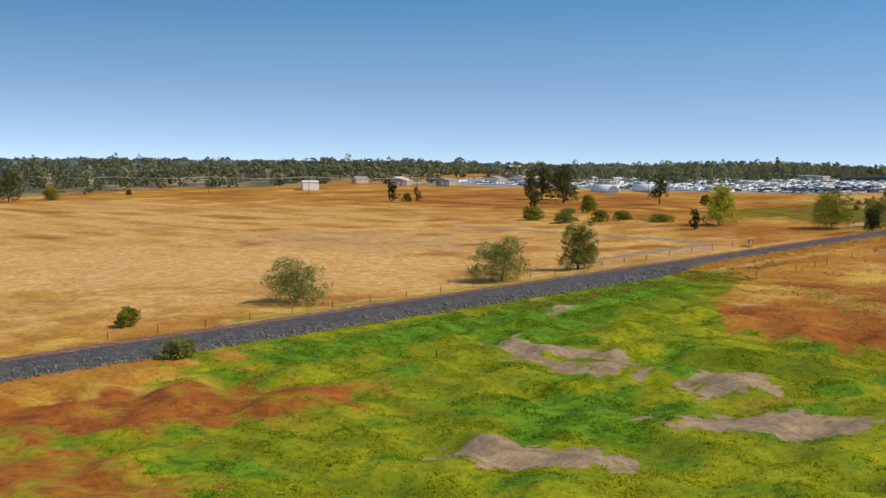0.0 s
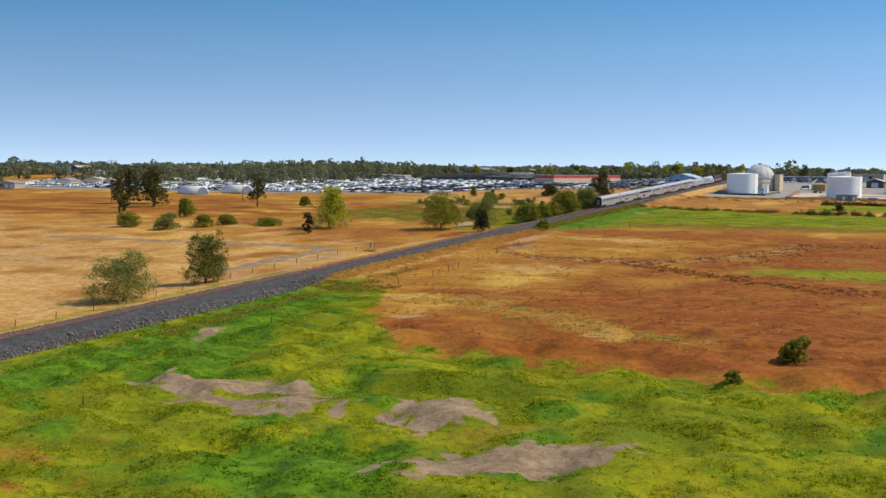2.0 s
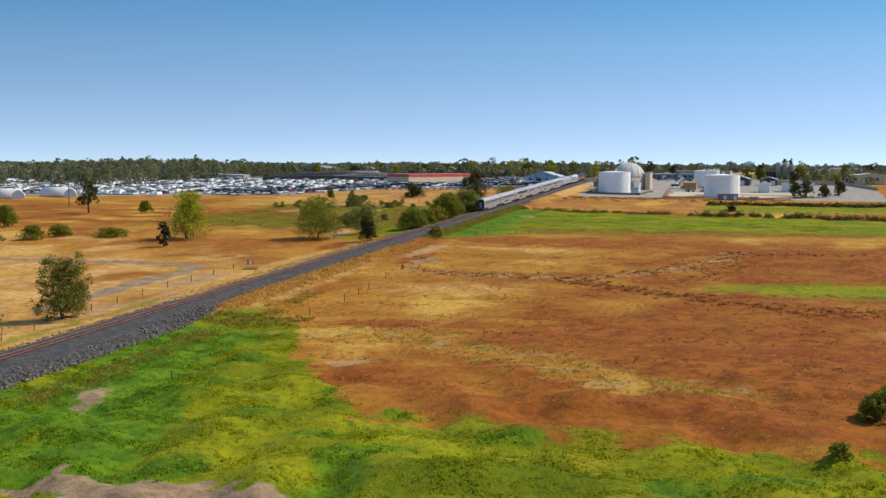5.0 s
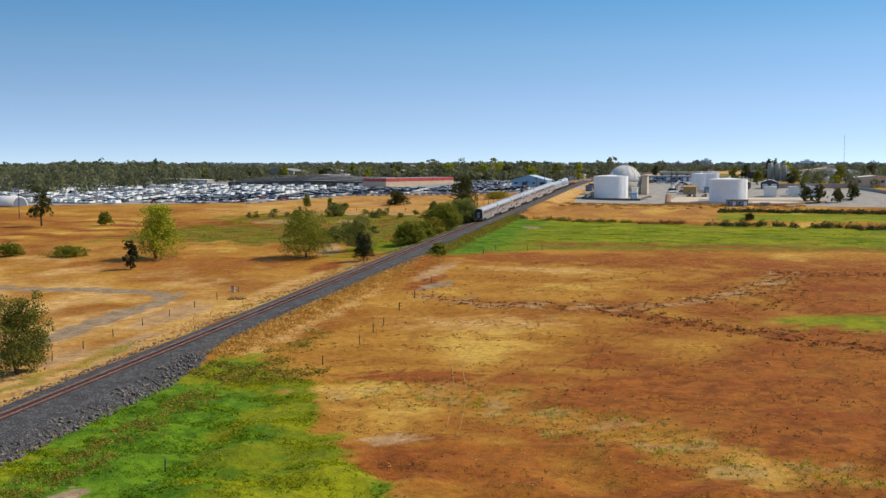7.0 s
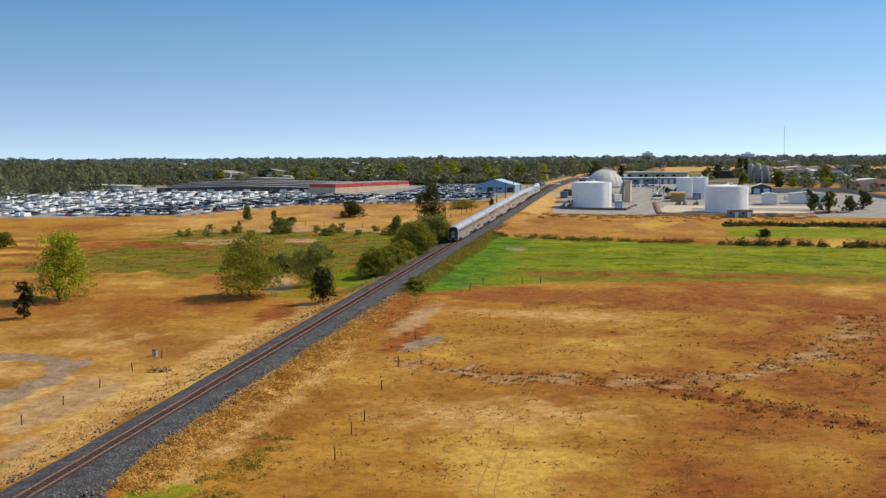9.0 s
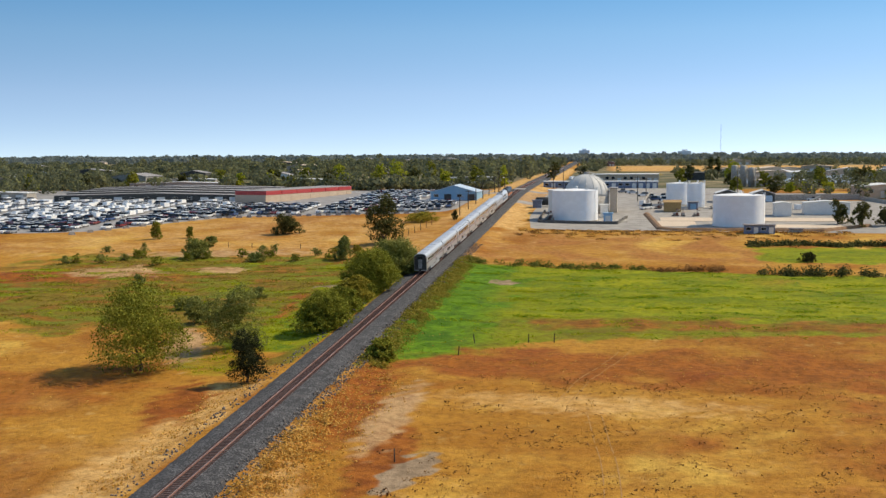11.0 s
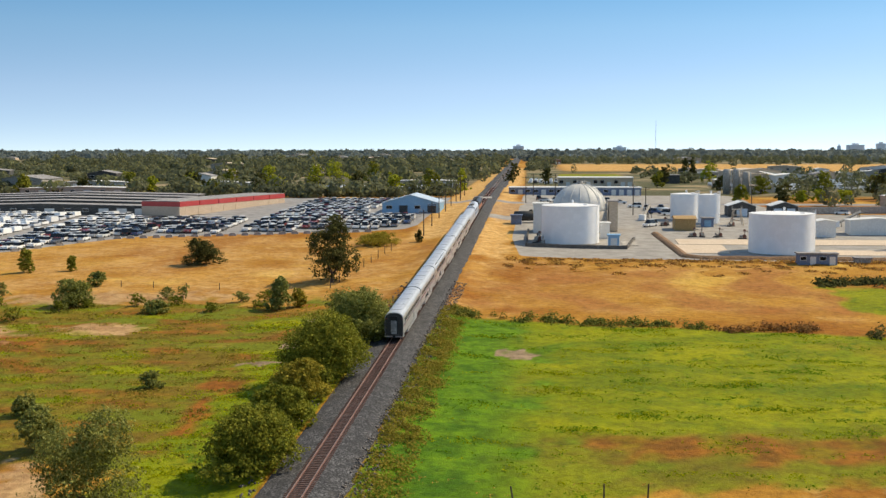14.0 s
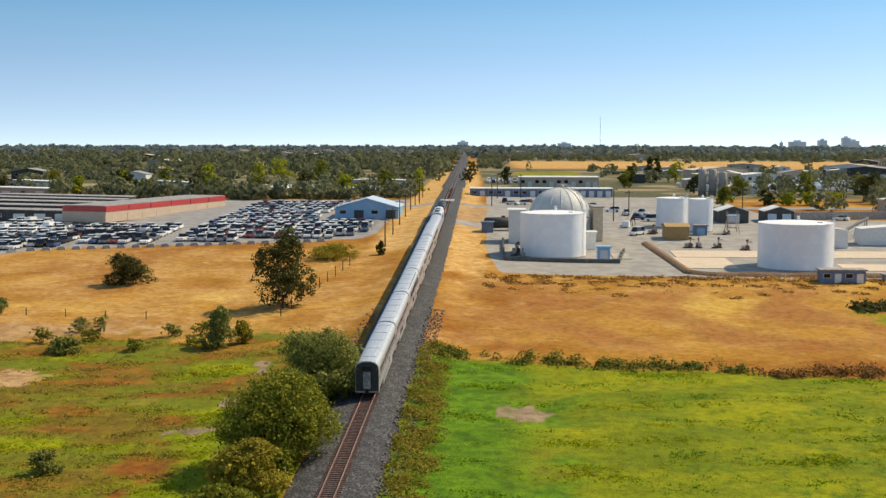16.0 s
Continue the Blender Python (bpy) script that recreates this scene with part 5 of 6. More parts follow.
def baggage_car():
    ob = empty("baggage_car", Matrix(), "low silver baggage car with sliding doors", "train car", "cars of the train")
    Shape().extruded([(-1.35, 3.85), (-1.52, 3.4), (-1.52, 1.1), (1.52, 1.1), (1.52, 3.4), (1.35, 3.85)], -12.2, 12.2).part("body", M_STEEL, ob)
    Shape().extruded([(-1.35, 3.85), (1.35, 3.85), (0.9, 4.1), (0, 4.22), (-0.9, 4.1)], -12.2, 12.2).part("roof", M_ROOF, ob)
    for side in (-1, 1):
        pane(ob, "stripe", side, 0, 2.5, 24.0, 0.14, M_STRIPE, 1.512)
        for y in (-5.5, 5.5):
            pane(ob, "sliding_door", side, y, 1.25, 2.6, 2.0, M_ROOF, 1.515)
    for e in (-1, 1):
        Shape().box(0, e * 12.5, 1.2, 1.2, 0.6, 2.4).part("gangway", M_BLACK, ob)
        bogie(ob, e * 8.6)
    return ob


def locomotive(paint, band, label):
    ob = empty("locomotive", Matrix(), label, "locomotive", "locomotives of the train")
    prof = [(-1.5, 0.9), (1.5, 0.9), (1.52, 3.5), (1.2, 4.3), (0.6, 4.6), (-0.6, 4.6), (-1.2, 4.3), (-1.52, 3.5)]
    Shape().extruded(prof, -10.2, 7.4).part("body", paint, ob)
    n = len(prof)
    nose = Shape()
    for y, k in ((7.4, 1.0), (8.9, 0.96), (10.3, 0.62)):
        nose.v += [(x * (0.94 if k < 1 else 1), y, 0.9 + (z - 0.9) * k) for x, z in prof]
    for j in (0, 1):
        nose.f += [(j * n + i, j * n + n + i, j * n + n + (i + 1) % n, j * n + (i + 1) % n) for i in range(n)]
    nose.f.append(tuple(reversed(range(2 * n, 3 * n))))
    nose.part("nose", paint, ob)
    Shape().add([(-1.2, 8.75, 3.35), (1.2, 8.75, 3.35), (1.0, 9.35, 3.0), (-1.0, 9.35, 3.0), (-1.1, 8.6, 4.05), (1.1, 8.6, 4.05)], [(3, 2, 1, 0), (0, 1, 5, 4), (2, 5, 1), (3, 0, 4), (3, 4, 5, 2)]).part("windscreen", M_GLASS, ob)
    for side in (-1, 1):
        pane(ob, "stripe", side, -1.4, 1.6, 17.4, 0.8, band, 1.515)
        pane(ob, "cab_window", side, 6.4, 2.7, 1.1, 0.7, None, 1.53)
        for k in range(4):
            pane(ob, "grille", side, -8.4 + 2.6 * k, 2.9, 2.0, 0.6, M_DARKWALL, 1.522)
    for y in (-7.5, -4.5, 0.5):
        Shape().tube((0, y, 4.5), (0, y, 4.78), 0.75, 0.75, 18).part("roof_fan", M_DARKWALL, ob)
    Shape().box(0, 0, 0.4, 2.4, 4.5, 0.55).part("fuel_tank", M_BLACK, ob)
    bogie(ob, -6.8, 0.5)
    bogie(ob, 6.8, 0.5)
    return ob


M_LOCOWHITE = surface("loco_white", (0.55, 0.58, 0.62), (0.68, 0.71, 0.75), 2.0, 0.35, 0.2, 0.05, (0.45, 0.46, 0.48))
M_LOCOBLUE = surface("loco_blue", (0.05, 0.13, 0.26), (0.08, 0.18, 0.33), 2.0, 0.35, 0, 0)
M_LOCOBLACK = surface("loco_black", (0.012, 0.012, 0.013), (0.03, 0.03, 0.032), 2.0, 0.4, 0, 0.05)
M_ORANGE = surface("loco_orange", (0.5, 0.14, 0.03), (0.6, 0.2, 0.04), 2.0, 0.4, 0, 0)


def couple_train():
    kinds = {
        "tail": passenger_car("tail", "silver double-deck rear car with a dark end door"),
        "coach": passenger_car("coach", "silver double-deck coach with navy window stripe"),
        "lounge": passenger_car("lounge", "silver double-deck lounge car with tall curved windows"),
        "diner": passenger_car("diner", "silver double-deck dining car with two window groups"),
        "sleeper": passenger_car("sleeper", "silver double-deck sleeping car with many small windows"),
    }
    used = set()
    for k, kind in enumerate(["tail", "coach", "lounge", "diner", "coach", "sleeper"]):
        m = rail_pose(TAIL + CAR_LEN * (k + 0.5))
        if kind in used:
            copy_thing(kinds[kind], m)
        else:
            kinds[kind].matrix_basis = m @ SHRINK
            used.add(kind)
    y = TAIL + CAR_LEN * 6
    baggage_car().matrix_basis = rail_pose(y + 12.9 * SIZE) @ SHRINK
    y += 25.9 * SIZE
    loco = locomotive(M_LOCOWHITE, M_LOCOBLUE, "white diesel locomotive with a blue band")
    loco.matrix_basis = rail_pose(y + 10.7 * SIZE) @ SHRINK
    locomotive(M_LOCOBLACK, M_ORANGE, "black and orange freight locomotive at the head").matrix_basis = rail_pose(y + 32.2 * SIZE) @ SHRINK


couple_train()


# ---- the tank yard ----
def yard_z(x, y):
    return float(land_z(x, y))


def storage_tank(x, y, r, h, label, rails=True):
    z = yard_z(x, y) - 0.3
    ob = empty("storage_tank", pose(x, y, z), label, "storage tank", "tanks of the yard")
    Shape().turned(0, 0, [(r, 0), (r, h * 0.33), (r + 0.02, h * 0.33 + 0.02), (r, h * 0.33 + 0.05), (r, h * 0.66), (r + 0.02, h * 0.66 + 0.02), (r, h * 0.66 + 0.05), (r, h + 0.3)], 72).part("shell", M_TANK, ob, "white painted steel shell")
    Shape().turned(0, 0, [(r + 0.05, h + 0.25), (r + 0.05, h + 0.36), (r * 0.7, h + 0.36 + r * 0.03), (0.2, h + 0.36 + r * 0.075)], 72).part("roof", M_TANKROOF, ob, "shallow pale cone roof")
    Shape().turned(0, 0, [(r + 0.25, 0), (r + 0.25, 0.35)], 64).part("footing", M_CONCRETE, ob)
    Shape().tube((0.5, 0.3, h + 0.4 + r * 0.08), (0.5, 0.3, h + 1.1 + r * 0.08), 0.3, 0.3, 10).part("vent", M_TANKROOF, ob)
    Shape().box(r * 0.5, -r * 0.5, h + 0.4, 0.9, 0.9, 0.4).part("roof_hatch", M_TANKROOF, ob)
    s = Shape()
    for k in range(int(h / 0.4)):
        s.box(math.cos(-0.5) * (r + 0.18), math.sin(-0.5) * (r + 0.18), 0.4 + 0.4 * k, 0.06, 0.5, 0.04, math.degrees(-0.5))
    for d in (-0.03, 0.03):
        s.tube((math.cos(-0.5 + d) * (r + 0.18), math.sin(-0.5 + d) * (r + 0.18), 0.3), (math.cos(-0.5 + d) * (r + 0.18), math.sin(-0.5 + d) * (r + 0.18), h + 1.2), 0.03, 0.03, 5)
    s.part("ladder", M_TANKROOF, ob)
    if rails:
        g = Shape()
        for k in range(12):
            a = -0.9 + 0.07 * k
            g.tube((math.cos(a) * r, math.sin(a) * r, h + 0.4), (math.cos(a) * r, math.sin(a) * r, h + 1.4), 0.03, 0.03, 5)
        g.part("guard_rail", M_TANKROOF, ob)
    return ob


storage_tank(27, 530.1, 7.3, 9.4, "broad white storage tank beside a grey dome")
storage_tank(76.5, 514.5, 7.6, 9.2, "broad white storage tank on tan concrete")
storage_tank(61.6, 586.2, 4.2, 7.6, "white upright storage tank")
storage_tank(67.4, 575.5, 3.1, 8.3, "narrow white upright storage tank")


def dome(x, y, r, wall, label):
    z = yard_z(x, y)
    ob = empty("dome_silo", pose(x, y, z), label, "silo")
    Shape().turned(0, 0, [(r, 0), (r, wall)], 48).part("drum", M_CONCRETE, ob, "grey drum wall", True)
    prof = [(r * math.cos(a), wall + r * 0.98 * math.sin(a)) for a in np.linspace(0, 1.5, 12)]
    Shape().turned(0, 0, prof, 48).part("cap", M_DOME, ob, "weathered grey dome shell", True)
    for k in range(16):
        a = 6.2832 * k / 16
        s = Shape()
        pts = [(math.cos(a) * (q + 0.03), math.sin(a) * (q + 0.03), zz + 0.03) for q, zz in prof]
        for p, q in zip(pts[:-1], pts[1:]):
            s.tube(p, q, 0.09, 0.09, 5, False)
        s.part("rib", M_DOME, ob)
    Shape().tube((0, 0, wall + r * 0.96), (0, 0, wall + r * 1.08), 1.1, 0.8, 14).part("crown_vent", M_CONCRETE, ob)
    s = Shape()
    for k in range(11):
        p, q = prof[k], prof[k + 1]
        for d in (-0.4, 0.4):
            s.tube((p[0] * 0.8 + d, -p[0] * 0.6, p[1] + 0.8), (q[0] * 0.8 + d, -q[0] * 0.6, q[1] + 0.8), 0.05, 0.05, 5, False)
    s.part("stair_rail", M_DOME, ob)
    return ob


dome(29.8, 555.1, 7.5, 5.6, "grey dome-topped silo behind a white tank")


def block(name, x, y, sx, sy, h, wall, roof, label, category="building", turn=0.0, rise=0.0, windows=0, doors=0, group="", door_mat=None, eave=0.3):
    """A plain building with walls, roof, windows and doors along its near side."""
    z = yard_z(x, y) - 0.1
    ob = empty(name, pose(x, y, z, 0, 0, turn), label, category, group)
    if rise > 0:
        w = Shape()
        w.extruded([(-sx / 2, 0), (sx / 2, 0), (sx / 2, h), (0, h + rise), (-sx / 2, h)], -sy / 2, sy / 2)
        w.part("wall", wall, ob)
        Shape().gable(0, 0, h + 0.02, sx, sy, rise, 0, eave).part("roof", roof, ob)
    else:
        Shape().box(0, 0, 0, sx, sy, h).part("wall", wall, ob)
        r = Shape().box(0, 0, h + 0.004, sx + 2 * eave, sy + 2 * eave, 0.3).part("roof", roof, ob)
    n = windows + doors
    for k in range(n):
        x0 = (k + 0.5) / n * sx - sx / 2
        if k % 3 == 1 and doors or k >= windows:
            d = Shape().box(x0, -sy / 2, 0.1, min(3.2, sx / n * 0.6), 0.12, min(2.6, h * 0.75)).part("door", door_mat or M_WHITE, ob)
        else:
            f = Shape().box(x0, -sy / 2, h * 0.42, min(1.8, sx / n * 0.6) + 0.16, 0.1, h * 0.32 + 0.16).part("window", M_WHITE, ob)
            Shape().box(x0, -sy / 2 - 0.03, h * 0.42 + 0.08, min(1.8, sx / n * 0.6), 0.1, h * 0.32).part("pane", M_GLASS, f)
    return ob


block("pump_house", 37.6, 523.1, 2.7, 2.4, 2.8, M_SKYBLUE, M_SKYBLUE, "small pale blue equipment box", "shed", 0, 0, 0, 1)
block("annex", 19.2, 550.9, 3.8, 6.6, 7.7, M_WHITE, M_WHITE, "pale grey block beside the dome", "building")
block("annex", 38.9, 557.2, 2.4, 8.5, 8.1, M_TAN, M_GREYROOF, "tan tower beside the dome", "building")
block("annex", 36.1, 540, 2.4, 3.8, 3.9, M_WHITE, M_WHITE, "small white annex beside a tank", "building")
block("workshop", 58.6, 559.5, 6.8, 5.6, 3.1, M_OCHRE, M_OCHRE, "ochre shed with a low gabled roof", "shed", 90, 0.7)
block("equipment_shelter", 65.9, 567.3, 3.2, 2.8, 2.4, M_BLUEGREY, M_GREYROOF, "blue-grey equipment shelter beside the tanks", "shed", 0, 0, 0, 1, "", M_BLUEWALL)
block("garage", 79.7, 598.1, 8.2, 8.1, 3.2, M_DARKWALL, M_WHITE, "dark garage with a pale gabled roof", "garage", 0, 1.4, 0, 1, "", M_BLUEROOF)
block("garage", 92.8, 600.6, 8, 8, 3, M_DARKWALL, M_WHITE, "dark garage with a red sign panel", "garage", 0, 1.3, 0, 2, "", M_BLUEROOF)
block("site_cabin", 80.5, 495.6, 8.3, 3, 2.4, M_BLUEGREY, M_GREYROOF, "grey portable site cabin with three windows", "cabin", 0, 0, 3, 1, "", M_WHITE)
block("site_cabin", 90.9, 498.1, 3.3, 2.2, 1.1, M_CONCRETE, M_GREYROOF, "low concrete box beside the cabin", "box")
block("white_store", 93, 545.6, 5.2, 5.7, 4, M_WHITE, M_WHITE, "white store with a rounded top", "shed", 0, 0.5)
block("white_store", 107.5, 550.9, 14.1, 5.7, 3.8, M_WHITE, M_WHITE, "long white shed beyond the tank", "shed", 0, 0.6)


def wall_run(name, pts, h, w, material, label, category="wall"):
    ob = empty(name, Matrix(), label, category)
    for (x0, y0), (x1, y1) in zip(pts[:-1], pts[1:]):
        n = max(1, int(math.hypot(x1 - x0, y1 - y0) / 4))
        for k in range(n):
            ax, ay, bx, by = x0 + (x1 - x0) * k / n, y0 + (y1 - y0) * k / n, x0 + (x1 - x0) * (k + 1) / n, y0 + (y1 - y0) * (k + 1) / n
            cx, cy = (ax + bx) / 2, (ay + by) / 2
            Shape().box(cx, cy, yard_z(cx, cy) - 0.15, math.hypot(bx - ax, by - ay) * 1.04, w, h + 0.15, math.degrees(math.atan2(by - ay, bx - ax)), 0.985).part("wall_panel", material, ob)
    return ob


wall_run("containment_wall", [(15.9, 551.6), (16.1, 519.7), (40.5, 517.8), (43.5, 536.2)], 0.85, 0.4, M_SHADEDWALL, "low concrete containment wall round the tank")


def earth_berm(pts, h, w):
    """One continuous bank with a rounded back."""
    line = []
    for (x0, y0), (x1, y1) in zip(pts[:-1], pts[1:]):
        line += [(x0 + (x1 - x0) * k / 12, y0 + (y1 - y0) * k / 12) for k in range(12)]
    line.append(pts[-1])
    v, f = [], []
    for j, (x, y) in enumerate(line):
        a, b = line[max(j - 1, 0)], line[min(j + 1, len(line) - 1)]
        d = math.hypot(b[0] - a[0], b[1] - a[1])
        nx, ny = (b[1] - a[1]) / d, -(b[0] - a[0]) / d
        for off, z in ((-0.5, -0.1), (-0.32, 0.6), (-0.15, 0.95), (0.15, 1.0), (0.34, 0.55), (0.5, -0.1)):
            v.append((x + nx * w * off, y + ny * w * off, yard_z(x, y) + h * z * (1 + 0.12 * math.sin(x * 1.3 + y))))
        if j:
            f += [((j - 1) * 6 + k, (j - 1) * 6 + k + 1, j * 6 + k + 1, j * 6 + k) for k in range(5)]
    tagged(Shape().add(v, f).thing("containment_berm", M_BERM), "brown earth berm round the tank", "berm")


earth_berm([(49.9, 548.3), (53.2, 505.2), (57.9, 502.6), (98.8, 501.5), (114, 514.9)], 0.75, 2.6)


def slab(name, x0, x1, y0, y1, material, label, lift=0.12):
    xs, ys = np.linspace(x0, x1, 7), np.linspace(y0, y1, 7)
    gx, gy = np.meshgrid(xs, ys)
    z = land_z(gx, gy) + lift
    s = Shape()
    pts = [(gx[j, i], gy[j, i], z[j, i]) for j in range(7) for i in range(7)]
    s.add(pts, [(7 * j + i, 7 * j + i + 1, 7 * j + i + 8, 7 * j + i + 7) for j in range(6) for i in range(6)])
    rim = [0, 1, 2, 3, 4, 5, 6, 13, 20, 27, 34, 41, 48, 47, 46, 45, 44, 43, 42, 35, 28, 21, 14, 7]
    low = [(pts[i][0], pts[i][1], pts[i][2] - 0.4) for i in rim]
    s.add([pts[i] for i in rim] + low, [(k, 24 + k, 24 + (k + 1) % 24, (k + 1) % 24) for k in range(24)])
    return tagged(s.thing(name, material), label, "pavement", "", "structure")


slab("pavement", 53.9, 112.3, 526.9, 537.3, M_TAN, "pale tan concrete apron")
slab("pavement", 52.2, 64.3, 511.3, 526.3, M_TAN, "pale tan concrete apron")
slab("pavement", 85.9, 106.5, 509.1, 517.7, M_TAN, "pale tan concrete apron")
slab("pavement", 39.9, 43.6, 523.7, 532.1, M_CONCRETE, "pale concrete slab beside the tank", 0.16)


def tank_car(x, y, turn, label):
    ob = empty("tank_wagon", pose(x, y, yard_z(x, y), 0, 0, turn), label, "tank wagon", "parked tank wagons")
    Shape().tube((-5, 0, 2.1), (5, 0, 2.1), 1.35, 1.35, 20).part("barrel", M_DARKWALL, ob, "", True)
    for x0 in (-5, 5):
        Shape().tube((x0, 0, 2.1), (x0 * 1.07, 0, 2.1), 1.35, 0.7, 20).part("end_cap", M_DARKWALL, ob)
    Shape().box(0, 0, 0.6, 11, 1.4, 0.3).part("chassis", M_BLACK, ob)
    for x0 in (-3.8, 3.8):
        Shape().tube((x0, -0.9, 0.45), (x0, 0.9, 0.45), 0.45, 0.45, 12).part("wheelset", M_BLACK, ob)
    Shape().tube((0, 0, 3.4), (0, 0, 3.8), 0.5, 0.5, 12).part("manhole", M_DARKWALL, ob)


tank_car(16.1, 572.6, 25, "dark parked tank wagon")
tank_car(25.8, 576.2, 30, "dark parked tank wagon")
block("wagon_hut", 12, 568.2, 3, 3, 2.5, M_BLUEGREY, M_BLUEGREY, "small dark blue hut", "shed")


# ---- buildings round the line ----
block("long_depot", 30.7, 711.7, 53.3, 10.3, 3.1, M_BLUEGREY, M_WHITE, "long low blue building with a white roof edge", "building", 0, 0, 14, 3)
block("long_depot", 42, 806, 36, 18, 4.6, M_TAN, M_WHITE, "long cream store with a pale flat roof", "building", 0, 0, 9, 2)
block("brick_house", 18, 1500, 19, 10, 5, M_REDBROWN, M_GREYROOF, "red-brown two-storey house beyond the fields", "house", 0, 1.2, 5, 1)
block("dark_store", 82.3, 857.9, 11.2, 8.6, 4.5, M_DARKWALL, M_GREYROOF, "dark square store beyond the yard", "building")
for k, (x, h) in enumerate([(93.4, 9.9), (97.3, 9.9), (101.2, 8.8)]):
    s = empty("silo", pose(x, 723, yard_z(x, 723)), "tall grey concrete silo behind the yard", "silo", "silos behind the yard")
    Shape().turned(0, 0, [(1.5, 0), (1.5, h), (1.1, h + 0.5)], 20).part("shaft", M_CONCRETE, s, "", True)
    Shape().tube((1.9, 0, 0.2), (1.9, 0, h), 0.2, 0.2, 6).part("pipe", M_STEEL, s)


def long_store():
    x0, y0, x1, y1 = -92.6, 585.4, -74.7, 649.8
    n = math.hypot(x1 - x0, y1 - y0)
    a = math.degrees(math.atan2(y1 - y0, x1 - x0))
    ob = empty("long_store", pose((x0 + x1) / 2 - 7, (y0 + y1) / 2, yard_z((x0 + x1) / 2, (y0 + y1) / 2) - 0.6, 0, 0, a), "long tan store with a red band under its roof", "building")
    Shape().box(0, 0, 0, n, 14, 2.9).part("wall", M_BRICK, ob, "tan block wall")
    for k in range(6):
        Shape().box((k + 0.5) / 6 * n - n / 2, 0, 2.904, n / 6 - 0.35, 14.2, 1.5).part("fascia", M_REDWALL, ob, "red fascia panel")
    Shape().box(0, 0, 4.41, n - 0.5, 13.6, 0.2).part("roof", M_GREYROOF, ob)
    for k in range(9):
        Shape().box((k + 0.5) / 9 * n - n / 2, -7.02, 0.05, 1.4, 0.1, 2.2).part("door", M_BRICK, ob)


long_store()
for k in range(5):
    block("storage_row", -141 - 1.8 * k, 594 + 14 * k, 82, 8, 2.7, M_DARKWALL, M_GREYROOF, "long low storage shed with a grey roof", "shed", 3, 0.9, 10, 4, "storage sheds")
block("depot_hall", -22.7, 607.7, 18.1, 17.2, 3.1, M_BLUEWALL, M_BLUEROOF, "blue steel hall with a pale gabled roof", "building", 0, 2.6, 3, 1, "", M_DARKWALL)
block("field_shed", -438.1, 382.8, 17.4, 10.2, 5.1, M_WHITE, M_WHITE, "plain white shed at the field's edge", "shed", -30, 0.8)


def tent(x, y, turn):
    ob = empty("storage_tent", pose(x, y, yard_z(x, y), 0, 0, turn), "white arched storage tent", "tent")
    arc = [(4.2 * math.cos(a), 4.4 * math.sin(a)) for a in np.linspace(0, math.pi, 13)]
    Shape().extruded(arc, -8.5, 8.5).part("cover", M_WHITE, ob, "", True)
    Shape().extruded([(x0 * 0.9, z0 * 0.9 + 0.02) for x0, z0 in arc], -8.53, -8.5).part("end_wall", M_BLUEGREY, ob)


tent(-243.7, 448.7, 75)
tent(-225.2, 462.3, 75)
rng_house = random.Random(5)
for k in range(70):
    side = k % 4
    if side == 0:
        x, y = rng_house.uniform(-520, -250), rng_house.uniform(440, 800)
        if x > -330 and y < 520:
            continue
    elif side == 1:
        x, y = rng_house.uniform(-800, -20), rng_house.uniform(760, 1500)
    elif side == 2:
        x, y = rng_house.uniform(130, 700), rng_house.uniform(640, 1500)
    else:
        x, y = rng_house.uniform(-900, 700), rng_house.uniform(1500, 2600)
    wall = rng_house.choice([M_WHITE, M_TAN, M_CONCRETE, M_BRICK, M_DARKWALL])
    roof = rng_house.choice([M_WHITE, M_GREYROOF, M_GREYROOF, M_TAN])
    big = rng_house.uniform(1, 2.6) if side != 0 else 1
    x, y = site(x, y)
    block("house", x, y, 12 * big, 9 * big, 3.2 * min(big, 1.7), wall, roof, "low house among the trees", "house", rng_house.uniform(-30, 30), 1.6, 2, 1, "houses of the town")


def far_city():
    r = random.Random(9)
    for x, w, h in [(886, 9, 19), (932, 44, 22), (1000, 24, 26), (1022, 20, 22), (1066, 22, 34), (1106, 30, 25), (-100, 34, 20), (215, 40, 16)]:
        ob = empty("tower_block", pose(x, 3900 + r.uniform(-60, 60), yard_z(x, 3900)), "far pale tower block on the skyline", "building", "skyline")
        Shape().box(0, 0, 0, w, w, h).part("wall", M_PALETOWER, ob)
        Shape().box(0, 0, h + 0.01, w * 0.4, w * 0.4, 5).part("roof", M_PALETOWER, ob)
        for k in range(4):
            Shape().box(0, -w / 2, h * (0.2 + 0.2 * k), w * 0.9, 0.6, h * 0.08).part("window", M_PALETOWER, ob)


far_city()
mast = empty("radio_mast", pose(325, 3850, yard_z(325, 3850)) @ Matrix.Scale(1.35, 4), "thin lattice radio mast", "mast")
s = Shape()
for a in range(3):
    s.tube((1.2 * math.cos(a * 2.09), 1.2 * math.sin(a * 2.09), 0), (0.5 * math.cos(a * 2.09), 0.5 * math.sin(a * 2.09), 73), 0.13, 0.1, 5)
for k in range(24):
    s.tube((1.1, 0, 3 * k), (-0.55, 0.9, 3 * k + 3), 0.12, 0.12, 4)
s.part("lattice", M_BLUEGREY, mast)


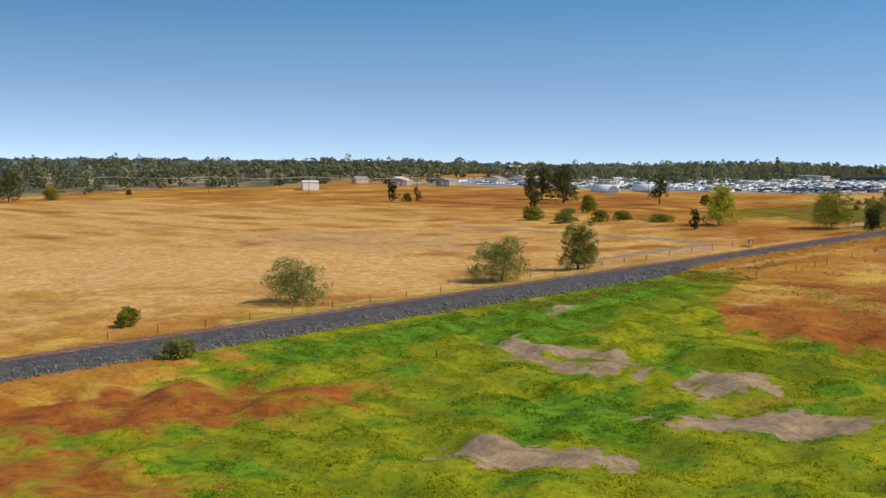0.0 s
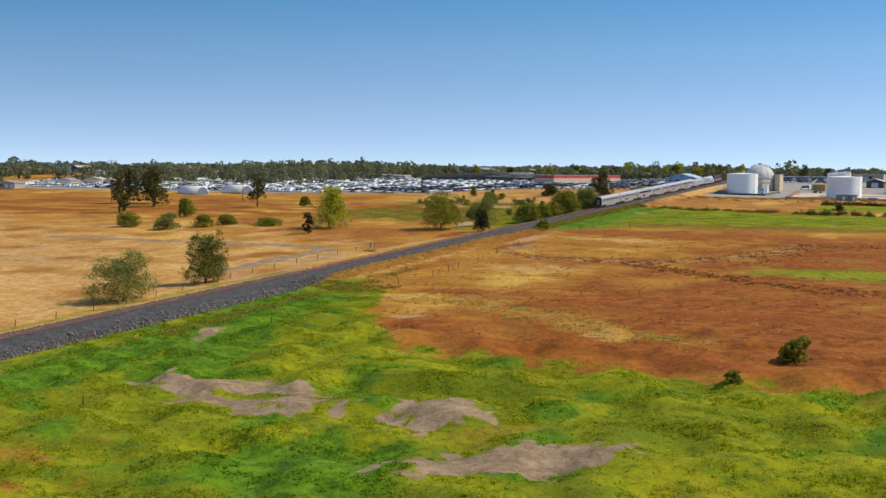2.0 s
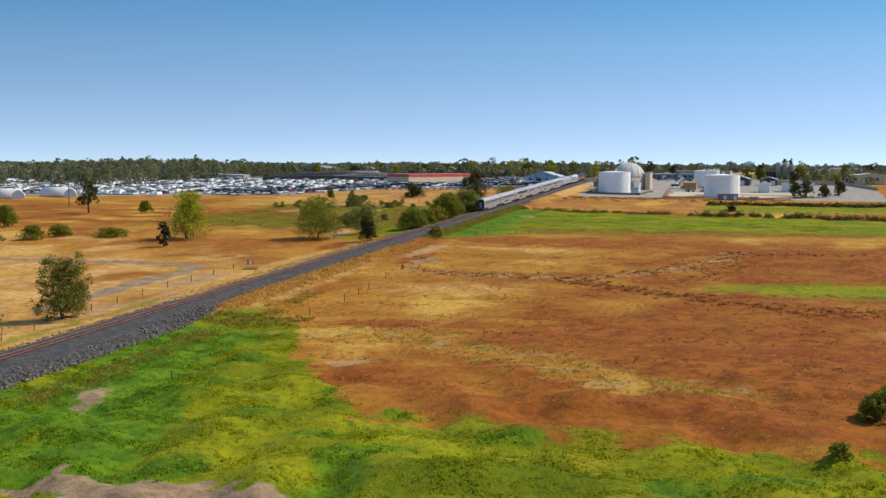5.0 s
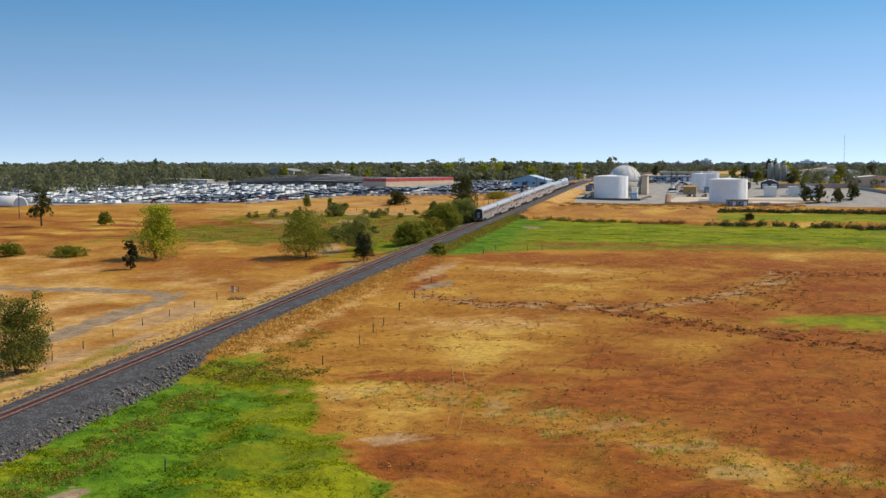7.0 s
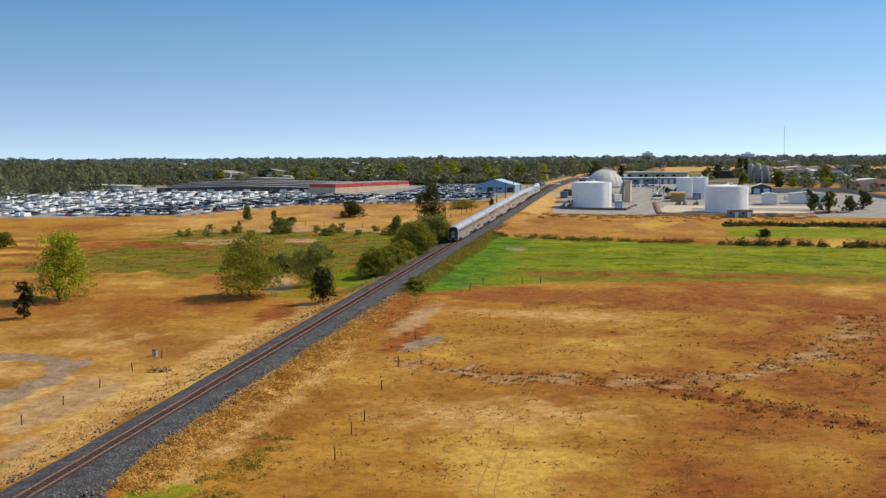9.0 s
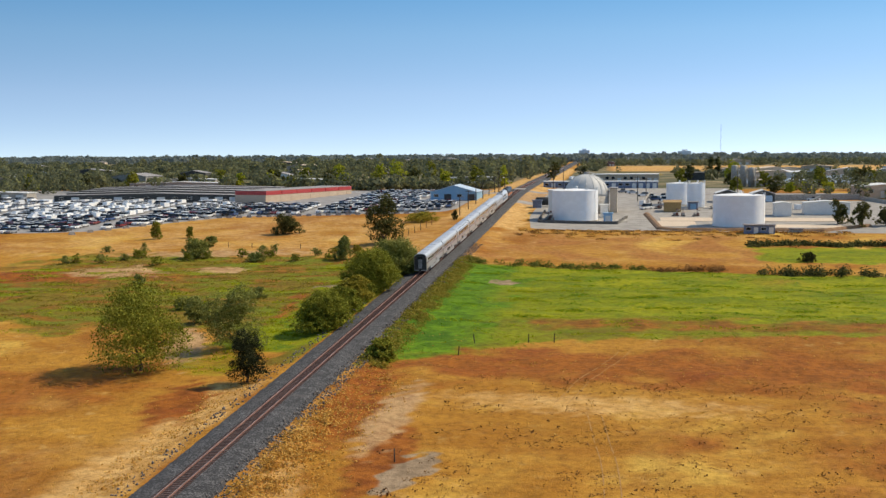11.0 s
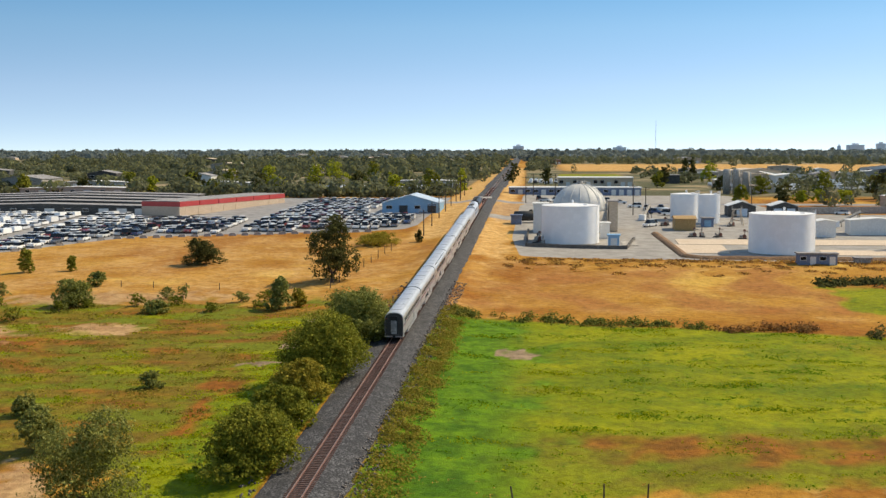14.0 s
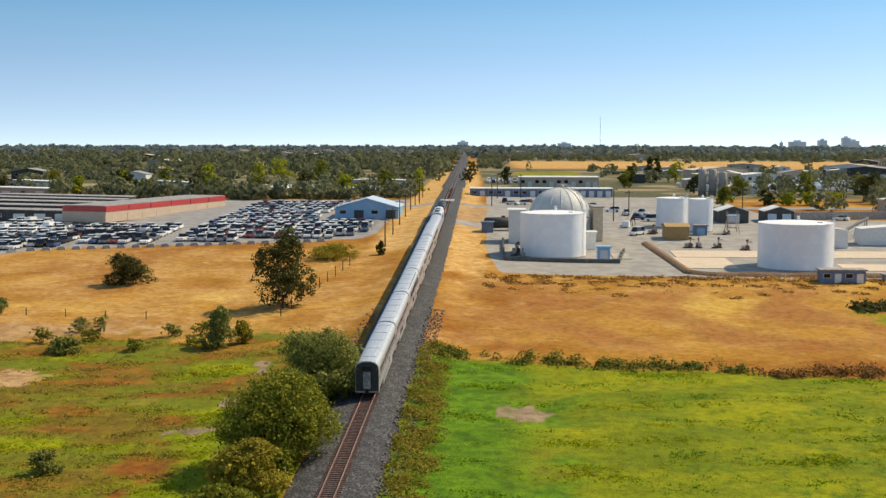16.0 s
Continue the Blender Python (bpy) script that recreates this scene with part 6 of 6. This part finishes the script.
# ---- parked cars ----
def build_car(kind):
    ob = empty("parked_car", Matrix(), {"sedan": "parked sedan on asphalt", "suv": "parked tall sport utility car", "van": "parked tall van on asphalt", "truck": "parked pickup truck on asphalt"}[kind], "car", "cars on the lot")
    L, T = {"sedan": (4.6, 1.45), "suv": (4.7, 1.78), "van": (5.2, 2.1), "truck": (5.4, 1.85)}[kind]
    h, w = L / 2, 0.9
    prof = [(-h, 0.32), (h, 0.32), (h, 0.68), (h - 0.12, 0.85), (h * 0.42, 0.98), (-h * 0.82, 1.0), (-h, 0.92)]
    s = Shape()
    n = len(prof)
    s.add([(-w, y, z) for y, z in prof] + [(w, y, z) for y, z in prof], [tuple(range(n)), tuple(reversed(range(n, 2 * n)))] + [(k, n + k, n + (k + 1) % n, (k + 1) % n) for k in range(n)])
    s.part("body", M_CARPAINT, ob)
    y0, y1 = {"sedan": (-h * 0.72, h * 0.42), "suv": (-h * 0.95, h * 0.42), "van": (-h * 0.97, h * 0.62), "truck": (-h * 0.15, h * 0.45)}[kind]
    c = Shape()
    c.add([(-w + 0.05, y0, 0.96), (w - 0.05, y0, 0.96), (w - 0.05, y1, 0.96), (-w + 0.05, y1, 0.96), (-w + 0.2, y0 + 0.3, T - 0.06), (w - 0.2, y0 + 0.3, T - 0.06), (w - 0.2, y1 - 0.75, T - 0.06), (-w + 0.2, y1 - 0.75, T - 0.06)],
          [(3, 2, 1, 0), (4, 5, 6, 7), (0, 1, 5, 4), (1, 2, 6, 5), (2, 3, 7, 6), (3, 0, 4, 7)])
    c.part("cabin_glass", M_GLASS, ob)
    Shape().box(0, (y0 + y1) / 2 - 0.22, T - 0.07, 2 * w - 0.36, y1 - y0 - 1.0, 0.07).part("roof", M_CARPAINT, ob)
    for yy in (-h * 0.62, h * 0.62):
        for sx in (-1, 1):
            Shape().tube((sx * 0.72, yy, 0.33), (sx * 0.93, yy, 0.33), 0.33, 0.33, 12).part("wheel", M_TYRE, ob)
    for sx in (-0.6, 0.6):
        Shape().box(sx, h, 0.6, 0.4, 0.06, 0.14).part("headlight", M_LAMP, ob)
        Shape().box(sx, -h, 0.7, 0.35, 0.06, 0.14).part("tail_light", M_REDSTRIPE, ob)
    return ob


def lot_rows():
    """Places of the parked cars: rows across the lot, with lanes between them."""
    r = random.Random(14)
    spots = []
    for j in range(31):
        y = 480 + 5.9 * j + (0.7 if j % 2 else 0)
        for k in range(170):
            x = -430 + 2.5 * k
            edge = float(np.interp(x, [-636, -317, -244, -121, -94, -28, -18], [445, 457, 461, 486, 533, 552, 562]))
            if y < edge + 4.5 or y > 652 or x > -19 or r.random() < 0.14:
                continue
            if -108 < x < -66 and 577 < y < 655 or -196 < x < -92 and 588 < y or -36 < x < -10 and 592 < y < 624:
                continue
            if x < -196 and y > 556 + 0.2 * (x + 430):
                continue
            if abs((x + 430) % 56 - 28) < 3.2:
                continue
            spots.append((x + r.uniform(-0.2, 0.2), y + r.uniform(-0.4, 0.4), 180 * (j % 2) + r.uniform(-3, 3)))
    return spots


def fill_lot():
    spots = sorted(lot_rows(), key=lambda p: math.hypot(p[0] + 10, p[1] - 390))
    kinds = ["sedan", "suv", "sedan", "truck", "suv", "van"]
    first = {}
    r = random.Random(3)
    for x, y, a in spots[:230]:
        kind = r.choice(kinds)
        m = pose(x, y, land_z(x, y) - 0.02, 0, 0, a)
        if kind not in first:
            first[kind] = build_car(kind)
            first[kind].matrix_basis = m
        else:
            copy_thing(first[kind], m)
    far, glass, pale = Shape(), Shape(), Shape()
    for x, y, a in spots[230:]:
        t = r.uniform(1.3, 1.6)
        z = float(land_z(x, y)) + 0.3
        body = pale if x < -100 else far
        if body is pale and r.random() < 0.3:
            body.box(x, y, z, 1.9, 4.8, r.uniform(1.2, 1.6), a, 0.9)
            continue
        body.box(x, y, z, 1.8, 4.6, 0.7, a)
        glass.box(x, y - 0.2, z + 0.7, 1.6, 2.5, t - 0.98, a, 0.9)
        body.box(x, y - 0.2, z + t - 0.28, 1.56, 2.4, 0.09, a)
    tagged(far.thing("parked_cars", M_LOTPAINT), "rows of parked cars in many colours", "cars", "", "stuff")
    tagged(pale.thing("parked_cars", M_LOTWHITE), "rows of mostly white parked cars and vans", "cars", "", "stuff")
    tagged(glass.thing("parked_car_glass", M_GLASS), "dark windows of the parked cars", "cars", "", "stuff")


fill_lot()


# ---- machines and vehicles in the tank yard ----
def yard_vehicles():
    r = random.Random(31)
    made = {}
    for x, y, kind in [(52.8, 616.3, "truck"), (57.5, 617.1, "truck"), (49.9, 566, "van"), (54.5, 603.4, "suv"), (111.5, 602.8, "sedan"), (105, 560.9, "truck"), (49.6, 627.4, "suv"), (45.7, 646.4, "sedan"), (41.8, 655, "truck"), (58.4, 598.4, "van"),
                       (19.5, 655, "sedan"), (22.9, 656.7, "suv"), (27.2, 655.8, "sedan"), (31.5, 656.7, "van"), (36.7, 655.8, "sedan"), (16.9, 665.3, "suv"), (24.6, 667, "sedan"), (33.2, 667.9, "truck")]:
        m = pose(x, y, yard_z(x, y), 0, 0, r.uniform(0, 360))
        if kind in made:
            copy_thing(made[kind], m)
        else:
            made[kind] = build_car(kind)
            made[kind].matrix_basis = m
            tagged(made[kind], {"truck": "dark pickup truck parked in the yard", "van": "van parked in the yard", "suv": "tall car parked in the yard", "sedan": "car parked in the yard"}[kind], "car", "vehicles in the yard")


yard_vehicles()


def pump_skid(x, y, turn, label="small pump set on a steel skid"):
    ob = empty("pump_skid", pose(x, y, yard_z(x, y), 0, 0, turn), label, "pump", "pumps in the yard")
    Shape().box(0, 0, 0.02, 2.2, 1.2, 0.25).part("skid_base", M_DARKWALL, ob)
    Shape().tube((-0.8, 0, 0.75), (0.2, 0, 0.75), 0.42, 0.42, 14).part("motor", M_CONCRETE, ob)
    Shape().tube((0.45, -0.5, 0.7), (0.45, 0.5, 0.7), 0.5, 0.5, 14).part("pump_casing", M_RUST, ob)
    Shape().tube((0.45, 0, 1.0), (0.45, 0, 2.0), 0.16, 0.16, 10).part("riser_pipe", M_CONCRETE, ob)
    Shape().tube((0.45, 0, 1.95), (1.6, 0, 1.95), 0.16, 0.16, 10).part("outlet_pipe", M_CONCRETE, ob)
    Shape().tube((0.45, -0.03, 2.2), (0.45, 0.03, 2.2), 0.35, 0.35, 12).part("valve_wheel", M_RUST, ob)


for x, y, a in [(59, 542.4, 10), (61.5, 542.6, 95), (65.6, 542.4, 30), (71.3, 538.7, 0), (18.5, 527.1, 60), (18.8, 531.3, 20), (20.2, 523.7, 90), (53.8, 567.7, 0), (55, 570.1, 90), (72.6, 567.5, 45)]:
    pump_skid(x, y, a)


def loading_frame(x, y):
    """A tapered steel frame with a platform on top."""
    ob = empty("loading_tower", pose(x, y, yard_z(x, y)), "pale tapered steel loading tower", "tower")
    for a, b in ((-1, -1), (1, -1), (1, 1), (-1, 1)):
        Shape().tube((a * 1.7, b * 1.7, 0), (a * 0.9, b * 0.9, 4.4), 0.14, 0.12, 6).part("leg", M_TAN, ob)
    for z, k in ((1.4, 1.45), (2.9, 1.17)):
        for s in (-1, 1):
            Shape().tube((-k, s * k, z), (k, s * k, z), 0.08, 0.08, 5).part("brace", M_TAN, ob)
            Shape().tube((s * k, -k, z), (s * k, k, z), 0.08, 0.08, 5).part("brace", M_TAN, ob)
    Shape().box(0, 0, 4.4, 2.6, 2.6, 0.2).part("platform", M_CONCRETE, ob)
    for s in (-1.25, 1.25):
        Shape().tube((s, -1.25, 5.5), (s, 1.25, 5.5), 0.05, 0.05, 5).part("guard_rail", M_CONCRETE, ob)
        for b in (-1.2, 0, 1.2):
            Shape().tube((s, b, 4.6), (s, b, 5.5), 0.05, 0.05, 5).part("rail_post", M_CONCRETE, ob)


loading_frame(74.6, 570.7)


def conveyor(x, y, turn):
    ob = empty("conveyor", pose(x, y, yard_z(x, y), 0, 0, turn), "grey inclined conveyor on steel legs", "conveyor")
    Shape().tube((-4, 0, 0.8), (4, 0, 4.2), 0.45, 0.45, 6).part("trough", M_CONCRETE, ob)
    for x0, z0 in ((-2.5, 1.4), (0.5, 2.6), (3.3, 3.8)):
        for b in (-0.7, 0.7):
            Shape().tube((x0, b, 0), (x0, b * 0.4, z0), 0.1, 0.1, 6).part("leg", M_DARKWALL, ob)
    Shape().box(-4.2, 0, 0, 1.8, 1.8, 1.6).part("hopper", M_TANKROOF, ob)


conveyor(104.9, 568.5, 20)
conveyor(50.3, 585.9, 70)
wall_run("yard_wall", [(96.9, 603.4), (128.7, 608.2)], 2.2, 0.4, M_CONCRETE, "long grey block wall behind the garages")
wall_run("yard_wall", [(128.7, 608.2), (142.1, 564.6)], 1.4, 0.4, M_CONCRETE, "low grey block wall at the yard's side")


def town_trees():
    """Single trees that stand out behind the yard and the lot."""
    r = random.Random(77)
    looks = [(M_LEAF_OAK, "dark tree standing among the town's buildings"), (M_LEAF_OLIVE, "olive-green tree standing among the town's buildings"), (M_LEAF_GREEN, "bright yellow-green tree behind the buildings")]
    spots = [(104.6, 863.1, 12, 10.3, 2), (96.9, 878.6, 12.9, 5.2, 0), (92.6, 874.3, 13.8, 5.2, 0), (104.1, 658.4, 6.5, 6.9, 0), (131.3, 716.9, 9.5, 9.5, 1), (144.2, 681.6, 10.3, 9.5, 0), (125.3, 657.5, 4.3, 6.9, 2), (106.9, 720.3, 7.7, 7.7, 1), (117.5, 659.3, 4.3, 7.7, 2), (110.6, 660.1, 4, 6, 2), (86.6, 646.4, 6.9, 6.9, 1),
             (93.4, 741, 7.7, 6.9, 0), (159.7, 741, 8.6, 8.6, 1), (181.2, 706.6, 7.7, 8.6, 0), (71.1, 792.6, 7.7, 6.9, 1), (78, 831.3, 10.3, 7.7, 0), (17.8, 831.3, 8.6, 6, 0), (0.8, 834, 9.8, 9, 0), (-16.6, 715.2, 9.5, 7.7, 2), (-92.8, 842, 13, 14, 2), (-104, 838, 11, 11, 2), (-114.6, 780, 11, 9, 2), (-76, 850, 12, 11, 1), (-132, 776, 9, 8, 1), (-150, 772, 8, 8, 2), (-27.8, 708.3, 10.3, 8.6, 1), (-44.2, 713.4, 8.6, 8.6, 2), (-59.6, 710, 10.3, 9.5, 0), (-76.8, 704.8, 7.7, 6.9, 1),
             (-89.7, 699.7, 7.7, 7.7, 2), (-100.9, 710.9, 8.6, 8.6, 0), (-115.5, 696.2, 6.9, 7.7, 1), (-128.4, 710, 9.5, 8.6, 0), (-143.9, 699.7, 7.7, 7.7, 2), (-159.4, 716.9, 9.5, 9.5, 1), (-175.7, 706.6, 7.7, 6.9, 0), (-195.5, 693.7, 8.6, 7.7, 1), (-214.4, 680.8, 7.7, 7.7, 0), (-235.9, 667.9, 8.6, 7.7, 1)]
    for k, (x, y, h, w, look) in enumerate(spots):
        m, label = looks[look]
        tree(x, y, h, w, m, label, "tree", 300 + k, 0.12, 620, 0.95, 11, group="trees of the town")


town_trees()
for k, (x, y, a) in enumerate([(-196, 752, 4), (-258, 640, 4), (-151, 834, 2), (-41, 872, 0), (-225, 842, 3), (-432, 2450, 0), (-300, 2440, 0), (-120, 2440, 0)]):
    x, y = site(x, y)
    block("long_shed", x, y, 50 if k < 2 else 30, 9, 3.0, M_CONCRETE, M_WHITE, "long shed with a white roof behind the lot", "shed", a, 0.7, 6, 2, "white-roofed sheds")


def far_lot(x0, y0, across, rows, full):
    """Rows of cars on a far car park."""
    r = random.Random(41 + across)
    s = Shape()
    for j in range(rows):
        for k in range(across):
            x, y = x0 + 2.7 * k, y0 + 8 * j
            if r.random() > full:
                continue
            z = float(land_z(x, y)) + 0.2
            s.box(x, y, z, 1.8, 4.6, 0.8, r.uniform(-4, 4))
            s.box(x, y, z + 0.8, 1.6, 2.6, r.uniform(0.5, 1.0), 0, 0.85)
    tagged(s.thing("parked_cars", M_LOTWHITE), "rows of parked cars beyond the tank yard", "cars", "", "stuff")


for lot in [(100, 762, 46, 9, 0.75), (132, 880, 22, 6, 0.8), (168, 826, 30, 5, 0.8), (9.5, 846, 13, 6, 0.7), (-96, 752, 24, 4, 0.6)]:
    far_lot(*lot)
r_town = random.Random(63)
for k in range(34):
    x, y = r_town.uniform(118, 460), r_town.uniform(660, 1250)
    big = r_town.uniform(0.8, 2.2)
    x, y = site(x, y)
    block("house", x, y, 13 * big, 8 * big, 3.0 * min(big, 1.5), r_town.choice([M_WHITE, M_TAN, M_CONCRETE, M_BRICK]), r_town.choice([M_WHITE, M_WHITE, M_GREYROOF, M_TAN]), "low flat-roofed building beyond the tank yard", "house", r_town.uniform(-15, 15), 0.9, 3, 1, "houses beyond the yard")


# ---- posts, poles and small things ----
def post(x, y, h, lean=0.0, turn=0.0, group="fence posts"):
    ob = Shape().tube((0, 0, -0.2), (0, 0, h * 0.96), 0.09, 0.075, 7).tube((0, 0, h * 0.96), (0, 0, h), 0.075, 0.04, 7).thing("fence_post", M_POST)
    ob.matrix_basis = pose(x, y, land_z(x, y), lean, 0, turn)
    return tagged(ob, "weathered wooden fence post" if not lean else "leaning weathered fence post", "fence post", group)


for x, y, lean in [(28.1, 144.7, 0), (24.8, 229.9, 3), (24.8, 224.1, 0), (26.1, 213.4, -8), (21.3, 260.5, 0), (22.8, 245.4, 0), (18.3, 333.2, 14), (19.7, 341.8, -20), (28.2, 343.9, 0), (32.3, 343.9, 4), (19, 280.8, -3), (41.6, 82.8, 0), (26.2, 196.4, 2)]:
    post(x, y, 1.5, lean, 30, "posts in the fields")
for k in range(22):
    y = 50 + 10 * k
    post(-12.5 - 6 * ease(y, 136, 215), y, 1.35, random.uniform(-5, 5), random.uniform(0, 180), "posts of the track fence")
for k in range(9):
    post(-16.1 - 0.56 * k, 510.5 - 6.59 * k, 2.0, random.uniform(-6, 6), 0, "posts by the lone tree")
for k in range(5):
    post(-41.9 - 7 * k, 454.6 + k, 1.3, 0, 0, "posts in the dry field")


def power_pole(x, y, h, arm=True):
    ob = empty("power_pole", pose(x, y, land_z(x, y)), "tall wooden power pole", "power pole", "power poles")
    Shape().tube((0, 0, -0.3), (0, 0, h), 0.17, 0.11, 8).part("pole", M_POST, ob)
    if arm:
        Shape().box(0, 0, h - 0.7, 2.4, 0.12, 0.14).part("crossarm", M_POST, ob)
        for dx in (-1.1, 0.5, 1.1):
            Shape().tube((dx, 0, h - 0.56), (dx, 0, h - 0.36), 0.05, 0.04, 6).part("insulator", M_WHITE, ob)


for k in range(8):
    power_pole(-11.5 - 0.2 * k, 539 + 22 * k, 6.8)
power_pole(14.3, 691.1, 9)
power_pole(22.9, 698, 9)
for x, y in [(12.6, 646.4), (-11.5, 655), (50.2, 587.9), (84, 603.4), (47.2, 599.1)]:
    power_pole(x, y, 9.5)


def power_line():
    """Wires on poles beyond the golden field."""
    pts = [site(-560 + 62 * k, 250 + 26 * k) for k in range(7)]
    for x, y in pts:
        power_pole(x, y, 11)
    for off in (-1.1, 1.1):
        line = []
        for (x0, y0), (x1, y1) in zip(pts[:-1], pts[1:]):
            for k in range(8):
                t = k / 8
                x, y = x0 + (x1 - x0) * t, y0 + (y1 - y0) * t
                z0, z1 = float(land_z(x0, y0)), float(land_z(x1, y1))
                line.append((x + off, y, z0 + (z1 - z0) * t + 10.6 - 4 * 1.0 * t * (1 - t)))
        tagged(Shape().pipe(line, 0.11, 4).thing("power_cable", M_CABLE), "sagging pale power cable between poles", "power cable", "power cables")


power_line()


def lot_fence():
    ob = empty("lot_fence", Matrix(), "wire mesh fence along the car lot", "fence")
    pts = [(-18.3, 564 + 8 * k) for k in range(10)]
    for (x0, y0), (x1, y1) in zip(pts[:-1], pts[1:]):
        z0, z1 = float(land_z(x0, y0)), float(land_z(x1, y1))
        Shape().tube((x0, y0, z0), (x0, y0, z0 + 2.1), 0.05, 0.05, 6).part("post", M_GREYROOF, ob)
        for h in (0.3, 1.2, 2.05):
            Shape().tube((x0, y0, z0 + h), (x1, y1, z1 + h), 0.025, 0.025, 4).part("wire", M_GREYROOF, ob)


lot_fence()
for k in range(30):
    t = k / 29
    x = -121.3 + 93.1 * t
    y = float(np.interp(x, [-121.3, -94, -28.2], [485, 532.4, 550.9])) - 1.5
    b = Shape().box(0, 0, 0, 2.2, 0.7, 0.8, 0, 0.6).thing("concrete_barrier", M_CONCRETE)
    b.matrix_basis = pose(x, y, land_z(x, y) - 0.03, 0, 0, 30 if x < -94 else 12)
    tagged(b, "short concrete barrier at the lot's edge", "barrier", "barriers of the lot")

marker = empty("relay_box", pose(-20.5, 261.7, land_z(-20.5, 261.7)), "small pale trackside relay box", "box")
Shape().box(0, 0, 0, 0.7, 0.6, 1.1).part("cabinet", M_CONCRETE, marker)
Shape().box(0, 0, 1.104, 0.85, 0.75, 0.1).part("lid", M_REDSTRIPE, marker)
brush = Shape()
r_br = random.Random(2)
for k in range(46):
    a, b = r_br.uniform(-1.6, 1.6), r_br.uniform(-0.8, 0.8)
    brush.tube((a, b, 0), (a + r_br.uniform(-1, 1), b + r_br.uniform(-0.8, 0.8), r_br.uniform(0.2, 0.9)), 0.05, 0.02, 5)
br = brush.thing("brush_pile", M_BARK)
br.matrix_basis = pose(-14.2, 250.6, land_z(-14.2, 250.6))
tagged(br, "heap of dead grey branches in dry grass", "brush pile")


def wheel_tracks():
    """Two pale ruts that a car has left in the dry field."""
    for k in (-0.85, 0.85):
        for j, (ys, xs) in enumerate([([151, 173, 192, 216, 238, 255, 272, 281], [56.4, 52.4, 48, 45.2, 45.8, 44.6, 43, 42.5]), ([286, 300, 318], [38.5, 41, 45.5])]):
            y = np.arange(ys[0], ys[-1], 1.2)
            x, y = site(np.interp(y, ys, xs) + 0.5 * np.sin(y / 8.0), y)
            x = x + k
            w = 0.07 + 0.03 * np.sin(y * 1.7 + k)
            s = Shape()
            lift = 0.035
            for i in range(len(y) - 1):
                if rough(x[i], y[i], 5, 90 + j) < -0.75:
                    continue
                a, b = (x[i], y[i], w[i]), (x[i + 1], y[i + 1], w[i + 1])
                s.add([(px + e * pw, py, float(land_z(px + e * pw, py)) + lift) for px, py, pw in (a, b) for e in (-1, 1)], [(0, 1, 3, 2)])
            tagged(s.thing("wheel_rut", M_RUT), "pale wheel rut pressed into dry grass", "wheel rut", "wheel ruts", "structure")


wheel_tracks()
